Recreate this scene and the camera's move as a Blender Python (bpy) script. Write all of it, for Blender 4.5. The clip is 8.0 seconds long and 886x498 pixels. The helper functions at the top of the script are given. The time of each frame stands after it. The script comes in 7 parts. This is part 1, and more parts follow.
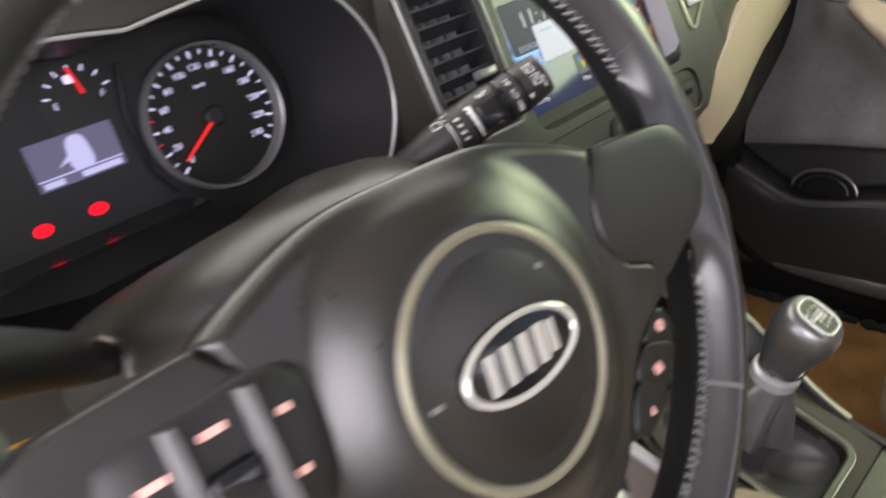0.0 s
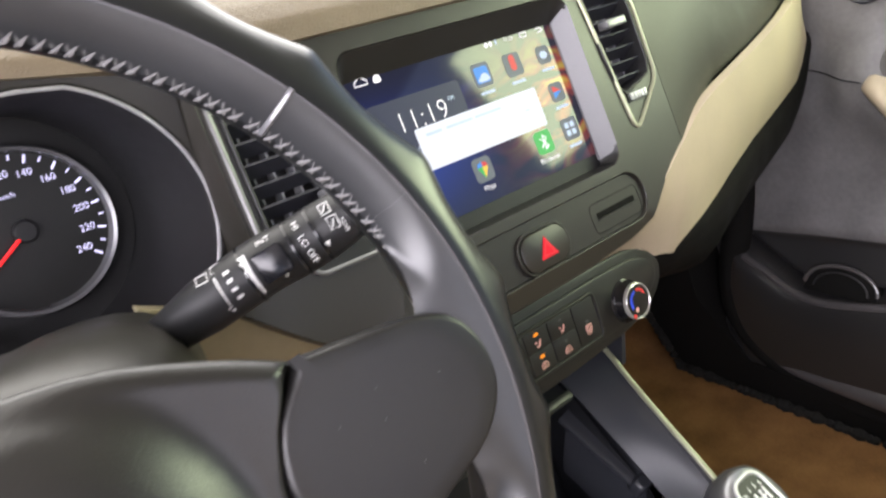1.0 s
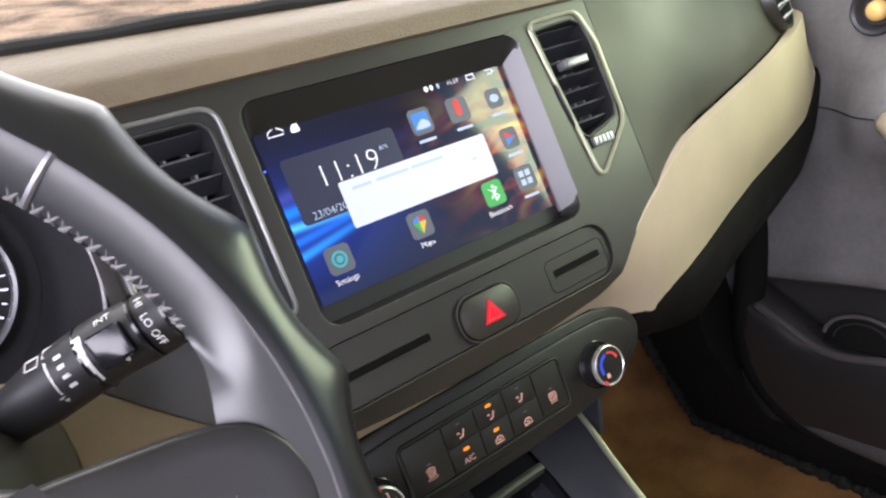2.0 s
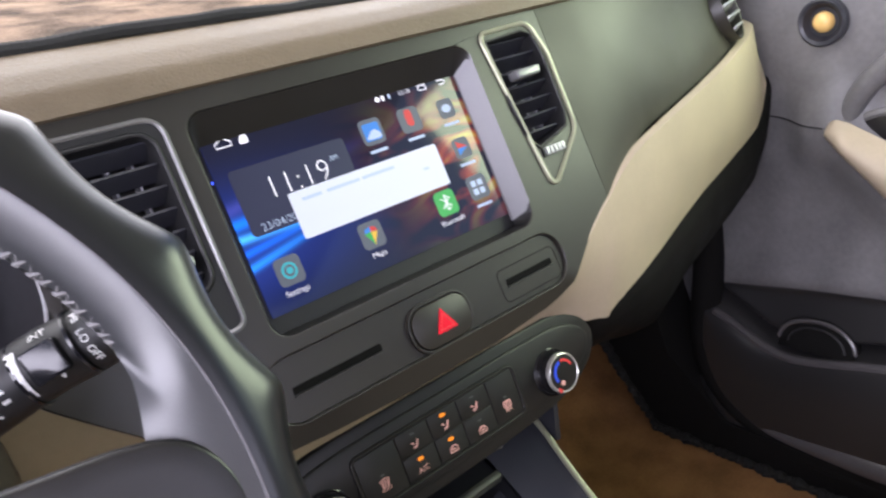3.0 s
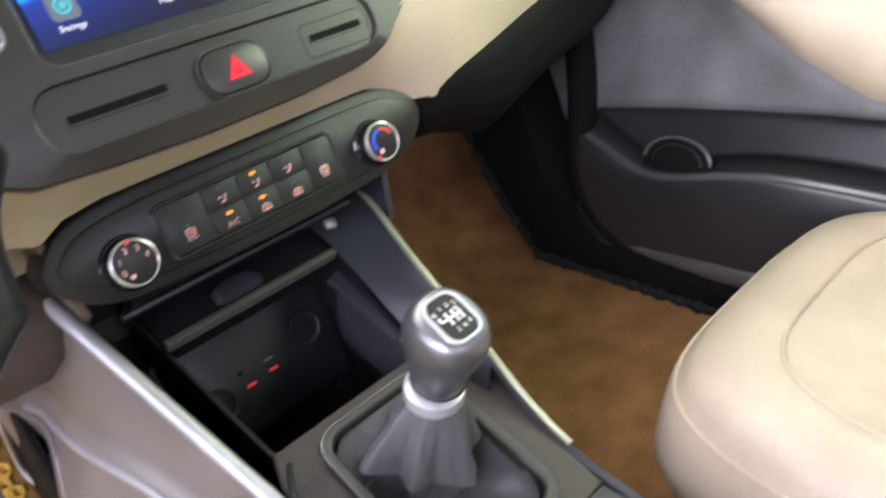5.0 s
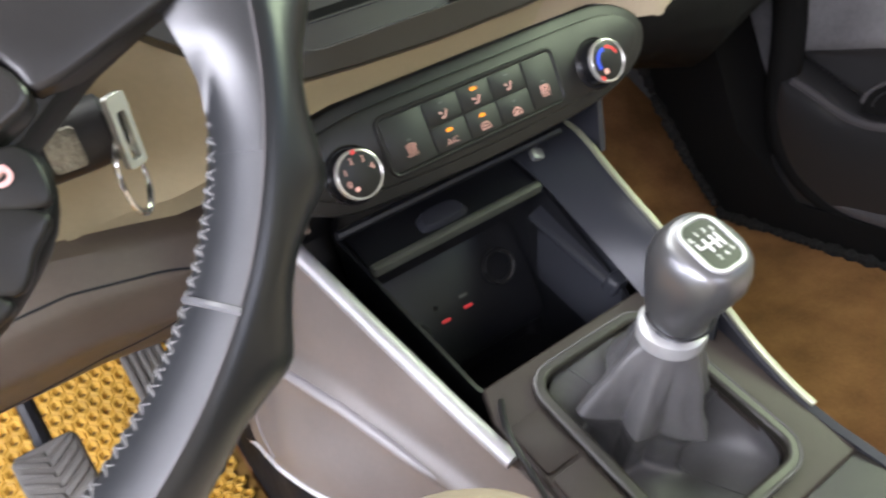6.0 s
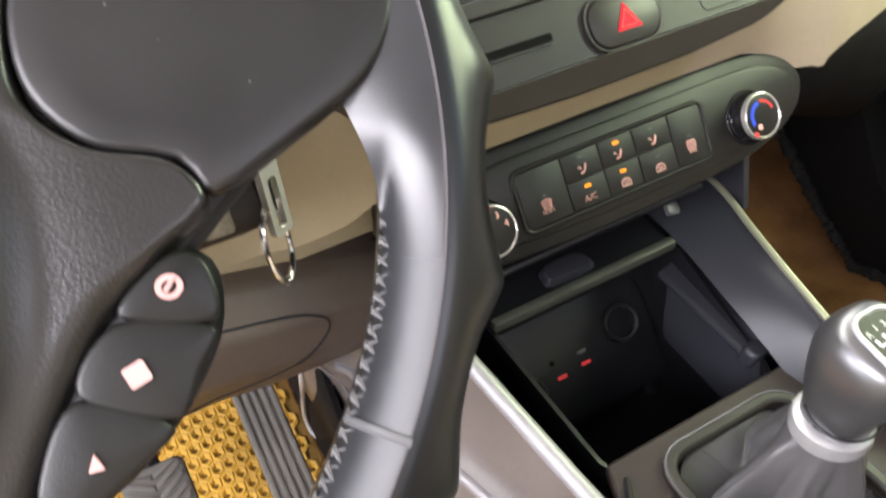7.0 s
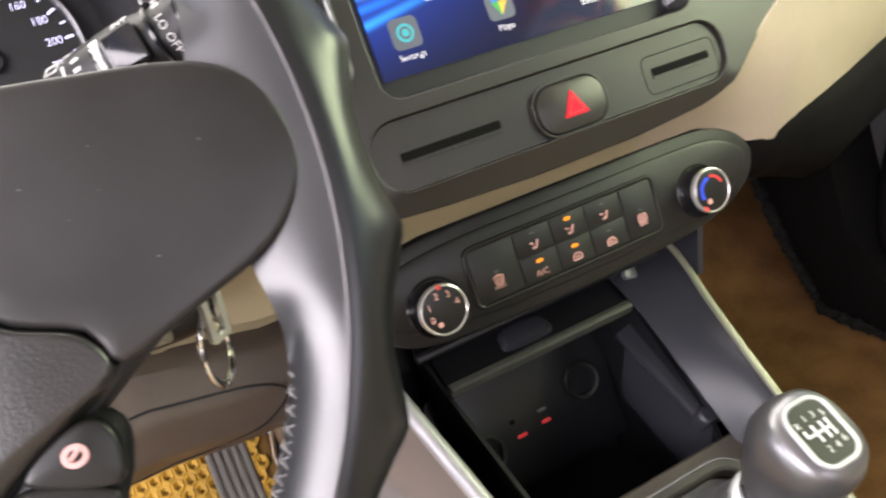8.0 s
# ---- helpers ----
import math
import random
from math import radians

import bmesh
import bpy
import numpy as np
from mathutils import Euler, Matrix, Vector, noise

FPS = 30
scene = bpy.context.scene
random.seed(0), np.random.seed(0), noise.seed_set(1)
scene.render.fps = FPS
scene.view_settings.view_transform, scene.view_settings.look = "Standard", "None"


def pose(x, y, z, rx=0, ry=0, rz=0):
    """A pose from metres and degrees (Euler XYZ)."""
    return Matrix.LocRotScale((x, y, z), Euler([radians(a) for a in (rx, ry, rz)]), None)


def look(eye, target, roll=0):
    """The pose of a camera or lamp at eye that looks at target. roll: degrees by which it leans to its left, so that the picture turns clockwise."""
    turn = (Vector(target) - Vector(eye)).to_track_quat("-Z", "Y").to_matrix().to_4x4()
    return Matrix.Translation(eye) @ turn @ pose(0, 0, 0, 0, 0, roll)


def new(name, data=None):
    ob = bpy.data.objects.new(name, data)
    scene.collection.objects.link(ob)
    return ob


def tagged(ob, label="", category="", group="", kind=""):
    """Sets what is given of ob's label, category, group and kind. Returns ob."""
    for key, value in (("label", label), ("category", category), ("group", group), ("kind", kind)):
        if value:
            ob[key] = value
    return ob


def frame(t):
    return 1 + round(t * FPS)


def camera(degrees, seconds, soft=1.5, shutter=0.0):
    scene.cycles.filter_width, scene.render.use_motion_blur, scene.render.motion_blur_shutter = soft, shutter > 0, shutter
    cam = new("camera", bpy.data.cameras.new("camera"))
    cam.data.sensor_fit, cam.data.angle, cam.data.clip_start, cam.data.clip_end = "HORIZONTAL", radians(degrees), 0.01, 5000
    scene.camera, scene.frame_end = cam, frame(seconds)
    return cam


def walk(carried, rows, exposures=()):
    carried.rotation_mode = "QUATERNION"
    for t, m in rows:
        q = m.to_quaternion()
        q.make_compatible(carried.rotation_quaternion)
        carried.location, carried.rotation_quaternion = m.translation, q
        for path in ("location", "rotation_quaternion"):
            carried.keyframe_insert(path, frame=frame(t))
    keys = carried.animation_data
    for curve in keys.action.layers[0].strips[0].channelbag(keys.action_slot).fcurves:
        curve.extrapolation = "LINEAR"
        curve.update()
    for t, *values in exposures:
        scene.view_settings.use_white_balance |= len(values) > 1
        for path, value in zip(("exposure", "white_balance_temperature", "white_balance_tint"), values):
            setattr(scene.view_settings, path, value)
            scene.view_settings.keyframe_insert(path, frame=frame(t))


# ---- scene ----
cam = camera(61.3, 8.0, soft=2.2, shutter=0.5)
PATH = [
    (0, (-0.528, -0.329, 0.749), (0.639, 1.0, -0.186), -9.1),
    (0.5, (-0.421, -0.346, 0.742), (0.715, 1.043, -0.141), -8.8),
    (1, (-0.348, -0.338, 0.744), (0.751, 1.124, -0.065), -9.0),
    (1.5, (-0.295, -0.328, 0.735), (0.759, 1.205, 0.0), -10.0),
    (1.7, (-0.274, -0.337, 0.727), (0.772, 1.215, 0.021), -10.3),
    (2.8, (-0.254, -0.345, 0.733), (0.841, 1.178, 0.038), -9.9),
    (3, (-0.253, -0.349, 0.728), (0.867, 1.155, 0.033), -9.9),
    (3.5, (-0.236, -0.376, 0.722), (0.956, 1.054, -0.009), -9.7),
    (4, (-0.215, -0.432, 0.701), (1.049, 0.888, -0.111), -8.9),
    (4.2, (-0.211, -0.456, 0.691), (1.063, 0.823, -0.169), -8.5),
    (5.3, (-0.24, -0.423, 0.611), (0.784, 0.987, -0.37), -11.4),
    (5.5, (-0.251, -0.402, 0.605), (0.713, 1.049, -0.376), -12.0),
    (6, (-0.268, -0.381, 0.593), (0.561, 1.163, -0.371), -13.2),
    (6.5, (-0.274, -0.356, 0.598), (0.437, 1.267, -0.33), -13.5),
    (7, (-0.27, -0.339, 0.61), (0.38, 1.333, -0.274), -13.0),
    (7.5, (-0.26, -0.327, 0.635), (0.381, 1.365, -0.216), -12.4),
    (8, (-0.24, -0.347, 0.643), (0.441, 1.327, -0.214), -12.1),
]
EXPOSURES = [(0, -0.46, 6500, 18), (0.4, -0.12, 6450, 18), (1.2, 0.04, 6250, 20), (3, -0.12, 5900, 25), (4, -0.04, 5850, 28), (5.3, 0.58, 5850, 20), (6.5, 0.58, 6150, 16), (8, 0.38, 6500, 20)]
walk(cam, [(t, look(eye, target, roll)) for t, eye, target, roll in PATH], EXPOSURES)

# ---- light ----
world = bpy.data.worlds.new("world")
scene.world = world
world.use_nodes = True
sky = world.node_tree.nodes.new("ShaderNodeTexSky")
sky.sky_type, sky.sun_disc, sky.sun_elevation, sky.sun_rotation = "NISHITA", False, radians(55), radians(120)
background = world.node_tree.nodes["Background"]
background.inputs[1].default_value = 0.14
world.node_tree.links.new(sky.outputs[0], background.inputs[0])


def window_light(name, eye, target, width, height, power, color, turn=0.0):
    lamp = bpy.data.lights.new(name, "AREA")
    lamp.shape, lamp.size, lamp.size_y, lamp.energy, lamp.color = "RECTANGLE", width, height, power, color
    ob = new(name, lamp)
    ob.matrix_world = look(eye, target, turn)
    return ob


window_light("windscreen_daylight", (0.0, 0.40, 1.03), (0.05, 0.02, 0.27), 1.25, 0.85, 20.0, (1.0, 0.985, 0.83))
window_light("passenger_window_daylight", (0.74, -0.27, 0.87), (-0.1, 0.1, 0.5), 0.64, 0.28, 6.8, (0.84, 1.0, 0.55))
window_light("open_door_daylight", (-0.95, -0.42, 0.82), (0.1, -0.17, 0.46), 1.20, 0.52, 28.0, (1.0, 0.972, 0.968), 12.0)
window_light("rear_window_daylight", (0.0, -1.75, 1.0), (0.0, 0.0, 0.6), 1.1, 0.40, 6.0, (0.99, 0.97, 1.02))


# ---- materials ----
def material(name, color, rough=0.5, metal=0.0, grain=0.0, bump=0.0, mottle=0.0, blotch=18.0, other=None, coat=0.0, glow=0.0, spec=0.5):
    """A procedural surface: base colour mottled at two scales, uneven gloss and a fine relief. grain: features per metre."""
    m = bpy.data.materials.new(name)
    m.use_nodes = True
    nodes, links = m.node_tree.nodes, m.node_tree.links
    shader = nodes["Principled BSDF"]
    shader.inputs["Metallic"].default_value = metal
    shader.inputs["Roughness"].default_value = rough
    shader.inputs["Coat Weight"].default_value = coat
    shader.inputs["Specular IOR Level"].default_value = spec
    shader.inputs["Base Color"].default_value = (*color, 1)
    if glow:
        shader.inputs["Emission Color"].default_value = (*color, 1)
        shader.inputs["Emission Strength"].default_value = glow
        shader.inputs["Base Color"].default_value = (*[c * 0.3 for c in color], 1)
        return m
    place = nodes.new("ShaderNodeTexCoord")
    if mottle:
        big, small = nodes.new("ShaderNodeTexNoise"), nodes.new("ShaderNodeTexNoise")
        big.inputs["Scale"].default_value, small.inputs["Scale"].default_value = blotch, blotch * 14
        big.inputs["Detail"].default_value = small.inputs["Detail"].default_value = 4
        add = nodes.new("ShaderNodeMath")
        add.operation = "MULTIPLY_ADD"
        add.inputs[1].default_value = 0.35
        mix = nodes.new("ShaderNodeMix")
        mix.data_type = "RGBA"
        ramp = nodes.new("ShaderNodeMapRange")
        ramp.inputs["From Min"].default_value, ramp.inputs["From Max"].default_value = 0.48, 0.87
        for source, slot in ((small, 0), (big, 2)):
            links.new(place.outputs["Object"], source.inputs["Vector"])
            links.new(source.outputs[0], add.inputs[slot])
        links.new(add.outputs[0], ramp.inputs["Value"])
        links.new(ramp.outputs[0], mix.inputs["Factor"])
        dark = other or tuple(c * (1 - mottle) for c in color)
        mix.inputs["A"].default_value, mix.inputs["B"].default_value = (*dark, 1), (*[min(1, c * (1 + 0.5 * mottle)) for c in color], 1)
        links.new(mix.outputs["Result"], shader.inputs["Base Color"])
        gloss = nodes.new("ShaderNodeMapRange")
        gloss.inputs["From Min"].default_value, gloss.inputs["From Max"].default_value = 0.48, 0.87
        gloss.inputs["To Min"].default_value, gloss.inputs["To Max"].default_value = rough * 0.88, min(1, rough * 1.12)
        links.new(add.outputs[0], gloss.inputs["Value"])
        links.new(gloss.outputs[0], shader.inputs["Roughness"])
    if grain:
        cells, fine = nodes.new("ShaderNodeTexVoronoi"), nodes.new("ShaderNodeTexNoise")
        cells.inputs["Scale"].default_value, fine.inputs["Scale"].default_value = grain, grain * 2.3
        high = nodes.new("ShaderNodeMath")
        high.operation = "ADD"
        for source, slot in ((cells, 0), (fine, 1)):
            links.new(place.outputs["Object"], source.inputs["Vector"])
            links.new(source.outputs[0], high.inputs[slot])
        relief = nodes.new("ShaderNodeBump")
        relief.inputs["Strength"].default_value, relief.inputs["Distance"].default_value = bump, 0.4 / grain
        links.new(high.outputs[0], relief.inputs["Height"])
        links.new(relief.outputs[0], shader.inputs["Normal"])
    return m


BEIGE = material("beige_soft_plastic", (0.47, 0.395, 0.285), 0.48, grain=900, bump=0.25, mottle=0.10)
# The same beige, with reflected green light put into the colour.
BEIGE_LOW = material("beige_plastic_green_lit", (0.43, 0.375, 0.235), 0.48, grain=900, bump=0.25, mottle=0.10)
# Paler than the side panel: the crease's highlight as colour; the joint shares it.
SIDE_RIDGE = material("highlight_and_joint_grey", (0.27, 0.255, 0.255), 0.34)
VOID = material("black_gap", (0.004, 0.004, 0.004), 0.8, spec=0.1)
# Near-black colour stands for the deep shade under the dashboard.
GLOVE = material("shade_dark_lid", (0.0078, 0.0076, 0.0076), 0.60, grain=1200, bump=0.15, mottle=0.2, spec=0.08)
BEIGE_LEATHER = material("beige_leather", (0.36, 0.295, 0.222), 0.42, grain=500, bump=0.25, mottle=0.12)
TAN = material("tan_soft_plastic", (0.132, 0.101, 0.062), 0.46, grain=620, bump=0.42, mottle=0.14)
TAPE = material("worn_paper_tape", (0.30, 0.27, 0.22), 0.8, grain=500, bump=0.8, mottle=0.6, blotch=120)
FASCIA = material("dark_fascia_plastic", (0.0220, 0.0202, 0.0163), 0.36, grain=1500, bump=0.14, mottle=0.10, spec=0.50)
BLACK = material("black_plastic", (0.014, 0.014, 0.015), 0.46, grain=1500, bump=0.15, mottle=0.2, spec=0.4)
FASCIA_MATT = material("matt_fascia_plastic", (0.030, 0.0285, 0.021), 0.46, grain=1500, bump=0.14, mottle=0.10, spec=0.36)
PANEL_BLACK = material("satin_black_panel", (0.011, 0.011, 0.0105), 0.38, grain=1500, bump=0.10, mottle=0.2, spec=0.38)
GLOSS = material("gloss_black", (0.010, 0.010, 0.012), 0.16, mottle=0.15)
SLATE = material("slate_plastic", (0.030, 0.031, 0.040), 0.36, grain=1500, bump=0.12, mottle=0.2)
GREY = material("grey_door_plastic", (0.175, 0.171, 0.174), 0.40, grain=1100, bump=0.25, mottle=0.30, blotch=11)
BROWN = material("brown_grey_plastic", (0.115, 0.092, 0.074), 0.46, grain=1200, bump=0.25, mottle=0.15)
COVER = material("smooth_spoke_plastic", (0.0150, 0.0142, 0.0142), 0.38, grain=2200, bump=0.10, mottle=0.2, blotch=30)
PAD = material("grained_airbag_vinyl", (0.0120, 0.0113, 0.0105), 0.31, grain=1000, bump=0.16, mottle=0.15, spec=0.74)
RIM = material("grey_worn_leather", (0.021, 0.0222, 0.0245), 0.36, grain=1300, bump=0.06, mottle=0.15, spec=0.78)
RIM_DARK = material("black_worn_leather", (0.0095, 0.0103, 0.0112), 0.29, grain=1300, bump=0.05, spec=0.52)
BOOT = material("black_boot_leather", (0.092, 0.090, 0.094), 0.36, grain=800, bump=0.14, mottle=0.2, spec=0.85)
TRAY_BLACK = material("glossy_tray_plastic", (0.010, 0.0105, 0.0125), 0.33, grain=1800, bump=0.05, mottle=0.2, spec=0.35)
TRAY_EDGE = material("blue_black_tray_trim", (0.026, 0.0278, 0.034), 0.33, grain=1800, bump=0.03, spec=0.42)
# Grey-green lighter than the lid: light on the lip, put into the colour.
TRAY_LIP = material("painted_light_lip", (0.055, 0.057, 0.049), 0.40, grain=1500, bump=0.1, mottle=0.15)
VENT_RIM = material("brushed_grey_rim", (0.20, 0.20, 0.20), 0.34, 0.5, mottle=0.15)
GEAR_GREY = material("satin_gear_knob", (0.195, 0.195, 0.203), 0.33, 0.80, grain=2500, bump=0.03)
THREAD = material("grey_thread", (0.150, 0.147, 0.147), 0.6)
DULL_PINK = material("dull_pink_print", (0.60, 0.33, 0.31), 0.5)
RING = material("dull_olive_ring", (0.22, 0.21, 0.155), 0.34, 0.4)
# Polished, and lighter in base: the pocket lip's highlight is in the colour.
LIP_GLOSS = material("polished_plastic_and_highlight", (0.085, 0.080, 0.083), 0.24, mottle=0.1, spec=0.8)
BEVEL = material("grey_bevel_plastic", (0.19, 0.19, 0.205), 0.42, mottle=0.06)
CONSOLE_FOOT = material("black_foot_carpet", (0.009, 0.0095, 0.011), 0.75, grain=700, bump=0.3, mottle=0.2, spec=0.2)
FELT = material("black_felt", (0.009, 0.0088, 0.0085), 0.90, grain=900, bump=0.4, mottle=0.3, spec=0.15)
SIDE_TRIM = material("satin_brown_grey", (0.175, 0.152, 0.138), 0.34, grain=1300, bump=0.12, mottle=0.12, spec=0.6)
SILVER = material("satin_silver", (0.66, 0.65, 0.62), 0.24, 0.6)
# White base stands for the open door's daylight on the hem.
PALE_HEM = material("painted_light_hem", (0.72, 0.71, 0.69), 0.4)
EDGE_SILVER = material("satin_silver_edge", (0.44, 0.435, 0.45), 0.46, 0.35, mottle=0.12, blotch=60)
SILVER_PAINT = material("silver_painted_plastic", (0.46, 0.46, 0.47), 0.34, 0.45, mottle=0.12, blotch=60)
CHROME = material("chrome", (0.75, 0.74, 0.70), 0.12, 1.0)
STEEL = material("worn_steel", (0.55, 0.53, 0.50), 0.22, 1.0, mottle=0.2)
OLIVE = material("pale_olive_trim", (0.36, 0.37, 0.26), 0.32, 0.4)
MIRROR_BLACK = material("polished_black_lens", (0.004, 0.004, 0.005), 0.10, spec=0.8)
DECK_BROWN = material("dark_brown_plastic", (0.044, 0.036, 0.032), 0.44, grain=1300, bump=0.2, mottle=0.15, spec=0.25)
KNOB = material("satin_grey_knob", (0.17, 0.17, 0.178), 0.27, 0.35)
CARPET = material("brown_carpet", (0.31, 0.155, 0.065), 0.95, grain=700, bump=0.8, mottle=0.3, spec=0.1)
PLUSH = material("brown_plush", (0.205, 0.147, 0.105), 0.95, grain=420, bump=1.0, mottle=0.75, blotch=34, spec=0.1)
# The door's plastic again, darkened for the shade low down and in hollows.
DOOR_LOW = material("shaded_door_plastic", (0.0235, 0.0228, 0.0235), 0.29, grain=1100, bump=0.10, spec=0.85)
SEAL = material("black_fuzzy_seal", (0.013, 0.013, 0.013), 0.9, grain=900, bump=0.8)
RUBBER = material("grey_rubber", (0.15, 0.14, 0.12), 0.6, grain=900, bump=0.3, mottle=0.2)
YELLOW = material("yellow_foam_mat", (0.62, 0.36, 0.045), 0.62, grain=900, bump=0.2, mottle=0.2)
# The mat's yellow, darkened for the shade in the pits and underneath.
PIT = material("shaded_mat_foam", (0.20, 0.105, 0.016), 0.8)
WALL = material("grey_headlining", (0.35, 0.33, 0.30), 0.9, grain=500, bump=0.3, mottle=0.1)
PRINT = material("white_print", (0.62, 0.62, 0.61), 0.5)
PINK = material("pale_pink_print", (0.80, 0.43, 0.38), 0.5)
RED_PRINT = material("red_print", (0.75, 0.05, 0.05), 0.4)
BLUE_PRINT = material("blue_print", (0.03, 0.08, 0.75), 0.4)
HAZARD = material("red_hazard_plastic", (0.80, 0.008, 0.03), 0.5, spec=0.2)
ORANGE = material("amber_bulb", (0.80, 0.52, 0.18), 0.2)
DIAL_INK = material("lit_dial_print", (0.74, 0.72, 1.0), glow=1.6)
NEEDLE = material("lit_red_needle", (1.0, 0.02, 0.02), glow=1.3)
WARN = material("lit_red_warning", (1.0, 0.0, 0.01), glow=3.0)
AMBER = material("lit_amber_led", (1.0, 0.30, 0.005), glow=1.1)
USB_RED = material("lit_red_usb", (0.9, 0.06, 0.06), glow=0.26)
BLUE_LED = material("lit_blue_led", (0.05, 0.10, 1.0), glow=4.0)
LCD = material("lit_display_panel", (0.16, 0.15, 0.25), glow=0.8)
LCD_INK = material("lit_display_ink", (0.62, 0.62, 0.95), glow=1.0)
ICON_WHITE = material("lit_white", (1.0, 1.0, 1.0), glow=0.95)
DIALOG = material("lit_dialog", (0.80, 0.86, 0.95), glow=0.72)
ICON_GREY = material("lit_grey_tile", (0.13, 0.15, 0.18), glow=0.62)
ICON_GREEN = material("lit_green_tile", (0.05, 0.50, 0.10), glow=0.62)
ICON_BLUE = material("lit_blue", (0.05, 0.28, 0.80), glow=0.62)
ICON_CYAN = material("lit_cyan", (0.05, 0.55, 0.60), glow=0.62)
ICON_RED = material("lit_red", (0.75, 0.05, 0.05), glow=0.62)
ICON_YELLOW = material("lit_yellow", (0.90, 0.55, 0.05), glow=0.75)
INK = material("dim_ink", (0.45, 0.55, 0.68), glow=1.0)
WIDGET = material("lit_widget", (0.014, 0.016, 0.050), glow=1.0)


def wallpaper():
    """The lit desktop of the head unit: dark blue with blue light streaks on one side and red and yellow ones on the other."""
    m = bpy.data.materials.new("lit_wallpaper")
    m.use_nodes = True
    nodes, links = m.node_tree.nodes, m.node_tree.links
    shader = nodes["Principled BSDF"]
    shader.inputs["Base Color"].default_value, shader.inputs["Roughness"].default_value = (0.006, 0.006, 0.007, 1), 0.07
    place, split = nodes.new("ShaderNodeTexCoord"), nodes.new("ShaderNodeSeparateXYZ")
    links.new(place.outputs["UV"], split.inputs[0])

    def calc(kind, a, b=0.0, c=0.0):
        n = nodes.new("ShaderNodeMath")
        n.operation = kind
        for slot, v in enumerate((a, b, c)):
            if isinstance(v, (int, float)):
                n.inputs[slot].default_value = v
            else:
                links.new(v, n.inputs[slot])
        return n.outputs[0]

    u, v = split.outputs[0], split.outputs[1]

    def streak(height, slope, thin, reach):
        """A thin streak of light that starts at the side and fades inwards."""
        off = calc("DIVIDE", calc("SUBTRACT", v, calc("MULTIPLY_ADD", u, slope, height)), thin)
        line = calc("POWER", 2.718, calc("MULTIPLY", calc("MULTIPLY", off, off), -1.0))
        return calc("MULTIPLY", line, calc("MAXIMUM", calc("SUBTRACT", 1.0, calc("DIVIDE", u, reach)), 0.0))

    def tint(amount, color):
        n = nodes.new("ShaderNodeVectorMath")
        n.operation = "SCALE"
        n.inputs[0].default_value = color
        links.new(amount, n.inputs["Scale"])
        return n.outputs[0]

    def plus(a, b):
        n = nodes.new("ShaderNodeVectorMath")
        links.new(a, n.inputs[0])
        links.new(b, n.inputs[1])
        return n.outputs[0]

    glow = tint(streak(0.40, 0.05, 0.30, 0.55), (0.010, 0.045, 0.34))
    for height, slope, thin, reach, color in ((0.44, -0.05, 0.022, 0.42, (0.10, 0.75, 1.6)), (0.52, 0.10, 0.030, 0.36, (0.0, 0.30, 1.2)), (0.28, 0.34, 0.022, 0.40, (0.02, 0.40, 1.3)), (0.36, 0.20, 0.020, 0.50, (0.0, 0.20, 1.0)), (0.60, 0.28, 0.035, 0.60, (0.05, 0.05, 0.22))):
        glow = plus(glow, tint(streak(height, slope, thin, reach), color))
    swirl = nodes.new("ShaderNodeTexNoise")
    swirl.inputs["Scale"].default_value, swirl.inputs["Detail"].default_value, swirl.inputs["Distortion"].default_value = 3.2, 1.5, 2.2
    links.new(place.outputs["UV"], swirl.inputs[0])
    fire = nodes.new("ShaderNodeValToRGB")
    fire.color_ramp.elements[0].position, fire.color_ramp.elements[0].color = 0.42, (0.0, 0.0, 0.0, 1)
    fire.color_ramp.elements[1].position, fire.color_ramp.elements[1].color = 0.72, (0.62, 0.50, 0.03, 1)
    fire.color_ramp.elements.new(0.54).color = (0.42, 0.05, 0.01, 1)
    links.new(swirl.outputs[0], fire.inputs[0])
    dx, dy = calc("DIVIDE", calc("SUBTRACT", u, 0.93), 0.26), calc("DIVIDE", calc("SUBTRACT", v, 0.48), 0.36)
    near = calc("POWER", 2.718, calc("MULTIPLY", calc("ADD", calc("MULTIPLY", dx, dx), calc("MULTIPLY", dy, dy)), -1.0))
    burn = nodes.new("ShaderNodeVectorMath")
    burn.operation = "SCALE"
    links.new(fire.outputs[0], burn.inputs[0])
    links.new(near, burn.inputs["Scale"])
    glow = plus(glow, burn.outputs[0])
    base = nodes.new("ShaderNodeVectorMath")
    base.inputs[1].default_value = (0.012, 0.014, 0.027)
    links.new(glow, base.inputs[0])
    links.new(base.outputs[0], shader.inputs["Emission Color"])
    shader.inputs["Emission Strength"].default_value = 1.0
    return m


WALLPAPER = wallpaper()


# ---- building tools ----
def basis(origin, across, up, turn=0.0):
    """A local frame: x across, y up the surface, z out of it."""
    x, y = Vector(across).normalized(), Vector(up).normalized()
    z = x.cross(y).normalized()
    y = z.cross(x)
    m = Matrix((x, y, z)).transposed().to_4x4()
    m.translation = origin
    return m @ pose(0, 0, 0, 0, 0, turn)


def thing(name, base, label, category, group="", kind=""):
    ob = new(name)
    ob.location = base
    ob.empty_display_size = 0.02
    return tagged(ob, label, category, group, kind)


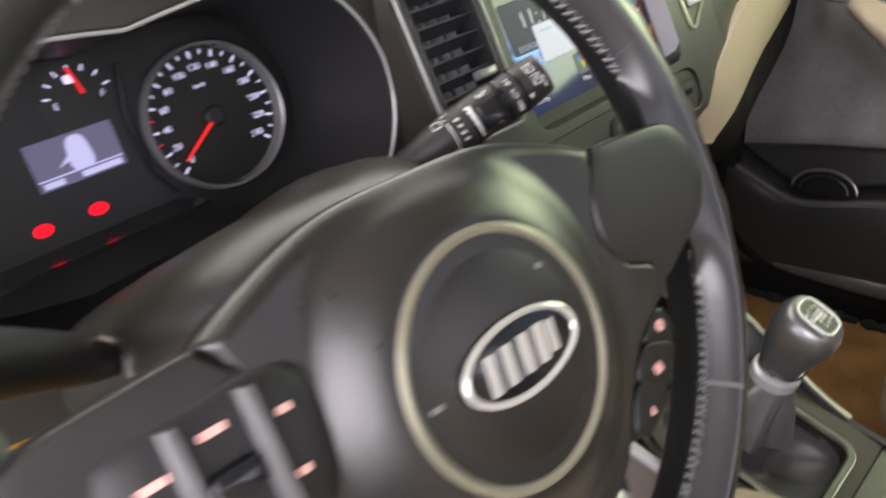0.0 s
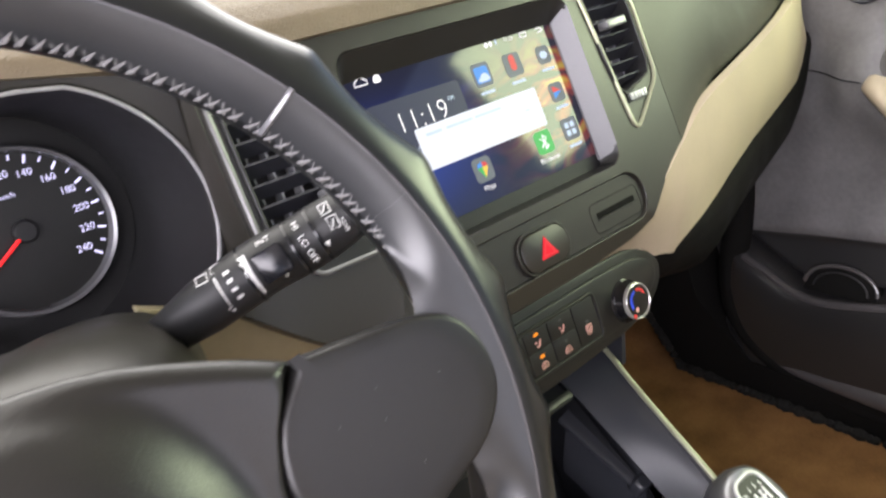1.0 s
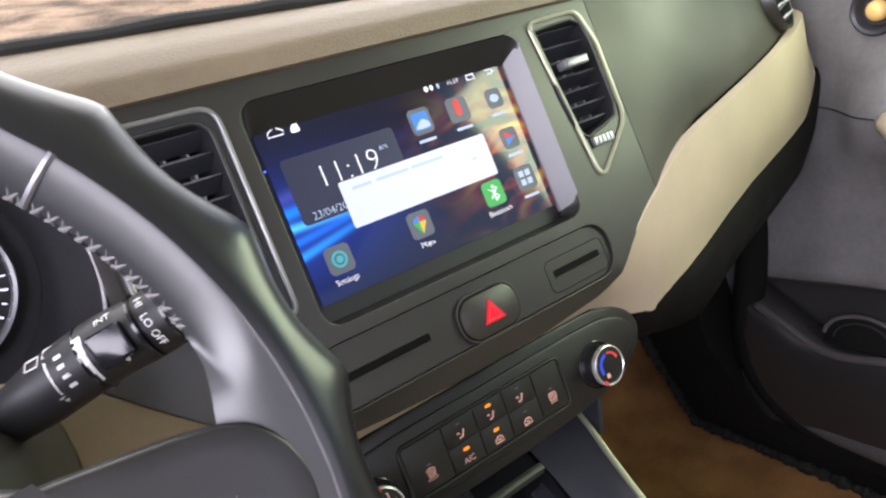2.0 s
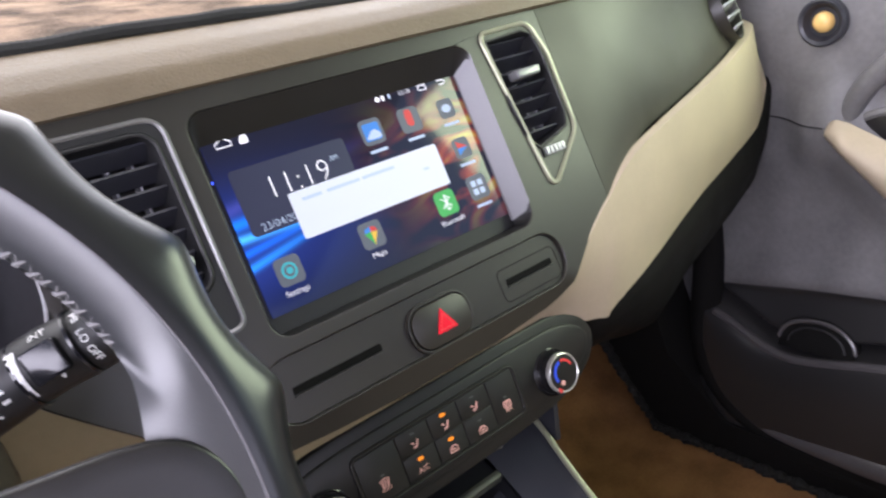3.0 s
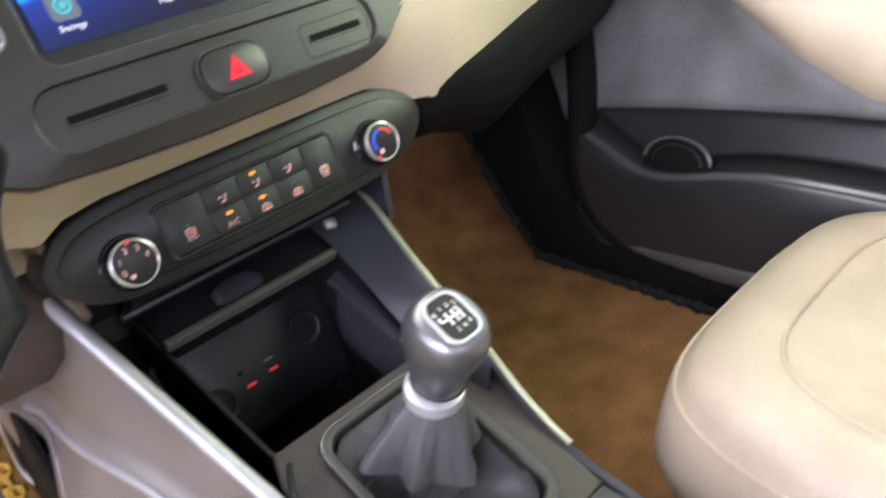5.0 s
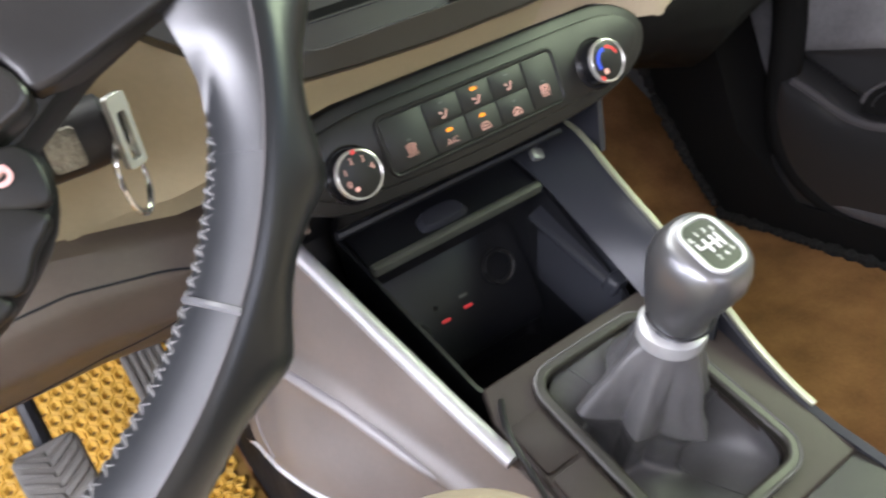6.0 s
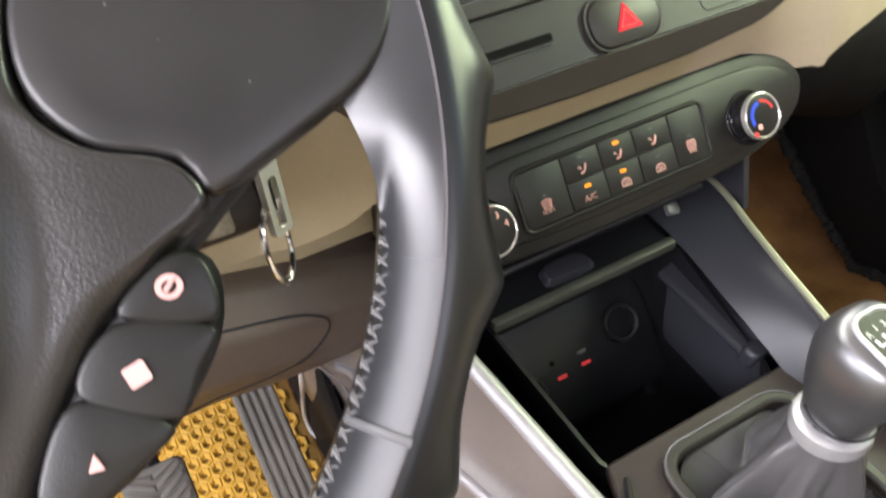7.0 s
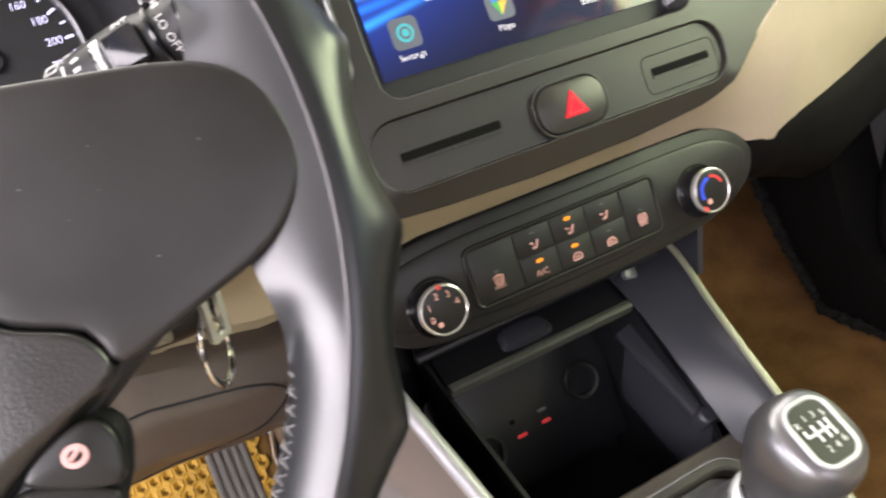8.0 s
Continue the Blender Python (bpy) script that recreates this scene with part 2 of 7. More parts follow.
def part(name, bm, mat, parent=None, label="", sharp=35, bevel=0.0):
    """Links a bmesh, given in world metres, as one mesh under a thing or a part."""
    bmesh.ops.recalc_face_normals(bm, faces=bm.faces)
    me = bpy.data.meshes.new(name)
    base = Vector()
    up = parent
    while up:
        base += up.location
        up = up.parent
    bm.transform(Matrix.Translation(-base))
    bm.to_mesh(me)
    bm.free()
    me.materials.append(mat)
    me.polygons.foreach_set("use_smooth", [True] * len(me.polygons))
    me.set_sharp_from_angle(angle=radians(sharp))
    ob = new(name, me)
    ob.parent = parent
    if label:
        tagged(ob, label)
    if bevel:
        mod = ob.modifiers.new("bevel", "BEVEL")
        mod.width, mod.segments, mod.limit_method, mod.angle_limit = bevel, 2, "ANGLE", radians(40)
    return ob


def rounded(cx, cy, w, h, r, n=5):
    """Outline of a rectangle with round corners."""
    pts = []
    for sx, sy, a0 in ((1, 1, 0), (-1, 1, 90), (-1, -1, 180), (1, -1, 270)):
        for k in range(n + 1):
            a = radians(a0 + 90 * k / n)
            pts.append((cx + sx * (w / 2 - r) + r * math.cos(a), cy + sy * (h / 2 - r) + r * math.sin(a)))
    return pts


def ellipse(cx, cy, a, b, n=32, turn=0.0):
    c, s = math.cos(radians(turn)), math.sin(radians(turn))
    ring = [(a * math.cos(2 * math.pi * k / n), b * math.sin(2 * math.pi * k / n)) for k in range(n)]
    return [(cx + c * x - s * y, cy + s * x + c * y) for x, y in ring]


def smooth_loop(pts, n=4, closed=True):
    """Catmull-Rom through points of any dimension."""
    out, count = [], len(pts)
    vs = [Vector(p) for p in pts]
    for i in range(count if closed else count - 1):
        if closed:
            a, b, c, d = vs[i - 1], vs[i], vs[(i + 1) % count], vs[(i + 2) % count]
        else:
            a, b, c, d = vs[max(i - 1, 0)], vs[i], vs[i + 1], vs[min(i + 2, count - 1)]
        for k in range(n):
            t = k / n
            out.append(0.5 * ((2 * b) + (c - a) * t + (2 * a - 5 * b + 4 * c - d) * t * t + (3 * b - a - 3 * c + d) * t ** 3))
    if not closed:
        out.append(vs[-1])
    return [tuple(v) for v in out]


def inset(pts, d):
    """An outline moved inwards by d (counter-clockwise outlines)."""
    out, count = [], len(pts)
    for i in range(count):
        a, b, c = Vector(pts[i - 1][:2]), Vector(pts[i][:2]), Vector(pts[(i + 1) % count][:2])
        n1, n2 = Vector((-(b - a).y, (b - a).x)), Vector((-(c - b).y, (c - b).x))
        n = (n1.normalized() if n1.length else n1) + (n2.normalized() if n2.length else n2)
        if n.length < 1e-6:
            n = n1
        n.normalize()
        out.append(tuple(b + n * d))
    return out


def fillet(pts, radii, n=5):
    """A polygon with each corner rounded by its own radius."""
    out, count = [], len(pts)
    for i in range(count):
        a, b, c = Vector(pts[i - 1]), Vector(pts[i]), Vector(pts[(i + 1) % count])
        p, q = (a - b).normalized(), (c - b).normalized()
        half = max(0.2, p.angle(q) / 2)
        d = min(radii[i] / math.tan(half), 0.48 * (a - b).length, 0.48 * (c - b).length)
        start, end = b + p * d, b + q * d
        for k in range(n + 1):
            t = k / n
            out.append(tuple((1 - t) ** 2 * start + 2 * t * (1 - t) * b + t * t * end))
    return out


def area(pts):
    return sum(a[0] * b[1] - b[0] * a[1] for a, b in zip(pts, pts[1:] + pts[:1])) / 2


def prism(bm, outline, z0, z1, m, chamfer=0.0):
    """A plate with this outline from z0 to z1 in frame m, with a chamfer round its face."""
    if area(outline) < 0:
        outline = outline[::-1]
    rings = [[bm.verts.new(m @ Vector((x, y, z0))) for x, y in outline]]
    if chamfer:
        rings.append([bm.verts.new(m @ Vector((x, y, z1 - chamfer))) for x, y in outline])
        mid = inset(outline, chamfer * 0.3)
        rings.append([bm.verts.new(m @ Vector((x, y, z1 - chamfer * 0.3))) for x, y in mid])
        rings.append([bm.verts.new(m @ Vector((x, y, z1))) for x, y in inset(outline, chamfer)])
    else:
        rings.append([bm.verts.new(m @ Vector((x, y, z1))) for x, y in outline])
    n = len(outline)
    for lower, upper in zip(rings, rings[1:]):
        for i in range(n):
            bm.faces.new((lower[i], lower[(i + 1) % n], upper[(i + 1) % n], upper[i]))
    bm.faces.new(rings[0][::-1])
    bm.faces.new(rings[-1])
    return bm


def holed(bm, outline, holes, z0, z1, m):
    """A plate with openings that go through it."""
    fresh = bmesh.new()
    for loop in (outline, *holes):
        vs = [fresh.verts.new((x, y, z1)) for x, y in loop]
        for a, b in zip(vs, vs[1:] + vs[:1]):
            fresh.edges.new((a, b))
    bmesh.ops.triangle_fill(fresh, use_beauty=True, use_dissolve=False, edges=fresh.edges[:], normal=(0, 0, 1))
    made = bmesh.ops.extrude_face_region(fresh, geom=fresh.faces[:])
    bmesh.ops.translate(fresh, vec=(0, 0, z0 - z1), verts=[g for g in made["geom"] if isinstance(g, bmesh.types.BMVert)])
    fresh.transform(m)
    me = bpy.data.meshes.new("t")
    fresh.to_mesh(me)
    fresh.free()
    bm.from_mesh(me)
    bpy.data.meshes.remove(me)
    return bm


def lathe(bm, profile, m, seg=32, squash=1.0):
    """Turns (radius, height) pairs round the frame's z."""
    rings = []
    for r, z in profile:
        rings.append([bm.verts.new(m @ Vector((r * math.cos(2 * math.pi * k / seg), squash * r * math.sin(2 * math.pi * k / seg), z))) for k in range(seg)])
    for lower, upper in zip(rings, rings[1:]):
        for i in range(seg):
            bm.faces.new((lower[i], lower[(i + 1) % seg], upper[(i + 1) % seg], upper[i]))
    bm.faces.new(rings[0][::-1])
    bm.faces.new(rings[-1])
    return bm


def tube(bm, pts, r, seg=10, closed=False):
    """A round bar along points; r a number or one for each point."""
    vs = [Vector(p) for p in pts]
    n = len(vs)
    radii = r if isinstance(r, (list, tuple)) else [r] * n
    rings, side = [], None
    for i, p in enumerate(vs):
        along = (vs[(i + 1) % n] - vs[i - 1]) if closed else (vs[min(i + 1, n - 1)] - vs[max(i - 1, 0)])
        along.normalize()
        if side is None:
            side = along.orthogonal().normalized()
        side = (side - along * side.dot(along)).normalized()
        other = along.cross(side)
        rings.append([bm.verts.new(p + radii[i] * (side * math.cos(2 * math.pi * k / seg) + other * math.sin(2 * math.pi * k / seg))) for k in range(seg)])
    pairs = list(zip(rings, rings[1:])) + ([(rings[-1], rings[0])] if closed else [])
    for lower, upper in pairs:
        shift = 0
        if closed and lower is rings[-1]:
            shift = min(range(seg), key=lambda s: (lower[0].co - upper[s].co).length)
        for i in range(seg):
            bm.faces.new((lower[i], lower[(i + 1) % seg], upper[(i + 1 + shift) % seg], upper[(i + shift) % seg]))
    if not closed:
        bm.faces.new(rings[0][::-1])
        bm.faces.new(rings[-1])
    return bm


def sheet(bm, f, nu, nv, thick, loop=False):
    """A curved panel through f(u, v), u and v from 0 to 1, with this thickness behind it."""
    pts = [[Vector(f(i / nu, j / nv)) for j in range(nv + 1)] for i in range(nu + 1)]
    front = [[bm.verts.new(p) for p in row] for row in pts]
    back = []
    for i in range(nu + 1):
        row = []
        for j in range(nv + 1):
            if loop:
                du = pts[(i + 1) % nu][j] - pts[(i - 1) % nu][j]
            else:
                du = pts[min(i + 1, nu)][j] - pts[max(i - 1, 0)][j]
            dv = pts[i][min(j + 1, nv)] - pts[i][max(j - 1, 0)]
            n = du.cross(dv)
            n = n.normalized() if n.length > 1e-12 else Vector((0, 0, 1))
            row.append(bm.verts.new(pts[i][j] - n * thick))
        back.append(row)
    for i in range(nu):
        for j in range(nv):
            bm.faces.new((front[i][j], front[i + 1][j], front[i + 1][j + 1], front[i][j + 1]))
            bm.faces.new((back[i][j], back[i][j + 1], back[i + 1][j + 1], back[i + 1][j]))
    for i in range(nu):
        for j, flip in ((0, False), (nv, True)):
            quad = (front[i][j], back[i][j], back[i + 1][j], front[i + 1][j])
            bm.faces.new(quad[::-1] if flip else quad)
    for j in range(nv):
        for i, flip in ((0, True), (nu, False)):
            quad = (front[i][j], back[i][j], back[i][j + 1], front[i][j + 1])
            bm.faces.new(quad[::-1] if flip else quad)
    if loop:
        bmesh.ops.remove_doubles(bm, verts=bm.verts[:], dist=1e-6)
    return bm


def loft(bm, rings, cap=True):
    """Skins closed rings that have the same number of points."""
    made = [[bm.verts.new(p) for p in ring] for ring in rings]
    n = len(made[0])
    for lower, upper in zip(made, made[1:]):
        for i in range(n):
            bm.faces.new((lower[i], lower[(i + 1) % n], upper[(i + 1) % n], upper[i]))
    if cap:
        bm.faces.new(made[0][::-1])
        bm.faces.new(made[-1])
    return bm


def between(x, table):
    """Straight lines between the pairs of a table."""
    xs, ys = zip(*table)
    return float(np.interp(x, xs, ys))


def plate(name, outline, z0, z1, m, mat, parent, label="", chamfer=0.0):
    return part(name, prism(bmesh.new(), outline, z0, z1, m, chamfer), mat, parent, label)


def words(name, body, size, m, mat, parent, x=0.0, y=0.0, z=0.0, turn=0.0, thick=0.0002, label="", thin=0.010):
    """Raised lettering, centred at x, y of the frame m."""
    curve = bpy.data.curves.new(name, "FONT")
    curve.body, curve.size, curve.align_x, curve.align_y, curve.extrude, curve.resolution_u = body, size, "CENTER", "CENTER", thick, 3
    curve.offset = -thin * size
    curve.space_character = 1.0 + 4 * max(0.0, thin - 0.012)
    ob = bpy.data.objects.new(name, curve)
    me = bpy.data.meshes.new_from_object(ob)
    bpy.data.objects.remove(ob)
    bpy.data.curves.remove(curve)
    bm = bmesh.new()
    bm.from_mesh(me)
    bpy.data.meshes.remove(me)
    bm.transform(m @ pose(x, y, z, 0, 0, turn))
    return part(name, bm, mat, parent, label)


def box_outline(x0, x1, y0, y1, r):
    return rounded((x0 + x1) / 2, (y0 + y1) / 2, x1 - x0, y1 - y0, r)


# ---- the frames in which the surfaces lie ----
ACROSS = (1, 0, 0)
FRONT = basis((0, 0.004, 0.517), ACROSS, (0, 0.363, 0.932))
CLIMATE = basis((0, 0.020, 0.425), ACROSS, (0, 0.287, 0.958))
DIALS = basis((-0.366, 0.180, 0.600), ACROSS, (0, 0.196, 0.981))
LEAN_BACK = radians(25)
WHEEL = basis((-0.366, -0.145, 0.596), ACROSS, (0, math.sin(LEAN_BACK), math.cos(LEAN_BACK)), -2.5)
DECK = basis((0, -0.120, 0.238), ACROSS, (0, 0.938, 0.347))
DOOR = basis((0.65, 0, 0), (0, -1, 0), (0, 0, 1))


def up_front(z):
    """Height on the slanted fascia for a height in metres."""
    return (z - 0.517) * 1.0734


def up_climate(z):
    return (z - 0.425) * 1.044


def dash_y(x, z):
    return 0.004 + 0.39 * (z - 0.517) + 0.50 * max(0.0, x - 0.185) ** 2 + 7.0 * max(0.0, x - 0.590) ** 2


# ---- the car's shell ----
def slab(name, x0, x1, y0, y1, z0, z1, mat, label, kind="structure"):
    bm = bmesh.new()
    bmesh.ops.create_cube(bm, size=1.0)
    bm.transform(Matrix.Translation(((x0 + x1) / 2, (y0 + y1) / 2, (z0 + z1) / 2)) @ Matrix.Diagonal((x1 - x0, y1 - y0, z1 - z0, 1)))
    return tagged(part(name, bm, mat, bevel=0.004), label, name.split("_")[0], kind=kind)


def floor_height(u, v):
    """The carpet: flat, then rising up the toe board, with slight waves."""
    y = -1.9 + 2.6 * v
    z = 0.0 if y < 0.33 else 0.75 * (y - 0.33)
    x = -0.70 + 1.36 * u
    return x, y, z + 0.002 * noise.noise((x * 9, y * 9, 0.3))


tagged(part("floor", sheet(bmesh.new(), floor_height, 60, 90, 0.01), CARPET), "brown fitted carpet on the car's floor", "floor", kind="structure")
slab("ceiling", -0.80, 0.80, -1.90, 0.02, 1.22, 1.26, WALL, "pale grey cloth headlining of the car")
slab("wall_left", -0.76, -0.70, -1.90, 0.70, -0.02, 0.07, GREY, "dark sill under the open driver's door")
slab("wall_rear", -0.76, 0.76, -1.96, -1.90, -0.02, 0.80, GREY, "dark grey lining behind the seats")
slab("wall_front", -0.76, 0.76, 0.70, 0.74, -0.02, 0.86, BLACK, "black bulkhead behind the dashboard")
slab("wall_right", 0.665, 0.72, -1.90, 0.70, -0.02, 0.56, GREY, "dark grey lining of the passenger's side")

# door frame: sill and pillar foot, with a fuzzy seal along its edge
frame_edge = [(-1.2, 0.0), (0.278, 0.0), (0.338, 0.080), (0.395, 0.17), (0.46, 0.33), (0.48, 0.52), (0.30, 0.52), (0.31, 0.34), (0.25, 0.14), (0.16, 0.055), (-1.2, 0.045)]
SIDE = basis((0.573, 0, 0), (0, -1, 0), (0, 0, 1))
sill = thing("sill_trim", (0.60, 0.0, 0.0), "black plastic sill trim at the foot of the door", "sill trim", kind="structure")
plate("panel", [(-y, z) for y, z in frame_edge][::-1], -0.085, 0.0, SIDE, FELT, sill)
bm = bmesh.new()
track = [(-0.7, 0.002), (0.276, 0.002), (0.338, 0.080), (0.395, 0.17), (0.44, 0.28)]
for (y0, z0), (y1, z1) in zip(track, track[1:]):
    steps = max(1, int(math.hypot(y1 - y0, z1 - z0) / 0.0105))
    for k in range(steps):
        f = (k + random.uniform(-0.2, 0.2)) / steps
        y, z = y0 + (y1 - y0) * f, z0 + (z1 - z0) * f
        r = random.uniform(0.0055, 0.0098)
        lathe(bm, [(r * 0.3, -r), (r, -r * 0.4), (r, r * 0.4), (r * 0.3, r)], Matrix.Translation((0.567, y, z + 0.003)), 6)
tagged(part("seal", bm, SEAL, sill, "black fuzzy door seal with a frayed edge"), kind="stuff")


# ---- dashboard ----
dash = thing("dashboard", (0.0, 0.10, 0.50), "two-tone dashboard of dark and beige plastic", "dashboard")

SCREEN_HOLE = box_outline(-0.106, 0.106, up_front(0.5485), up_front(0.676), 0.012)
LEFT_VENT = box_outline(-0.186, -0.126, up_front(0.588), up_front(0.671), 0.010)
RIGHT_VENT = [(x, up_front(z)) for x, z in ((0.1245, 0.672), (0.160, 0.6735), (0.1685, 0.670), (0.172, 0.655), (0.172, 0.612), (0.168, 0.603), (0.158, 0.600), (0.136, 0.595), (0.1305, 0.600), (0.1265, 0.625))][::-1]
PILL = box_outline(-0.124, 0.119, up_front(0.504), up_front(0.540), 0.017)
right_edge = smooth_loop([(0.079, -0.0268), (0.097, -0.0250), (0.119, -0.0180), (0.145, 0.0020), (0.166, 0.0160), (0.185, 0.0270)], 4, closed=False)
outline = [(-0.232, 0.062), (-0.223, 0.0515), (-0.209, 0.0376), (-0.187, 0.0172), (-0.168, 0.0030), (-0.154, -0.0170), (-0.140, -0.0240), (-0.09, -0.0278), (-0.035, -0.0300), (0.040, -0.0295)] + right_edge + [(0.185, 0.186), (-0.196, 0.186), (-0.196, 0.072)]


def roll(x):
    """How far the fascia's lower edge curls back."""
    return between(x, [(-0.19, 0.0), (-0.165, 0.008), (-0.14, 0.0110), (0.095, 0.0110), (0.150, 0.0)])


bm = holed(bmesh.new(), outline, [SCREEN_HOLE, LEFT_VENT, RIGHT_VENT, PILL], -0.014, 0.0, FRONT)
inward = FRONT.to_3x3() @ Vector((0, 0, -1))
for vert in bm.verts:
    if (FRONT.inverted() @ vert.co).y < -0.0205 or ((FRONT.inverted() @ vert.co).y < 0.005 and vert.co.x < -0.15):
        vert.co += inward * 0.45 * roll(vert.co.x)
part("centre_fascia", bm, FASCIA, dash, "dark semi-matt centre fascia", bevel=0.0008)



def fascia_side(u, v):
    z = 0.545 + 0.142 * v
    return -0.1945 - 0.003 * u, dash_y(0, z) + 0.0006 + (0.074 - dash_y(0, z)) * u, z


part("fascia_side", sheet(bmesh.new(), fascia_side, 6, 8, 0.004), FASCIA, dash)

LOWER_EDGE = smooth_loop([(0.183, 0.541), (0.216, 0.557), (0.256, 0.568), (0.32, 0.578), (0.40, 0.587), (0.51, 0.597), (0.62, 0.606), (0.645, 0.608)], 6, closed=False)


def passenger_panel(u, v):
    x = 0.1838 + 0.4562 * u
    low = between(x, LOWER_EDGE)
    z = low + (0.690 - low) * v
    return x, dash_y(x, z) - 0.0004 + 0.010 * math.sin(math.pi * v) * min(1, max(0, u - 0.1) * 3) + 0.013 * (1 - v) ** 4 * min(1, u * 5), z


part("passenger_panel", sheet(bmesh.new(), passenger_panel, 60, 16, 0.012), FASCIA_MATT, dash, "dark semi-matt panel before the passenger")


def band(u, v):
    x = -0.66 + 1.30 * u
    y, z = between(v, [(0, 0.066), (0.3, 0.072), (0.6, 0.083), (0.85, 0.098), (1, 0.118)]), between(v, [(0, 0.690), (0.3, 0.703), (0.6, 0.713), (0.85, 0.720), (1, 0.7235)])
    z -= 0.030 * min(0.5, max(-0.12, x + 0.15)) * v
    lift = between(x, [(-0.66, 0.0), (-0.53, 0.008), (-0.45, 0.026), (-0.40, 0.030), (-0.34, 0.029), (-0.315, 0.024), (-0.289, 0.014), (-0.233, 0.006), (-0.19, 0.0)])
    return x, y + 0.50 * max(0, x - 0.185) ** 2 + 0.9 * lift * (1 - v), z + lift * (1 - v) ** 1.5


part("upper_band", sheet(bmesh.new(), band, 70, 14, 0.012), TAN, dash, "tan grained upper band")

SWOOSH_LOW = [(0.06, 0.0315, 0.4635), (0.115, 0.0315, 0.4630), (0.138, 0.031, 0.456), (0.160, 0.030, 0.440), (0.180, 0.023, 0.436), (0.200, 0.021, 0.446), (0.231, 0.025, 0.4515), (0.277, 0.037, 0.456), (0.339, 0.055, 0.462), (0.409, 0.074, 0.468), (0.489, 0.094, 0.472), (0.560, 0.112, 0.476), (0.600, 0.120, 0.483), (0.628, 0.126, 0.505), (0.645, 0.130, 0.540)]
SWOOSH_TOP = smooth_loop([(0.05, 0.4930), (0.079, 0.4925), (0.097, 0.4940), (0.119, 0.5005), (0.145, 0.5190), (0.166, 0.5320), (0.183, 0.541)], 6, closed=False)[:-1] + LOWER_EDGE


def swoosh(u, v):
    x = 0.06 + 0.580 * u
    top = between(x, SWOOSH_TOP)
    low_y, low_z = between(x, [(p[0], p[1]) for p in SWOOSH_LOW]), between(x, [(p[0], p[2]) for p in SWOOSH_LOW])
    f = min(1.0, max(0.0, (x - 0.085) / 0.10))
    y0 = dash_y(x, top) + 0.003 - 0.005 * f + 0.93 * roll(x)
    top -= 0.363 * roll(x)
    y = y0 + (low_y - y0) * v ** (1 + 0.3 * f) - 0.006 * f * math.sin(math.pi * v)
    return x, y, top + 0.002 + (low_z - top - 0.002) * v


part("lower_sweep", sheet(bmesh.new(), swoosh, 120, 20, -0.010), BEIGE, dash, "beige sweep under the passenger panel")


def strip(u, v):
    x = -0.262 + 0.324 * u
    top = between(x, [(-0.262, 0.575), (-0.21, 0.550), (-0.172, 0.524), (-0.155, 0.504), (-0.14, 0.499), (-0.035, 0.4935), (0.062, 0.4940)])
    low = between(x, [(-0.262, 0.425), (-0.20, 0.436), (-0.172, 0.448), (-0.160, 0.456), (-0.145, 0.450), (-0.127, 0.4600), (-0.10, 0.4635), (0.062, 0.4635)])
    y0 = dash_y(x, top) + 0.003 + 0.93 * roll(x)
    top -= 0.363 * roll(x)
    z, w = top + (low - top) * v, min(1.0, max(0.0, (-0.148 - x) / 0.095))
    w = w * w * (3 - 2 * w)
    behind = between(z, [(0.412, 0.096), (0.482, 0.064), (0.528, 0.052), (0.58, 0.056)])
    return x, (y0 + (0.0315 - y0) * v) * (1 - w) + behind * w, z


part("lower_strip", sheet(bmesh.new(), strip, 60, 10, -0.010), BEIGE_LOW, dash, "beige strip between fascia and climate panel")


def glove_box(u, v):
    """A rolled lid: it drops from the sweep, then runs back under the dashboard."""
    x = 0.165 + 0.478 * u
    y0, z0 = between(x, [(p[0], p[1]) for p in SWOOSH_LOW]), between(x, [(p[0], p[2]) for p in SWOOSH_LOW])
    hang = min(1.0, max(0.0, (x - 0.175) / 0.12))
    roll_y = between(v, [(0, 0.0), (0.10, -0.005), (0.25, -0.003), (0.42, 0.006), (0.6, 0.022), (0.8, 0.050), (1, 0.25 - y0 + 0.04)])
    roll_z = between(v, [(0, 0.0), (0.10, 0.014), (0.25, 0.040), (0.42, 0.068), (0.6, 0.092), (0.8, 0.112), (1, 0.140)])
    return x, y0 - 0.001 + roll_y * (0.25 + 0.75 * hang) + (1 - hang) * 0.03 * v, z0 + 0.003 - roll_z * (0.4 + 0.6 * hang)


part("glove_box", sheet(bmesh.new(), glove_box, 48, 24, -0.006), GLOVE, dash, "glove box lid, its deep shade put into the colour")


# cheeks between the dashboard and the console
for s in (-1, 1):
    def cheek(u, v, s=s):
        y = 0.035 + 0.30 * u
        return s * (0.149 - 0.010 * v if s < 0 else 0.125 - 0.004 * v), y, 0.470 - (0.080 if s < 0 else 0.125) * v

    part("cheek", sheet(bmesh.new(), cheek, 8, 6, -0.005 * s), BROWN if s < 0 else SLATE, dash)


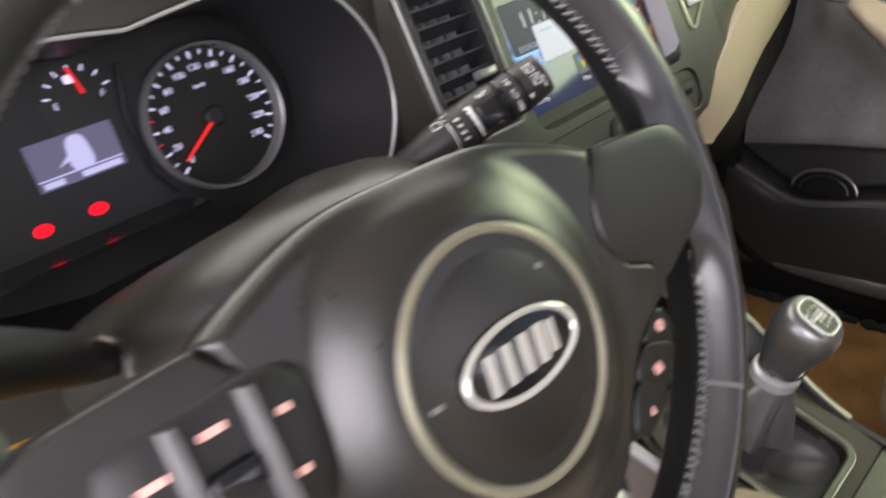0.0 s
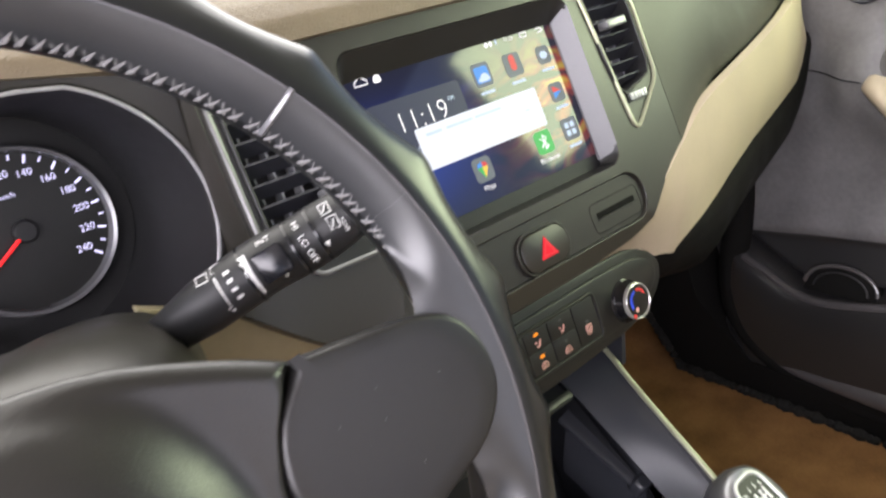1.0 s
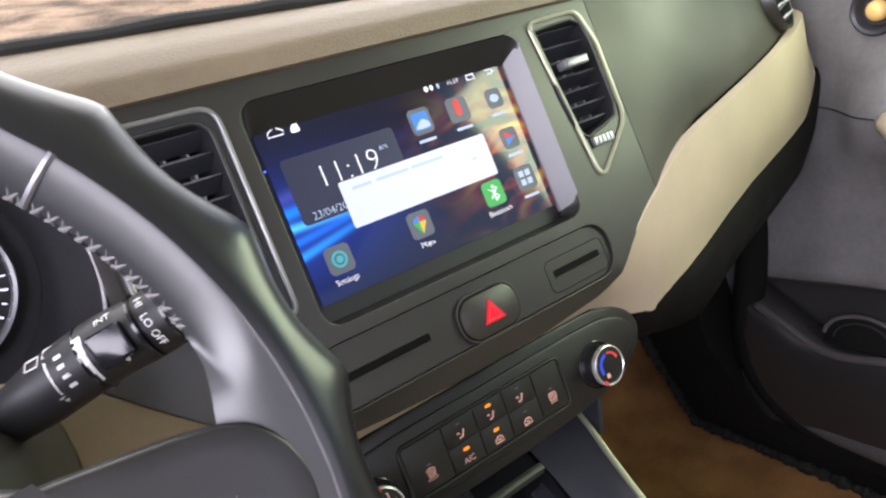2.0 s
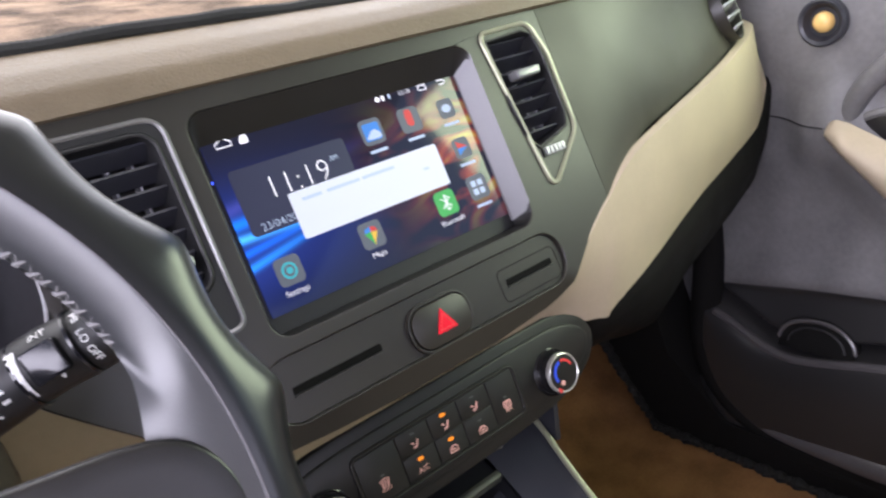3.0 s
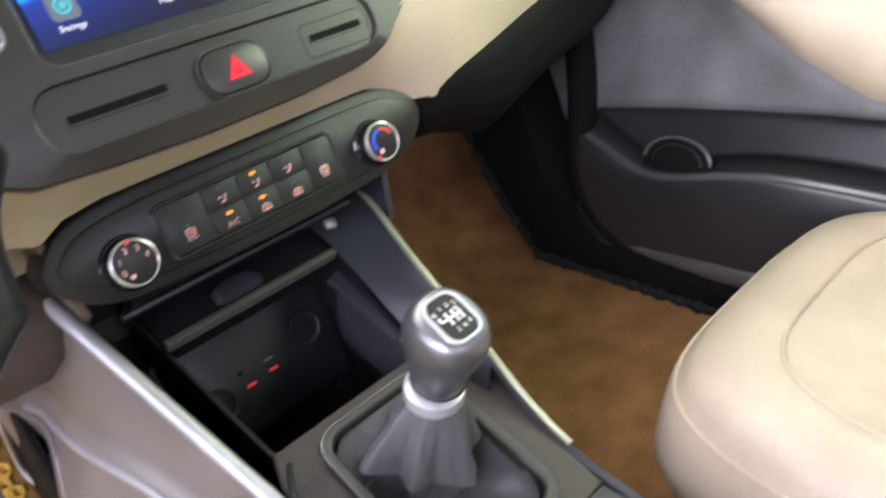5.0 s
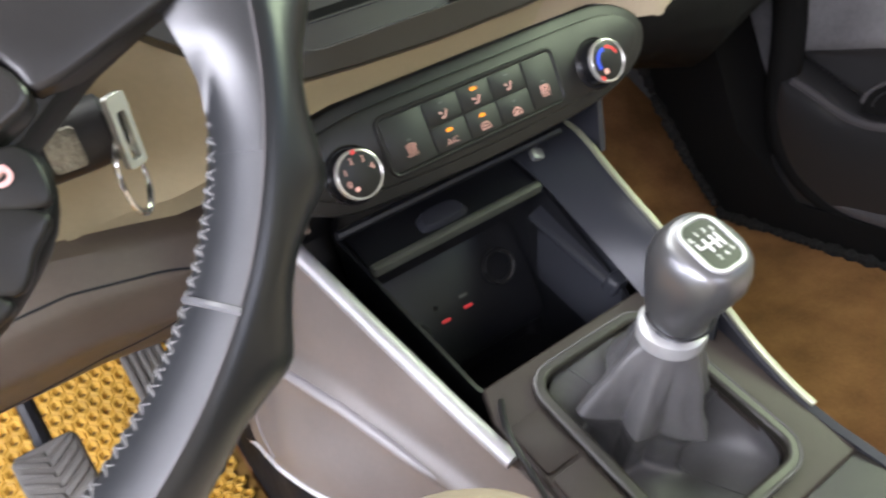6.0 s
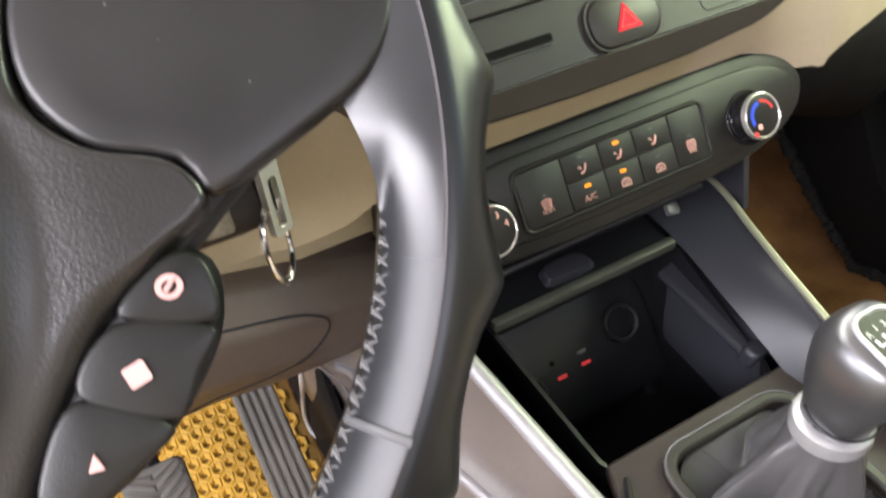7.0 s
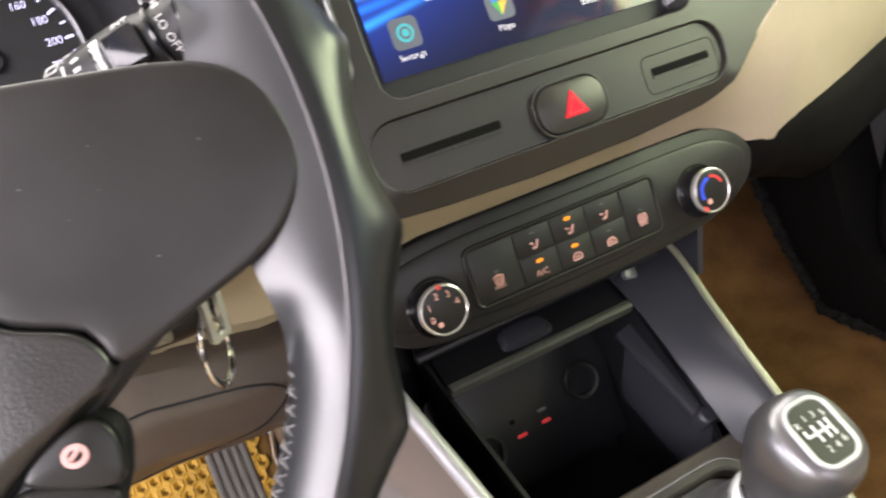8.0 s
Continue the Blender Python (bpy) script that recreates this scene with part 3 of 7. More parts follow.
# air vents
def vent(name, z0, z1, slats, m, hole, frame_mat, label, tilt):
    """A vent: a dark box behind the fascia, a rim, slats and small upright vanes."""
    body = part(name, holed(bmesh.new(), inset(hole, -0.0026) if area(hole) > 0 else inset(hole[::-1], -0.0026), [hole], -0.006, 0.0022, m), frame_mat, dash, label, bevel=0.001)
    ring = hole if area(hole) > 0 else hole[::-1]
    bm = bmesh.new()
    loft(bm, [[m @ Vector((x, y, 0.0005)) for x, y in inset(ring, 0.0004)], [m @ Vector((x, y, -0.045)) for x, y in inset(ring, 0.004)]], cap=False)
    back = bm.faces.new([v for v in bm.verts][len(ring):])
    part("duct", bm, BLACK, body)
    for k in range(slats):
        v = z0 + (z1 - z0) * (k + 0.5) / slats
        left, right = between_sides(ring, v)
        slat = bmesh.new()
        prism(slat, box_outline(left + 0.001, right - 0.001, -0.008, 0.008, 0.0008), -0.0007, 0.0007, m @ pose(0, v, -0.010, 90 - tilt, 0, 0))
        part("slat", slat, SLATE, body)
    lo, hi = between_sides(ring, (z0 + z1) / 2)
    for k in range(4):
        x = lo + (hi - lo) * (k + 0.8) / 4.6
        vane = bmesh.new()
        prism(vane, box_outline(-0.0007, 0.0007, z0 + 0.004, z1 - 0.004, 0.0003), -0.027, -0.017, m @ Matrix.Translation((x, 0, 0)))
        part("vane", vane, BEVEL, body)
    return body


def between_sides(ring, v):
    """Where a level line crosses an outline."""
    xs = []
    for (xa, ya), (xb, yb) in zip(ring, ring[1:] + ring[:1]):
        if (ya - v) * (yb - v) <= 0 and abs(ya - yb) > 1e-9:
            xs.append(xa + (xb - xa) * (v - ya) / (yb - ya))
    return min(xs), max(xs)


vent_l = vent("air_vent", up_front(0.588), up_front(0.671), 7, FRONT, LEFT_VENT, BLACK, "air vent with grey slats and pale rim", 25)
vent_r = vent("air_vent", up_front(0.597), up_front(0.673), 7, FRONT, RIGHT_VENT[::-1], BLACK, "air vent with grey slats", 25)
rim_loop = fillet([(0.1200, up_front(0.6790)), (0.1705, up_front(0.6800)), (0.1790, up_front(0.6550)), (0.1785, up_front(0.5980)), (0.1340, up_front(0.5630))], [0.007, 0.012, 0.030, 0.022, 0.007], 7)
part("rim", tube(bmesh.new(), [FRONT @ Vector((x, y, 0.0008)) for x, y in rim_loop], 0.0018, 8, True), OLIVE, vent_r, "pale olive drop-shaped rim")
left_loop = fillet([(-0.1935, up_front(0.6790)), (-0.1185, up_front(0.6780)), (-0.1185, up_front(0.5630)), (-0.1660, up_front(0.5640)), (-0.1935, up_front(0.5860))], [0.012, 0.012, 0.008, 0.012, 0.012], 7)
part("rim_band", holed(bmesh.new(), inset(left_loop if area(left_loop) > 0 else left_loop[::-1], 0.0008), [inset(LEFT_VENT, -0.0030)], -0.001, 0.0010, FRONT), BLACK, vent_l)
part("rim", tube(bmesh.new(), [FRONT @ Vector((x, y, 0.0010)) for x, y in left_loop], 0.0016, 8, True), VENT_RIM, vent_l, "brushed grey rim")
for body, x, v, w in ((vent_r, 0.149, up_front(0.6455), 0.024), (vent_l, -0.140, up_front(0.604), 0.016)):
    plate("tab", box_outline(x - w / 2, x + w / 2, v - 0.0035, v + 0.0035, 0.002), -0.004, 0.006, FRONT, KNOB, body, chamfer=0.0015)
for body, x in ((vent_r, 0.149), (vent_l, -0.148)):
    v = up_front(0.5895 if x > 0 else 0.5755)
    slot = plate("thumb_wheel", box_outline(x - 0.0125, x + 0.0125, v - 0.004, v + 0.004, 0.002), -0.001, 0.0014, FRONT, BLACK, body)
    for k in range(5):
        plate("tooth", box_outline(x - 0.010 + 0.0042 * k, x - 0.0068 + 0.0042 * k, v - 0.003, v + 0.003, 0.0006), 0, 0.0030, FRONT, SILVER_PAINT if x > 0 else SLATE, slot, chamfer=0.0006)

# side vent at the passenger's end of the panel
SIDE_VENT = basis((0.525, dash_y(0.525, 0.640) - 0.001, 0.640), (1, 0.35, 0), (0, 0.36, 0.93))
side_vent = part("side_vent", lathe(bmesh.new(), [(0.033, -0.02), (0.033, 0.0), (0.0325, 0.0012), (0.031, 0.0006), (0.030, -0.012), (0.002, -0.013)], SIDE_VENT, 32, 1.15), FASCIA, dash, "round side air vent with grey slats")
for k in range(5):
    y = -0.026 + 0.013 * k
    w = math.sqrt(max(0.0001, 0.030 ** 2 - (y / 1.15) ** 2))
    plate("slat", box_outline(-w, w, -0.007, 0.007, 0.001), -0.001, 0.001, SIDE_VENT @ pose(0, y, -0.003, 60, 0, 0), SILVER_PAINT, side_vent)

# slot band with the hazard switch
band_plate = plate("slot_band", inset(PILL, 0.0006), -0.010, -0.003, FRONT, FASCIA, dash, "dark recessed band with two slots")
for x0, x1, v in ((-0.108, -0.046, 0.0045), (0.062, 0.107, 0.0035)):
    plate("slot", box_outline(x0, x1, v - 0.0024, v + 0.0024, 0.0010), -0.004, -0.0026, FRONT, VOID, band_plate, "narrow black slot")
    plate("slot_lip", box_outline(x0, x1, v - 0.0036, v - 0.0025, 0.0004), -0.004, -0.0016, FRONT, FASCIA, band_plate)
    if x0 > 0:
        part("slot_groove", tube(bmesh.new(), [FRONT @ Vector((x, y, -0.0030)) for x, y in box_outline(x0 - 0.006, min(x1 + 0.006, 0.113), -0.0095, 0.0135, 0.005)], 0.00035, 5, True), FELT, band_plate)
HAZ = box_outline(-0.024, 0.024, -0.013, 0.016, 0.0125)
part("hazard_ring", holed(bmesh.new(), inset(HAZ, -0.0018), [HAZ], -0.004, -0.0004, FRONT), FASCIA, band_plate, bevel=0.0005)
hazard = plate("hazard_switch", inset(HAZ, 0.0006), -0.004, 0.0008, FRONT, FASCIA, dash, "dark hazard switch with a red triangle", chamfer=0.0012)
plate("triangle", [(-0.0085, -0.0052), (0.0085, -0.0052), (0.0, 0.0098)], 0.0006, 0.0014, FRONT @ Matrix.Translation((0.001, 0, 0)), HAZARD, hazard, "bright red triangle")
part("triangle_line", holed(bmesh.new(), [(-0.0062, -0.0038), (0.0062, -0.0038), (0.0, 0.0070)], [[(-0.0050, -0.0031), (0.0050, -0.0031), (0.0, 0.0056)]], 0.0013, 0.0017, FRONT @ Matrix.Translation((0.001, 0, 0))), RED_PRINT, hazard)

# dash mat
def plush(u, v):
    x, y = -0.66 + 1.31 * u, 0.112 + 0.56 * v
    y += 0.50 * max(0, x - 0.185) ** 2 * (1 - v)
    return x, y, 0.7235 - 0.030 * min(0.5, max(-0.12, x + 0.15)) * (1 - v) + 0.075 * v + 0.012 * math.sin(math.pi * v) + 0.0016 * noise.noise((x * 40, y * 40, 0)) + 0.003 * noise.noise((x * 9, y * 9, 2))


dash_mat = thing("dash_mat", (0.0, 0.3, 0.74), "brown plush mat with a black edge on the dashboard", "dash mat")
part("plush_top", sheet(bmesh.new(), plush, 120, 50, 0.006), PLUSH, dash_mat)
part("edging", tube(bmesh.new(), [Vector(plush(k / 700, 0.0)) + Vector((0, -0.003, 0.0010)) for k in range(701)], [0.0040 + 0.0004 * (k % 2) for k in range(701)], 8), SEAL, dash_mat, "black ribbed edging")

# ---- head unit ----
unit = thing("head_unit", (0.0, 0.05, 0.615), "black head unit with a lit colour touch screen", "head unit")
DISPLAY = basis((0.0, 0.0550, 0.6065), ACROSS, (0, 0.363, 0.932))
bm = bmesh.new()
ring0 = [FRONT @ Vector((x, y, -0.001)) for x, y in inset(SCREEN_HOLE, 0.0004)]
ring1 = [FRONT @ Vector((x, y, -0.0155)) for x, y in box_outline(-0.100, 0.0985, up_front(0.5505), up_front(0.6600), 0.004)]
loft(bm, [ring0, ring1], cap=False)
part("bezel", bm, PANEL_BLACK, unit, "black bezel")
plate("backing", box_outline(-0.107, 0.107, up_front(0.5465), up_front(0.676), 0.01), -0.030, -0.0165, FRONT, BLACK, unit)
part("bevel", loft(bmesh.new(), [[FRONT @ Vector((x, up_front(z), n)) for x, z, n in ring] for ring in (
    ((0.0976, 0.5550, -0.0128), (0.1040, 0.5575, -0.0040), (0.1050, 0.5575, -0.008), (0.0985, 0.5550, -0.018)),
    ((0.0972, 0.5590, -0.0128), (0.1066, 0.5625, 0.0004), (0.1072, 0.5625, -0.004), (0.0985, 0.5590, -0.018)),
    ((0.0972, 0.6600, -0.0128), (0.1066, 0.6690, 0.0004), (0.1072, 0.6690, -0.004), (0.0985, 0.6600, -0.018)))]), BEVEL, unit, "grey side bevel")
W2, H2 = 0.0975, 0.0555
bm = bmesh.new()
corners = [bm.verts.new(DISPLAY @ Vector(p)) for p in ((-W2, -H2, 0), (W2, -H2, 0), (W2, H2, 0), (-W2, H2, 0), (-W2, -H2, -0.002), (W2, -H2, -0.002), (W2, H2, -0.002), (-W2, H2, -0.002))]
face = bm.faces.new(corners[:4])
bm.faces.new(corners[:3:-1])
for a, b in ((0, 1), (1, 2), (2, 3), (3, 0)):
    bm.faces.new((corners[a], corners[a + 4], corners[b + 4], corners[b]))
grid = bm.loops.layers.uv.new("UVMap")
for loop, uv in zip(face.loops, ((0, 0), (1, 0), (1, 1), (0, 1))):
    loop[grid].uv = uv
screen = part("display", bm, WALLPAPER, unit, "lit screen with streaks of blue, red and yellow")


def on_screen(name, outline, mat, level=1, label=""):
    return plate(name, outline, 0.0002 * level - 0.0001, 0.0002 * level, DISPLAY, mat, screen, label)


def icon(x, y, mat, ink, caption, w=0.0175):
    on_screen("tile", box_outline(x - w / 2, x + w / 2, y - w / 2, y + w / 2, 0.0035), mat, 1)
    if caption:
        words("caption", caption, 0.0052, DISPLAY, ICON_WHITE, screen, x, y - w / 2 - 0.0045, 0.0004, thick=0.00005)
    else:
        on_screen("caption", box_outline(x - 0.007, x + 0.007, y - w / 2 - 0.0055, y - w / 2 - 0.0035, 0.0005), INK, 1)
    return x, y


icon(-0.0765, -0.0330, ICON_GREY, ICON_CYAN, "Settings")
on_screen("glyph", ellipse(-0.0765, -0.0330, 0.0052, 0.0052), ICON_CYAN, 2)
on_screen("glyph", ellipse(-0.0765, -0.0330, 0.0036, 0.0036), ICON_GREY, 3)
on_screen("glyph", ellipse(-0.0765, -0.0330, 0.0022, 0.0022), ICON_CYAN, 4)
icon(-0.0150, -0.0320, ICON_GREY, ICON_GREEN, "Maps")
on_screen("glyph", [(-0.0150, -0.0385), (-0.0100, -0.0305), (-0.0150, -0.0300)], ICON_YELLOW, 2)
on_screen("glyph", [(-0.0150, -0.0385), (-0.0150, -0.0300), (-0.0200, -0.0305)], ICON_GREEN, 2)
on_screen("glyph", [(-0.0200, -0.0303), (-0.0150, -0.0298), (-0.0150, -0.0265), (-0.0190, -0.0275)], ICON_BLUE, 2)
on_screen("glyph", [(-0.0150, -0.0298), (-0.0100, -0.0303), (-0.0110, -0.0275), (-0.0150, -0.0265)], ICON_RED, 2)
icon(0.0490, -0.0310, ICON_GREEN, ICON_WHITE, "Bluetooth")
for a, b in (((0.0455, -0.0345), (0.0525, -0.0280)), ((0.0525, -0.0280), (0.0490, -0.0255)), ((0.0490, -0.0255), (0.0490, -0.0365)), ((0.0490, -0.0365), (0.0525, -0.0340)), ((0.0525, -0.0340), (0.0455, -0.0275))):
    part("glyph", tube(bmesh.new(), [DISPLAY @ Vector((*a, 0.0004)), DISPLAY @ Vector((*b, 0.0004))], 0.0004, 4), ICON_WHITE, screen)
icon(0.0800, -0.0290, ICON_GREY, ICON_WHITE, "")
for dx, dy in ((-1, -1), (-1, 1), (1, -1), (1, 1)):
    on_screen("glyph", box_outline(0.0800 + dx * 0.003 - 0.0022, 0.0800 + dx * 0.003 + 0.0022, -0.0290 + dy * 0.003 - 0.0022, -0.0290 + dy * 0.003 + 0.0022, 0.0005), INK, 2)
icon(0.0150, 0.0310, ICON_GREY, ICON_BLUE, "")
on_screen("glyph", box_outline(0.0085, 0.0215, 0.0250, 0.0370, 0.0015), ICON_BLUE, 2)
on_screen("glyph", smooth_loop([(0.0100, 0.0262), (0.0205, 0.0262), (0.0200, 0.0300), (0.0160, 0.0320), (0.0120, 0.0295)], 3), INK, 3)
icon(0.0470, 0.0310, ICON_GREY, ICON_RED, "")
on_screen("glyph", box_outline(0.0440, 0.0500, 0.0265, 0.0385, 0.0028), ICON_RED, 2)
icon(0.0800, 0.0310, ICON_GREY, ICON_WHITE, "", 0.014)
on_screen("glyph", ellipse(0.0800, 0.0310, 0.0040, 0.0030), INK, 2)
icon(0.0800, 0.0010, ICON_GREY, ICON_WHITE, "", 0.015)
on_screen("glyph", [(0.0760, -0.0040), (0.0850, 0.0012), (0.0760, 0.0012)], ICON_BLUE, 2)
on_screen("glyph", [(0.0760, 0.0014), (0.0850, 0.0014), (0.0760, 0.0064)], ICON_RED, 2)
on_screen("widget", box_outline(-0.089, -0.008, -0.008, 0.0335, 0.003), WIDGET, 1, "dim clock tile")
words("clock", "11:19", 0.0200, DISPLAY, ICON_WHITE, screen, -0.0475, 0.0165, 0.0005, thick=0.00005, thin=0.023)
words("clock", "AM", 0.0045, DISPLAY, INK, screen, -0.0195, 0.0225, 0.0005, thick=0.00005)
words("date", "23/04/20", 0.0068, DISPLAY, INK, screen, -0.0700, -0.0040, 0.0005, thick=0.00005)
on_screen("dialog", box_outline(-0.0590, 0.0585, -0.0195, 0.0102, 0.0015), DIALOG, 4, "white dialog box with faint writing")
for k, (x0, x1) in enumerate(((-0.051, -0.037), (-0.033, -0.008), (-0.006, 0.020))):
    on_screen("dialog_line", box_outline(x0, x1, 0.0032, 0.0052, 0.0005), INK, 5)
on_screen("dialog_line", box_outline(0.0415, 0.0465, -0.0050, -0.0035, 0.0005), INK, 5)
# status bar marks
HOME = [(-0.0890, 0.0482), (-0.0790, 0.0482), (-0.0790, 0.0507), (-0.0840, 0.0537), (-0.0890, 0.0507)]
part("glyph", tube(bmesh.new(), [DISPLAY @ Vector((*p, 0.0003)) for p in HOME], 0.0005, 4, True), ICON_WHITE, screen)
on_screen("glyph", smooth_loop([(-0.0740, 0.0475), (-0.0685, 0.0475), (-0.0685, 0.0510), (-0.0700, 0.0530), (-0.0730, 0.0515)], 3), ICON_WHITE, 1)
for x, w in ((0.0285, 0.0018), (0.0330, 0.0014), (0.0385, 0.0010)):
    on_screen("glyph", ellipse(x, 0.0502, w, 0.0020, 10), ICON_WHITE if w > 0.001 else INK, 1)
words("status_clock", "11:19", 0.0046, DISPLAY, ICON_WHITE, screen, 0.0510, 0.0500, 0.0004, thick=0.00005)
part("glyph", tube(bmesh.new(), [DISPLAY @ Vector((*p, 0.0003)) for p in ((0.0635, 0.0482), (0.0700, 0.0482), (0.0700, 0.0516), (0.0635, 0.0516))], 0.0005, 4, True), ICON_WHITE, screen)
part("glyph", tube(bmesh.new(), [DISPLAY @ Vector((*p, 0.0003)) for p in ((0.0810, 0.0514), (0.0860, 0.0514), (0.0878, 0.0500), (0.0860, 0.0484), (0.0825, 0.0484))], 0.0005, 4), ICON_WHITE, screen)
plate("microphone_hole", ellipse(0, 0, 0.0006, 0.0006, 8), -0.016, -0.0150, FRONT @ Matrix.Translation((-0.0995, up_front(0.64), 0.0015)), BLUE_LED, unit, "tiny blue light")


# ---- climate panel ----
climate = thing("climate_panel", (0.0, 0.03, 0.425), "black climate panel with two silver-rimmed knobs", "climate panel")
edge = smooth_loop([(0.0, up_climate(0.4630)), (0.09, up_climate(0.4630)), (0.128, up_climate(0.4605)), (0.150, up_climate(0.4510)), (0.1610, up_climate(0.4370)), (0.1560, up_climate(0.4210)), (0.140, up_climate(0.4090)), (0.117, up_climate(0.4010)), (0.085, up_climate(0.3965)), (0.0, up_climate(0.394)),
                    (-0.085, up_climate(0.3965)), (-0.122, up_climate(0.402)), (-0.147, up_climate(0.418)), (-0.153, up_climate(0.434)), (-0.143, up_climate(0.448)), (-0.124, up_climate(0.4580)), (-0.08, up_climate(0.4630))], 4)
part("housing", prism(bmesh.new(), edge, -0.05, -0.0005, CLIMATE, 0.004), PANEL_BLACK, climate, "black housing")
part("plateau", prism(bmesh.new(), inset(edge if area(edge) > 0 else edge[::-1], 0.0085), -0.01, 0.0018, CLIMATE, 0.0035), PANEL_BLACK, climate, "matt black raised field")
FIELD = CLIMATE @ Matrix.Translation((0, 0, 0.0012))
BTN = box_outline(-0.0765, 0.0665, up_climate(0.4105), up_climate(0.4445), 0.004)
part("button_frame", holed(bmesh.new(), inset(BTN, -0.0028), [BTN], -0.002, 0.0022, FIELD), PANEL_BLACK, climate, bevel=0.001)
HIGH, LOW, MID = up_climate(0.4445), up_climate(0.4105), up_climate(0.4280)


def button(x0, x1, y0, y1, mark, led):
    """One push button with a printed mark and a small lamp above it."""
    b = plate("button", box_outline(x0 + 0.0004, x1 - 0.0004, y0 + 0.0004, y1 - 0.0004, 0.0008), -0.002, 0.0014, FIELD, PANEL_BLACK, climate, chamfer=0.0005)
    cx = (x0 + x1) / 2
    cy = y0 + (0.0055 if y1 - y0 < 0.025 else 0.010)
    top = cy + 0.0075
    if mark == "person":
        part("mark", tube(bmesh.new(), [FIELD @ Vector((cx + dx, cy + dy, 0.0015)) for dx, dy in ((-0.0020, -0.0022), (0.0008, -0.0018), (0.0018, 0.0004), (0.0028, 0.0026))], 0.0008, 5), PINK, b)
        part("mark", tube(bmesh.new(), [FIELD @ Vector((cx + dx, cy + dy, 0.0015)) for dx, dy in ((-0.0032, 0.0012), (-0.0018, 0.0016), (-0.0012, 0.0004))], 0.0006, 5), PINK, b)
    elif mark == "car":
        part("mark", tube(bmesh.new(), [FIELD @ Vector((cx + dx, cy + dy, 0.0015)) for dx, dy in ((-0.0036, -0.0018), (0.0036, -0.0018), (0.0034, 0.0004), (0.0016, 0.0022), (-0.0012, 0.0022), (-0.0034, 0.0004))], 0.0006, 5, True), PINK, b)
        part("mark", tube(bmesh.new(), [FIELD @ Vector((cx + dx, cy + dy, 0.0015)) for dx, dy in ((-0.0015, 0.0), (0.0015, 0.0))], 0.0006, 5), PINK, b)
    elif mark in ("FRONT", "REAR"):
        outline_pts = rounded(cx, cy + 0.0018, 0.0064, 0.0052, 0.0012, 3) if mark == "REAR" else [(cx - 0.0022, cy - 0.0008), (cx + 0.0022, cy - 0.0008), (cx + 0.0034, cy + 0.0040), (cx, cy + 0.0050), (cx - 0.0034, cy + 0.0040)]
        part("mark", tube(bmesh.new(), [FIELD @ Vector((x, y, 0.0015)) for x, y in outline_pts], 0.0005, 5, True), PINK, b)
        for k in (-1, 0, 1):
            part("mark", tube(bmesh.new(), [FIELD @ Vector((cx + 0.0016 * k + dx, cy + dy, 0.0015)) for dx, dy in ((-0.0003, 0.0002), (0.0003, 0.0014), (-0.0003, 0.0026), (0.0003, 0.0038))], 0.0004, 4), PINK, b)
        words("lettering", mark, 0.0027, FIELD, PINK, b, cx, cy - 0.0026, 0.0015)
    else:
        words("lettering", mark, 0.0058, FIELD, PINK, b, cx, cy - 0.0002, 0.0015)
    plate("lamp", box_outline(cx - 0.0024, cx + 0.0024, top - 0.0011, top + 0.0011, 0.0010) if led else box_outline(cx - 0.0015, cx + 0.0015, top - 0.0005, top + 0.0005, 0.0003), 0.001, 0.0018, FIELD, AMBER if led else KNOB, b, "lit amber lamp" if led else "")
    return b


button(-0.0765, -0.0435, LOW, HIGH, "FRONT", False)
button(-0.0435, -0.0155, MID, HIGH, "person", False)
button(-0.0155, 0.0110, MID, HIGH, "person", True)
button(0.0110, 0.0395, MID, HIGH, "person", False)
button(-0.0435, -0.0155, LOW, MID, "A/C", True)
button(-0.0155, 0.0110, LOW, MID, "car", True)
button(0.0110, 0.0395, LOW, MID, "car", False)
button(0.0395, 0.0665, LOW, HIGH, "REAR", False)


def knob(x, z, label):
    m = FIELD @ Matrix.Translation((x, up_climate(z), 0)) @ Matrix.Diagonal((0.80, 0.80, 0.82, 1))
    k = part("knob", lathe(bmesh.new(), [(0.0205, -0.002), (0.0205, 0.002), (0.0190, 0.004), (0.0186, 0.014), (0.0172, 0.016), (0.001, 0.016)], m, 40), GLOSS, climate, label)
    part("collar", lathe(bmesh.new(), [(0.0235, -0.003), (0.0235, 0.0012), (0.0222, 0.0022), (0.0212, 0.0012), (0.0212, -0.003)], m, 40), GLOSS, k)
    part("ring", lathe(bmesh.new(), [(0.0194, 0.0130), (0.0196, 0.0155), (0.0189, 0.0172), (0.0180, 0.0176), (0.0173, 0.0168), (0.0173, 0.0130)], m, 48), SILVER, k, "satin silver ring")
    part("face", lathe(bmesh.new(), [(0.0174, 0.012), (0.0173, 0.0164), (0.0165, 0.0167), (0.001, 0.0167)], m, 40), PANEL_BLACK, k, "black face")
    return k, m


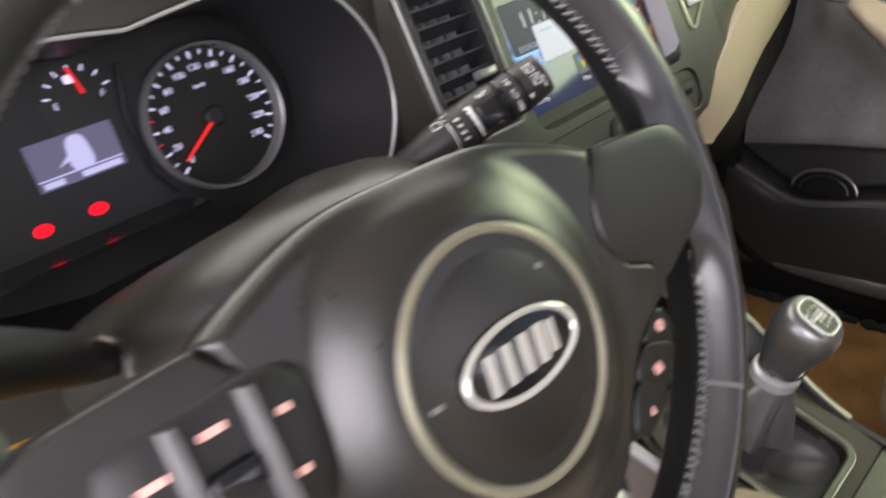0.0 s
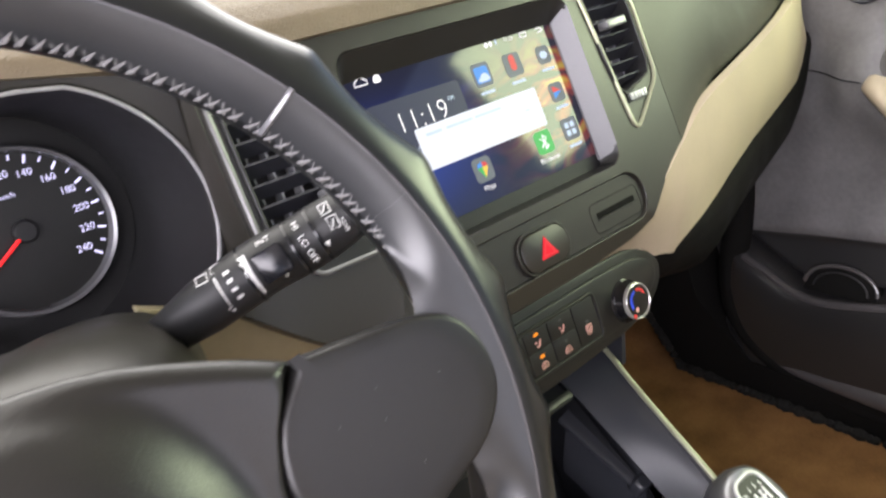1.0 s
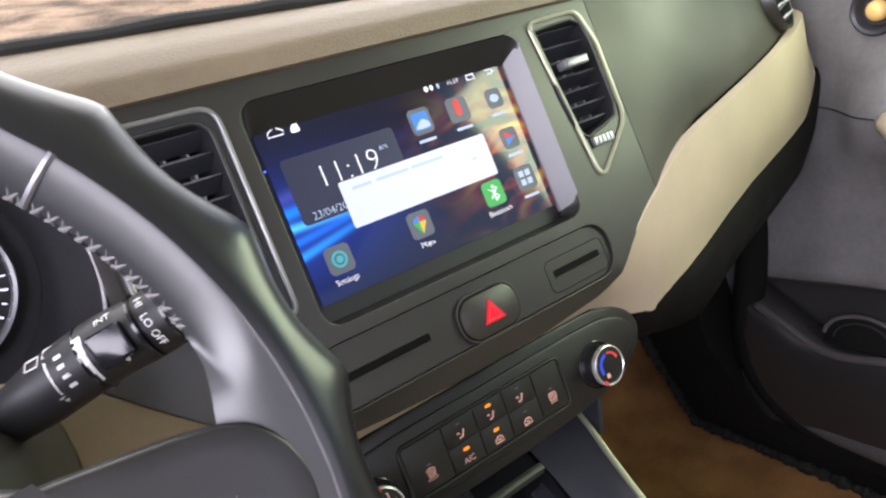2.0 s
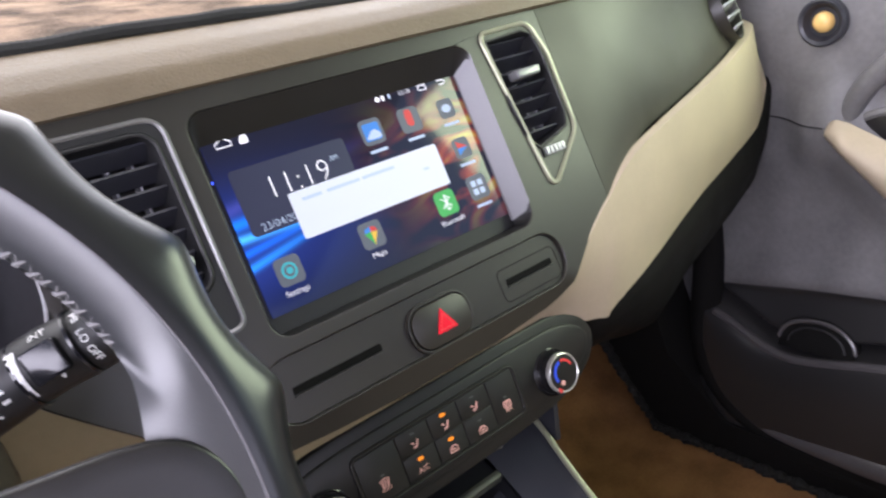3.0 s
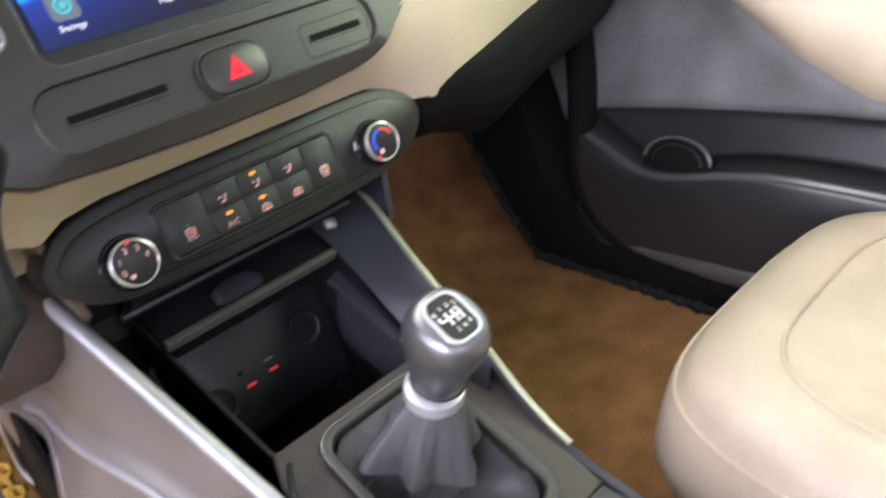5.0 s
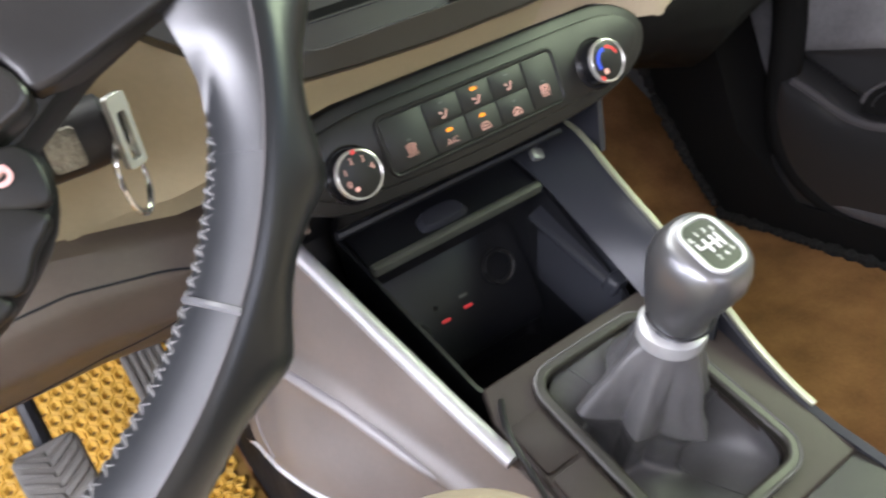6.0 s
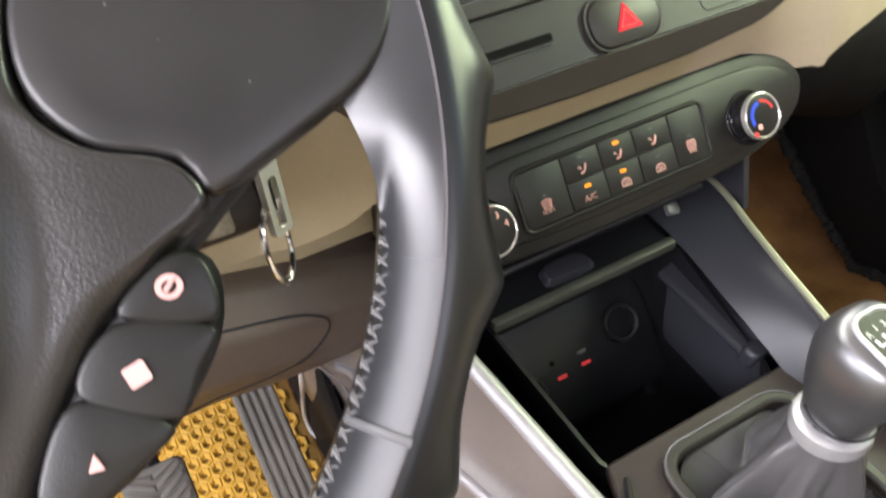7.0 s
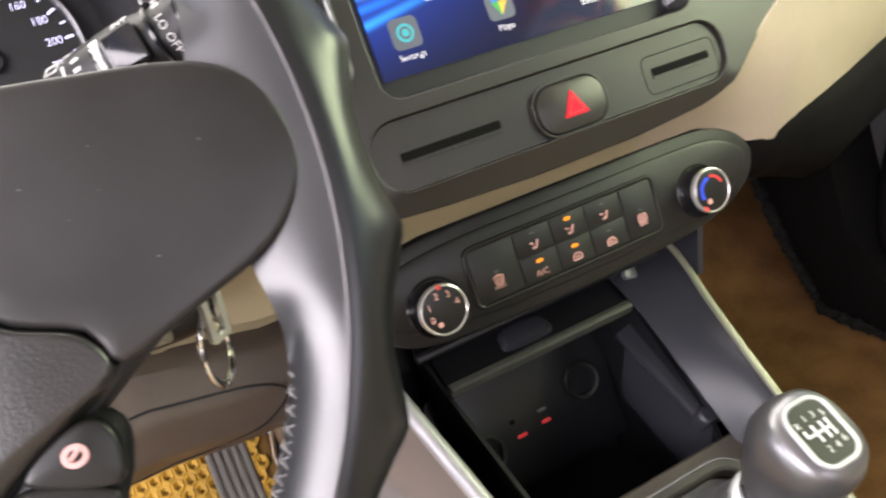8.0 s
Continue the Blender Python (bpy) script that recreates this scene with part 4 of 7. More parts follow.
fan, fan_m = knob(-0.104, 0.4215, "fan speed knob with a silver ring")
for deg, mark in ((12, "4"), (58, "3"), (106, "2"), (156, "1"), (203, "0")):
    t = radians(deg)
    words("number", mark, 0.0074, fan_m, PINK, fan, 0.0117 * math.cos(t), 0.0117 * math.sin(t), 0.0169, thin=0.004)
plate("number", box_outline(-0.0080, -0.0042, -0.0112, -0.0078, 0.0008), 0.0166, 0.0170, fan_m, PINK, fan)
plate("pointer", box_outline(-0.0012, 0.0022, 0.0158, 0.0192, 0.0004), 0.0165, 0.0180, fan_m, RED_PRINT, fan, "red pointer")
heat, heat_m = knob(0.104, 0.4235, "heat knob with blue and red arcs")


def arc(a0, a1, r0, r1):
    return [(r1 * math.cos(radians(a0 + (a1 - a0) * k / 12)), r1 * math.sin(radians(a0 + (a1 - a0) * k / 12))) for k in range(13)] + [(r0 * math.cos(radians(a1 + (a0 - a1) * k / 12)), r0 * math.sin(radians(a1 + (a0 - a1) * k / 12))) for k in range(13)]


plate("arc", arc(98, 208, 0.0095, 0.0128), 0.0165, 0.0170, heat_m, BLUE_PRINT, heat, "blue arc")
plate("arc", arc(18, 88, 0.0108, 0.0132), 0.0165, 0.0170, heat_m, RED_PRINT, heat, "red arc")
plate("number", box_outline(-0.0072, -0.0028, -0.0108, -0.0064, 0.0008), 0.0166, 0.0170, heat_m, PINK, heat)
plate("pointer", box_outline(-0.0018, 0.0018, 0.0158, 0.0192, 0.0004), 0.0165, 0.0180, heat_m @ pose(0, 0, 0, 0, 0, 140), RED_PRINT, heat, "red pointer")

# ---- instrument cluster ----
cluster = thing("instrument_cluster", (-0.366, 0.15, 0.60), "lit instrument cluster in a dark double hood", "gauges")
HOOD = basis((-0.366, 0.070, 0.605), ACROSS, (0, 0.10, 0.995))
R, OFF = 0.093, 0.073
lobe = [(OFF + R * math.cos(radians(a)), 0.008 + 0.95 * R * math.sin(radians(a))) for a in np.linspace(-72, 66, 34)]
half_loop = lobe + [(0.090, 0.0915), (0.055, 0.0920), (0.022, 0.0880)]
double = [(0.0, -0.084), (0.05, -0.0865)] + half_loop + [(0.0, 0.0850)] + [(-x, y) for x, y in half_loop[::-1]] + [(-0.05, -0.0865)]
outer = [(0.125, -0.101), (0.160, -0.066), (0.176, -0.020), (0.176, 0.084), (0.133, 0.0960), (0.077, 0.102), (0.047, 0.112), (0.0, 0.119), (-0.08, 0.119), (-0.164, 0.097), (-0.29, 0.086), (-0.29, -0.075), (-0.10, -0.100)]
part("hood", holed(bmesh.new(), outer, [double], -0.012, 0.0, HOOD), FASCIA, cluster, "dark hood round the gauges", bevel=0.002)
part("funnel", loft(bmesh.new(), [[HOOD @ Vector((x, y, -0.001)) for x, y in double], [HOOD @ Vector((x * 0.95, y * 0.93, -0.05)) for x, y in double], [HOOD @ Vector((x * 0.90, y * 0.86, -0.108)) for x, y in double]], cap=False), BLACK, cluster, "dark funnel")
part("chrome_edge", tube(bmesh.new(), [HOOD @ Vector((x, y, 0.0005)) for x, y in inset(double, 0.0005)], 0.0012, 8, True), SILVER_PAINT, cluster, "thin silver edge")
plate("face", box_outline(-0.17, 0.17, -0.085, 0.085, 0.03), -0.006, 0.0, DIALS, BLACK, cluster)
SPEED = DIALS @ Matrix.Translation((0.083, 0.001, 0))
speedo = part("speedometer", lathe(bmesh.new(), [(0.0535, -0.002), (0.0540, 0.010), (0.0525, 0.0125), (0.0505, 0.011), (0.0495, 0.001)], SPEED, 56), KNOB, cluster, "round speedometer with a silver ring")
plate("dial", ellipse(0, 0, 0.0497, 0.0497, 48), -0.001, 0.0012, SPEED, PANEL_BLACK, speedo, "black dial")
for k in range(25):
    a = radians(221 - 259 * k / 24)
    long = 0.0052 if k % 2 == 0 else 0.0032
    p, q = (0.0480 - long), 0.0480
    w = 0.0007 if k % 2 == 0 else 0.0005
    d, n = Vector((math.cos(a), math.sin(a))), Vector((-math.sin(a), math.cos(a)))
    plate("tick", [tuple(d * p - n * w), tuple(d * q - n * w), tuple(d * q + n * w), tuple(d * p + n * w)], 0.001, 0.0016, SPEED, DIAL_INK if k not in (3, 5) else NEEDLE, speedo)
    if k % 2 == 0:
        words("number", str(10 * k), 0.0066, SPEED, DIAL_INK, speedo, 0.0365 * d.x, 0.0365 * d.y, 0.0014)
words("lettering", "km/h", 0.0046, SPEED, DIAL_INK, speedo, -0.0015, 0.0235, 0.0014)
a = radians(215)
part("needle", tube(bmesh.new(), [SPEED @ Vector((0.002 * math.cos(a), 0.002 * math.sin(a), 0.006)), SPEED @ Vector((0.040 * math.cos(a), 0.040 * math.sin(a), 0.005))], [0.0014, 0.0008], 6), NEEDLE, speedo, "lit red needle")
part("hub", lathe(bmesh.new(), [(0.0075, 0.001), (0.0075, 0.006), (0.006, 0.0075), (0.0005, 0.0078)], SPEED, 24), BLACK, speedo)
fuel = DIALS @ Matrix.Translation((0.000, 0.040, 0))
gauge = plate("fuel_gauge", ellipse(0, 0, 0.026, 0.026, 32), -0.001, 0.0006, fuel, PANEL_BLACK, cluster, "small black fuel gauge")
for k in range(7):
    a = radians(165 - 150 * k / 6)
    d, n = Vector((math.cos(a), math.sin(a))), Vector((-math.sin(a), math.cos(a)))
    plate("tick", [tuple(d * 0.0185 - n * 0.0006), tuple(d * 0.0225 - n * 0.0006), tuple(d * 0.0225 + n * 0.0006), tuple(d * 0.0185 + n * 0.0006)], 0.0005, 0.001, fuel, DIAL_INK, gauge)
for x, y, s in ((-0.0195, -0.0005, "E"), (0.0195, -0.0005, "F")):
    words("letter", s, 0.006, fuel, DIAL_INK, gauge, x * 0.8, y, 0.0008)
plate("pump_mark", box_outline(-0.005, 0.001, 0.011, 0.0165, 0.001), 0.0004, 0.0009, fuel, DIAL_INK, gauge)
part("needle", tube(bmesh.new(), [fuel @ Vector((0.003, 0.003, 0.003)), fuel @ Vector((-0.001, 0.021, 0.003))], 0.0011, 6), NEEDLE, gauge, "lit red needle")
lcd = plate("lcd", box_outline(-0.046, 0.012, -0.0085, 0.0225, 0.001), 0.0, 0.001, DIALS, LCD, cluster, "small lit grey display")
car = smooth_loop([(-0.021, -0.001), (-0.008, -0.001), (-0.007, 0.010), (-0.010, 0.0195), (-0.019, 0.0195), (-0.022, 0.010)], 3)
plate("car_mark", car, 0.001, 0.0014, DIALS, LCD_INK, lcd)
plate("car_mark", [(-0.030, 0.003), (-0.021, 0.006), (-0.021, 0.010)], 0.001, 0.0014, DIALS, LCD_INK, lcd)
plate("line", box_outline(-0.045, 0.011, -0.0022, -0.0012, 0.0002), 0.001, 0.0014, DIALS, LCD_INK, lcd)
plate("bar", box_outline(-0.018, 0.009, -0.0072, -0.0034, 0.0006), 0.001, 0.0014, DIALS, LCD_INK, lcd)
plate("bar", box_outline(-0.043, -0.030, -0.0072, -0.0034, 0.0006), 0.001, 0.0014, DIALS, LCD_INK, lcd)
for x, y in ((-0.018, -0.030), (-0.055, -0.030)):
    plate("warning_lamp", ellipse(x, y, 0.0058, 0.0040, 16), 0.0, 0.0012, DIALS, WARN, cluster, "lit red warning lamp")
plate("lens_ledge", [(-0.13, 0.0), (0.035, 0.0), (0.035, 0.055), (-0.13, 0.055)], -0.003, 0.0, basis(DIALS @ Vector((0, -0.044, 0.0)), ACROSS, DIALS.to_3x3() @ Vector((0, 0, 1))) @ pose(0, 0, 0, 180, 0, 0) @ Matrix.Diagonal((1, -1, 1, 1)), MIRROR_BLACK, cluster, "polished black ledge under the gauges")
part("divider", tube(bmesh.new(), [DIALS @ Vector(p) for p in ((0.030, 0.055, 0.004), (0.022, 0.020, 0.004), (0.024, -0.020, 0.004), (0.035, -0.040, 0.004))], 0.0012, 6), GLOSS, cluster)

# ---- lower dash on the driver's side ----
def beige_knee(u, v):
    x = -0.66 + 0.515 * u
    return x, between(v, [(0, 0.058), (0.3, 0.054), (0.6, 0.066), (1, 0.098)]), between(v, [(0, 0.562), (0.3, 0.525), (0.6, 0.482), (1, 0.412)]) - between(x, [(-0.66, 0.07), (-0.31, 0.07), (-0.275, 0.0), (0, 0.0)]) * (1 - v)


part("lower_panel", sheet(bmesh.new(), beige_knee, 30, 8, -0.008), BEIGE_LOW, dash, "beige panel under the gauges")


def knee(u, v):
    x = -0.66 + 0.535 * u
    y = between(v, [(0, 0.100), (0.12, 0.078), (0.35, 0.066), (0.6, 0.078), (0.85, 0.125), (1, 0.20)])
    z = between(v, [(0, 0.436), (0.12, 0.424), (0.35, 0.396), (0.6, 0.362), (0.85, 0.322), (1, 0.300)])
    drop = max(0, u - 0.72) / 0.28
    return x, y + 0.03 * drop * drop, z - (0.022 + 0.014 * (1 - v)) * drop


part("knee_panel", sheet(bmesh.new(), knee, 36, 24, -0.010), BROWN, dash, "brown-grey knee panel")
groove = smooth_loop([(0.30, 0.31), (0.55, 0.30), (0.72, 0.29), (0.82, 0.30), (0.862, 0.35), (0.868, 0.43), (0.850, 0.53), (0.815, 0.63), (0.76, 0.72), (0.68, 0.79), (0.55, 0.82)], 5, closed=False)
lid = [Vector(knee(u, v)) + Vector((0, -0.0002, 0.0002)) for u, v in groove]
part("lid_joint", tube(bmesh.new(), lid, 0.0010, 5), BLACK, dash)


# ---- steering wheel ----
wheel = thing("steering_wheel", (-0.366, -0.145, 0.596), "black leather steering wheel with stitched rim and spoke buttons", "steering wheel")
RIM_R = 0.1757


def grip(theta):
    """Finger grips on the back of the rim."""
    t = (math.degrees(theta) + 360) % 360
    t = t if t < 180 else t - 360
    t = t if abs(t) <= 90 else math.copysign(180, t) - t
    if t < -48:
        return 0.0
    fade = min(1.0, max(0.0, (66 - t) / 8)) if t > 0 else 1.0
    return 0.0085 * fade * (1 - abs(math.sin(math.pi * (t - 7.2) / 16.5)) ** 1.15)


def rim_point(theta, phi, extra=0.0):
    """phi 0 points outwards, 90 degrees to the driver."""
    a, b = 0.0138, 0.0165
    low = math.degrees(theta) % 360
    low = low - 360 if low > 180 else low
    low = low if abs(low) <= 90 else math.copysign(180, low) - low
    if math.sin(phi) < 0:
        b += 0.0085 * min(1.0, max(0.0, (30 - low) / 40))
    r = RIM_R + (a + extra + (between(low, [(-40, 0.0), (0, 0.0008), (13, 0.0025), (26, 0.0045), (46, 0.0058), (65, 0.004), (90, 0.0)]) if math.cos(phi) > 0 else 0.0)) * math.cos(phi)
    n = (b + extra) * math.sin(phi) - 0.0065
    if math.cos(phi) < 0 < math.sin(phi):
        r = RIM_R - (a + extra) * abs(math.cos(phi)) ** 1.3
        n = (b + extra) * math.sin(phi) ** 1.3 - 0.0065
    back = max(0.0, math.cos(phi + radians(28))) ** 1.3
    bump = grip(theta) * back
    r += bump * math.cos(phi)
    n += bump * math.sin(phi)
    return WHEEL @ Vector((r * math.cos(theta), r * math.sin(theta), n))


def rim_strip(phi0, phi1, steps, extra=0.0, seg=360):
    bm = bmesh.new()
    rows = [[bm.verts.new(rim_point(2 * math.pi * k / seg, radians(phi0 + (phi1 - phi0) * j / steps), extra)) for j in range(steps + 1)] for k in range(seg)]
    for k in range(seg):
        for j in range(steps):
            bm.faces.new((rows[k][j], rows[(k + 1) % seg][j], rows[(k + 1) % seg][j + 1], rows[k][j + 1]))
    return bm


rim_core = part("rim", rim_strip(0, 360, 20, -0.0012), RIM_DARK, wheel, "black leather rim with finger grips")
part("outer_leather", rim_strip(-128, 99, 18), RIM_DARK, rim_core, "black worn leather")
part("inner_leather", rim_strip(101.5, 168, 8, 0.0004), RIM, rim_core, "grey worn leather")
part("back_leather", rim_strip(172, 230, 5), RIM_DARK, rim_core)
part("seam", rim_strip(98.7, 101.8, 2, 0.0005), LIP_GLOSS, rim_core, "pale worn seam line")
bm = bmesh.new()
for k in range(230):
    t = 2 * math.pi * (k + random.uniform(-0.2, 0.2)) / 230
    if abs(math.sin(t)) < 0.27:
        continue
    for s, r in ((1, 0.0008), (-1, 0.00045)):
        pts = [rim_point(t - s * 0.010, radians(156 + random.uniform(-2, 2)), 0.0002), rim_point(t, radians(168), 0.0008), rim_point(t + s * 0.009 * random.uniform(0.6, 1.1), radians(179), 0.0002)]
        tube(bm, pts, [0.5 * r, r * random.uniform(0.8, 1.2), 0.6 * r], 5)
tagged(part("stitching", bm, THREAD, rim_core, "grey worn cross stitching"), kind="stuff")
for deg in (40.5, -39.5, 139.5, 219.5):
    part("strap", tube(bmesh.new(), [rim_point(radians(deg), radians(p), 0.0006) for p in range(96, 172, 6)], 0.0013, 6), KNOB, rim_core, "pale seam across the rim")


def spoke_root(s):
    """Smooth leather that widens the rim's face where a spoke runs into it."""
    def f(u, v):
        deg = 23.0 - 48.0 * u
        inner = between(deg, [(-25, 0.1632), (-18, 0.1590), (-13, 0.1535), (-8, 0.1490), (7, 0.1490), (11, 0.1530), (16, 0.1590), (23, 0.1632)])
        r = inner + (0.1735 - inner) * v
        lean = min(1.0, max(-1.0, (r - RIM_R) / 0.0142))
        on_rim = 0.0169 * math.sqrt(1 - abs(lean) ** 1.54) ** 1.3 - 0.0065
        w = min(1.0, min(23.0 - deg, deg + 25.0) / 12.0)
        w = w * w * (3 - 2 * w)
        n = on_rim + (max(on_rim, 0.0096 - 0.0075 * (1 - v) ** 1.5) - on_rim) * w + 0.0003
        return WHEEL @ Vector((s * r * math.cos(radians(deg)), r * math.sin(radians(deg)), n))
    return sheet(bmesh.new(), f, 60, 14, 0.005 * s)


for s in (1, -1):
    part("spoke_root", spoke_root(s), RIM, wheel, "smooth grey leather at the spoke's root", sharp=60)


def dome(outline, base, top, ease, m, rings=7):
    """A cushion over an outline: rises from base at its edge to top in its middle."""
    bm = bmesh.new()
    if area(outline) < 0:
        outline = outline[::-1]
    cx, cy = sum(p[0] for p in outline) / len(outline), sum(p[1] for p in outline) / len(outline)
    loops = [[m @ Vector((x, y, base - 0.012)) for x, y in outline]]
    for k in range(rings + 1):
        f = k / rings
        s = 1 - 0.92 * f ** 1.15
        h = base + (top - base) * math.sin(math.pi / 2 * min(1, f * ease)) ** 0.8
        loops.append([m @ Vector((cx + (x - cx) * s, cy + (y - cy) * s, h)) for x, y in outline])
    return loft(bm, loops)


def cap(outline, base, top, m, rise=0.0008, rings=5, round_off=0.0022):
    """A flat cover with a crisp rounded edge and a slightly domed face."""
    bm = bmesh.new()
    if area(outline) < 0:
        outline = outline[::-1]
    cx, cy = sum(p[0] for p in outline) / len(outline), sum(p[1] for p in outline) / len(outline)
    loops = [[m @ Vector((x, y, base)) for x, y in outline]]
    for d, drop in ((0.0, 1.0), (0.13, 0.5), (0.45, 0.14), (1.0, 0.0)):
        loops.append([m @ Vector((x, y, top - round_off * drop)) for x, y in (inset(outline, round_off * d) if d else outline)])
    face = inset(outline, round_off)
    for k in range(1, rings + 1):
        f = k / rings
        loops.append([m @ Vector((x + (cx - x) * 0.93 * f, y + (cy - y) * 0.93 * f, top + rise * math.sin(math.pi / 2 * f))) for x, y in face])
    return loft(bm, loops)


def airbag_skin(outline, m, rings=40):
    """Arms with rounded edges, and a mound round the hub that meets them in a soft crease."""
    if area(outline) < 0:
        outline = outline[::-1]
    a = np.array(outline)
    d = np.roll(a, -1, 0) - a
    span = (d ** 2).sum(1) + 1e-12

    def height(x, y):
        p = np.array((x, y))
        f = np.clip(((p - a) * d).sum(1) / span, 0, 1)
        gap = float(np.sqrt((((a + d * f[:, None]) - p) ** 2).sum(1).min()))
        joint = min(1.0, max(0.0, (abs(x) - 0.074) / 0.008)) * min(1.0, max(0.0, (0.030 - y) / 0.010)) * min(1.0, max(0.0, (y + 0.055) / 0.010))
        edge = math.sqrt(1 - (1 - min(1.0, gap / (0.0075 - 0.0055 * joint))) ** 2)
        out = min(1.0, max(0.0, (abs(x) - 0.055) / 0.04))
        arm = 0.0015 + (0.0062 + 0.0022 * out * out * (3 - 2 * out)) * edge
        brow = math.sqrt(1 - (1 - min(1.0, gap / 0.015)) ** 2)
        r = math.hypot(x, 0.94 * (y + 0.024))
        mound = 0.0015 + (0.0198 - 0.0150 * max(0.0, (r - 0.0485) / 0.0275) ** 1.45) * brow
        blend = 0.0012
        return max(arm, mound) + blend * max(0.0, 1 - abs(arm - mound) / (4 * blend)) ** 2

    loops = [[m @ Vector((x, y, -0.008)) for x, y in outline]]
    for k in range(rings + 1):
        s = 1 - 0.56 * (k / rings) ** 1.25
        loops.append([m @ Vector((x * s, -0.024 + (y + 0.024) * s, height(x * s, -0.024 + (y + 0.024) * s))) for x, y in outline])
    return loft(bmesh.new(), loops)


half = [(0.0, 0.053), (0.040, 0.051), (0.075, 0.0405), (0.0975, 0.0305), (0.0973, 0.0285), (0.0875, 0.013), (0.0825, -0.003), (0.0835, -0.0145), (0.0920, -0.0245), (0.1065, -0.0315), (0.111, -0.043), (0.098, -0.052), (0.082, -0.062), (0.066, -0.080), (0.050, -0.101), (0.026, -0.113), (0.0, -0.115)]
pad_outline = smooth_loop(half + [(-x, y) for x, y in half[-2:0:-1]], 6)[::-1]
part("airbag_pad", airbag_skin(pad_outline, WHEEL), PAD, wheel, "dark grained airbag pad", sharp=70)
HUB = WHEEL @ Matrix.Translation((0.0, -0.024, 0.0004))
ring_prof = [(0.0455, 0.012), (0.0455, 0.0205), (0.0463, 0.0220), (0.0482, 0.0225), (0.0500, 0.0216), (0.0508, 0.0190), (0.0508, 0.012)]
part("trim_ring", lathe(bmesh.new(), ring_prof[::-1] + [(0.001, 0.012)], HUB, 64), RING, wheel, "dull olive trim ring")
part("pad_centre", lathe(bmesh.new(), [(0.0452, 0.012), (0.0450, 0.0192), (0.0443, 0.0198), (0.042, 0.02045), (0.038, 0.02125), (0.033, 0.0220), (0.027, 0.02275), (0.020, 0.0233), (0.012, 0.0236), (0.001, 0.0237)], HUB, 48), PAD, wheel, "dark grained round centre")
emblem = plate("emblem", ellipse(0.001, 0.0, 0.0300, 0.0150, 48), 0.0195, 0.0262, HUB, GLOSS, wheel, "oval black emblem with a silver rim", chamfer=0.001)
part("emblem_rim", tube(bmesh.new(), [HUB @ Vector((x, y, 0.0258)) for x, y in ellipse(0.001, 0.0, 0.0288, 0.0138, 48)], 0.0015, 8, True), SILVER, emblem, "silver oval rim")
# the mark is drawn as plain slanted silver bars
for bar in ([(-0.0190, -0.0072), (-0.0145, -0.0072), (-0.0125, 0.0072), (-0.0170, 0.0072)], [(-0.0105, -0.0072), (-0.0060, -0.0072), (-0.0040, 0.0072), (-0.0085, 0.0072)], [(-0.0015, -0.0072), (0.0030, -0.0072), (0.0050, 0.0072), (0.0005, 0.0072)], [(0.0070, -0.0072), (0.0115, -0.0072), (0.0135, 0.0072), (0.0090, 0.0072)], [(0.0140, -0.0060), (0.0175, -0.0060), (0.0190, 0.0060), (0.0155, 0.0060)]):
    plate("emblem_bar", bar, 0.0258, 0.0275, HUB, SILVER, emblem)
for k, (x, y, w) in enumerate(((0.028, 0.024, 0.003), (-0.039, 0.000, 0.005), (0.034, -0.006, 0.0026))):
    plate("mark", box_outline(x - w / 2, x + w / 2, y - 0.0011, y + 0.0011, 0.0005), 0.0205, 0.0222 if k != 0 else 0.0226, HUB, THREAD, wheel)
for k in range(6):
    plate("mark", box_outline(0.008 + 0.0032 * k, 0.0104 + 0.0032 * k, -0.034, -0.0308, 0.0004), 0.0195, 0.02165 - 0.0002 * k, HUB @ pose(0, 0, 0, 0, 0, 8), KNOB, wheel)

cover_r = smooth_loop([(0.0985, 0.0275), (0.0988, 0.0300), (0.122, 0.0290), (0.150, 0.0262), (0.164, 0.0175), (0.1705, 0.002), (0.168, -0.012), (0.156, -0.0255), (0.136, -0.0345), (0.1125, -0.0425), (0.1065, -0.0325), (0.0920, -0.0260), (0.0838, -0.0152), (0.0818, -0.003), (0.0862, 0.013)], 3)
part("spoke_cover", cap(inset(cover_r if area(cover_r) > 0 else cover_r[::-1], 0.0008), -0.006, 0.0094, WHEEL, 0.0002), COVER, wheel, "smooth dark spoke cover", sharp=60)
cover_l = [(-x, y) for x, y in cover_r]
left = part("spoke_cover", cap(cover_l, -0.006, 0.0088, WHEEL, 0.0012), COVER, wheel, "smooth dark spoke cover with audio buttons", sharp=60)
core = smooth_loop([(0.165, 0.012), (0.170, -0.012), (0.130, -0.034), (0.104, -0.052), (0.060, -0.080), (0.048, -0.120), (0.052, -0.165), (0.0, -0.1700), (-0.052, -0.165), (-0.048, -0.120), (-0.060, -0.080), (-0.104, -0.052), (-0.130, -0.034), (-0.170, -0.012), (-0.165, 0.012), (-0.100, 0.022), (-0.05, 0.036), (0.05, 0.036), (0.100, 0.022)], 2)
part("spoke_frame", prism(bmesh.new(), core, -0.022, 0.002, WHEEL, 0.006), BLACK, wheel, "black spoke frame")
lower = smooth_loop([(0.040, -0.108), (0.046, -0.135), (0.054, -0.166), (0.0, -0.1705), (-0.054, -0.166), (-0.046, -0.135), (-0.040, -0.108), (0.0, -0.114)], 3)
part("lower_spoke", dome(lower, 0.002, 0.006, 3.0, WHEEL, 5), SILVER_PAINT, wheel, "silver lower spoke", sharp=60)
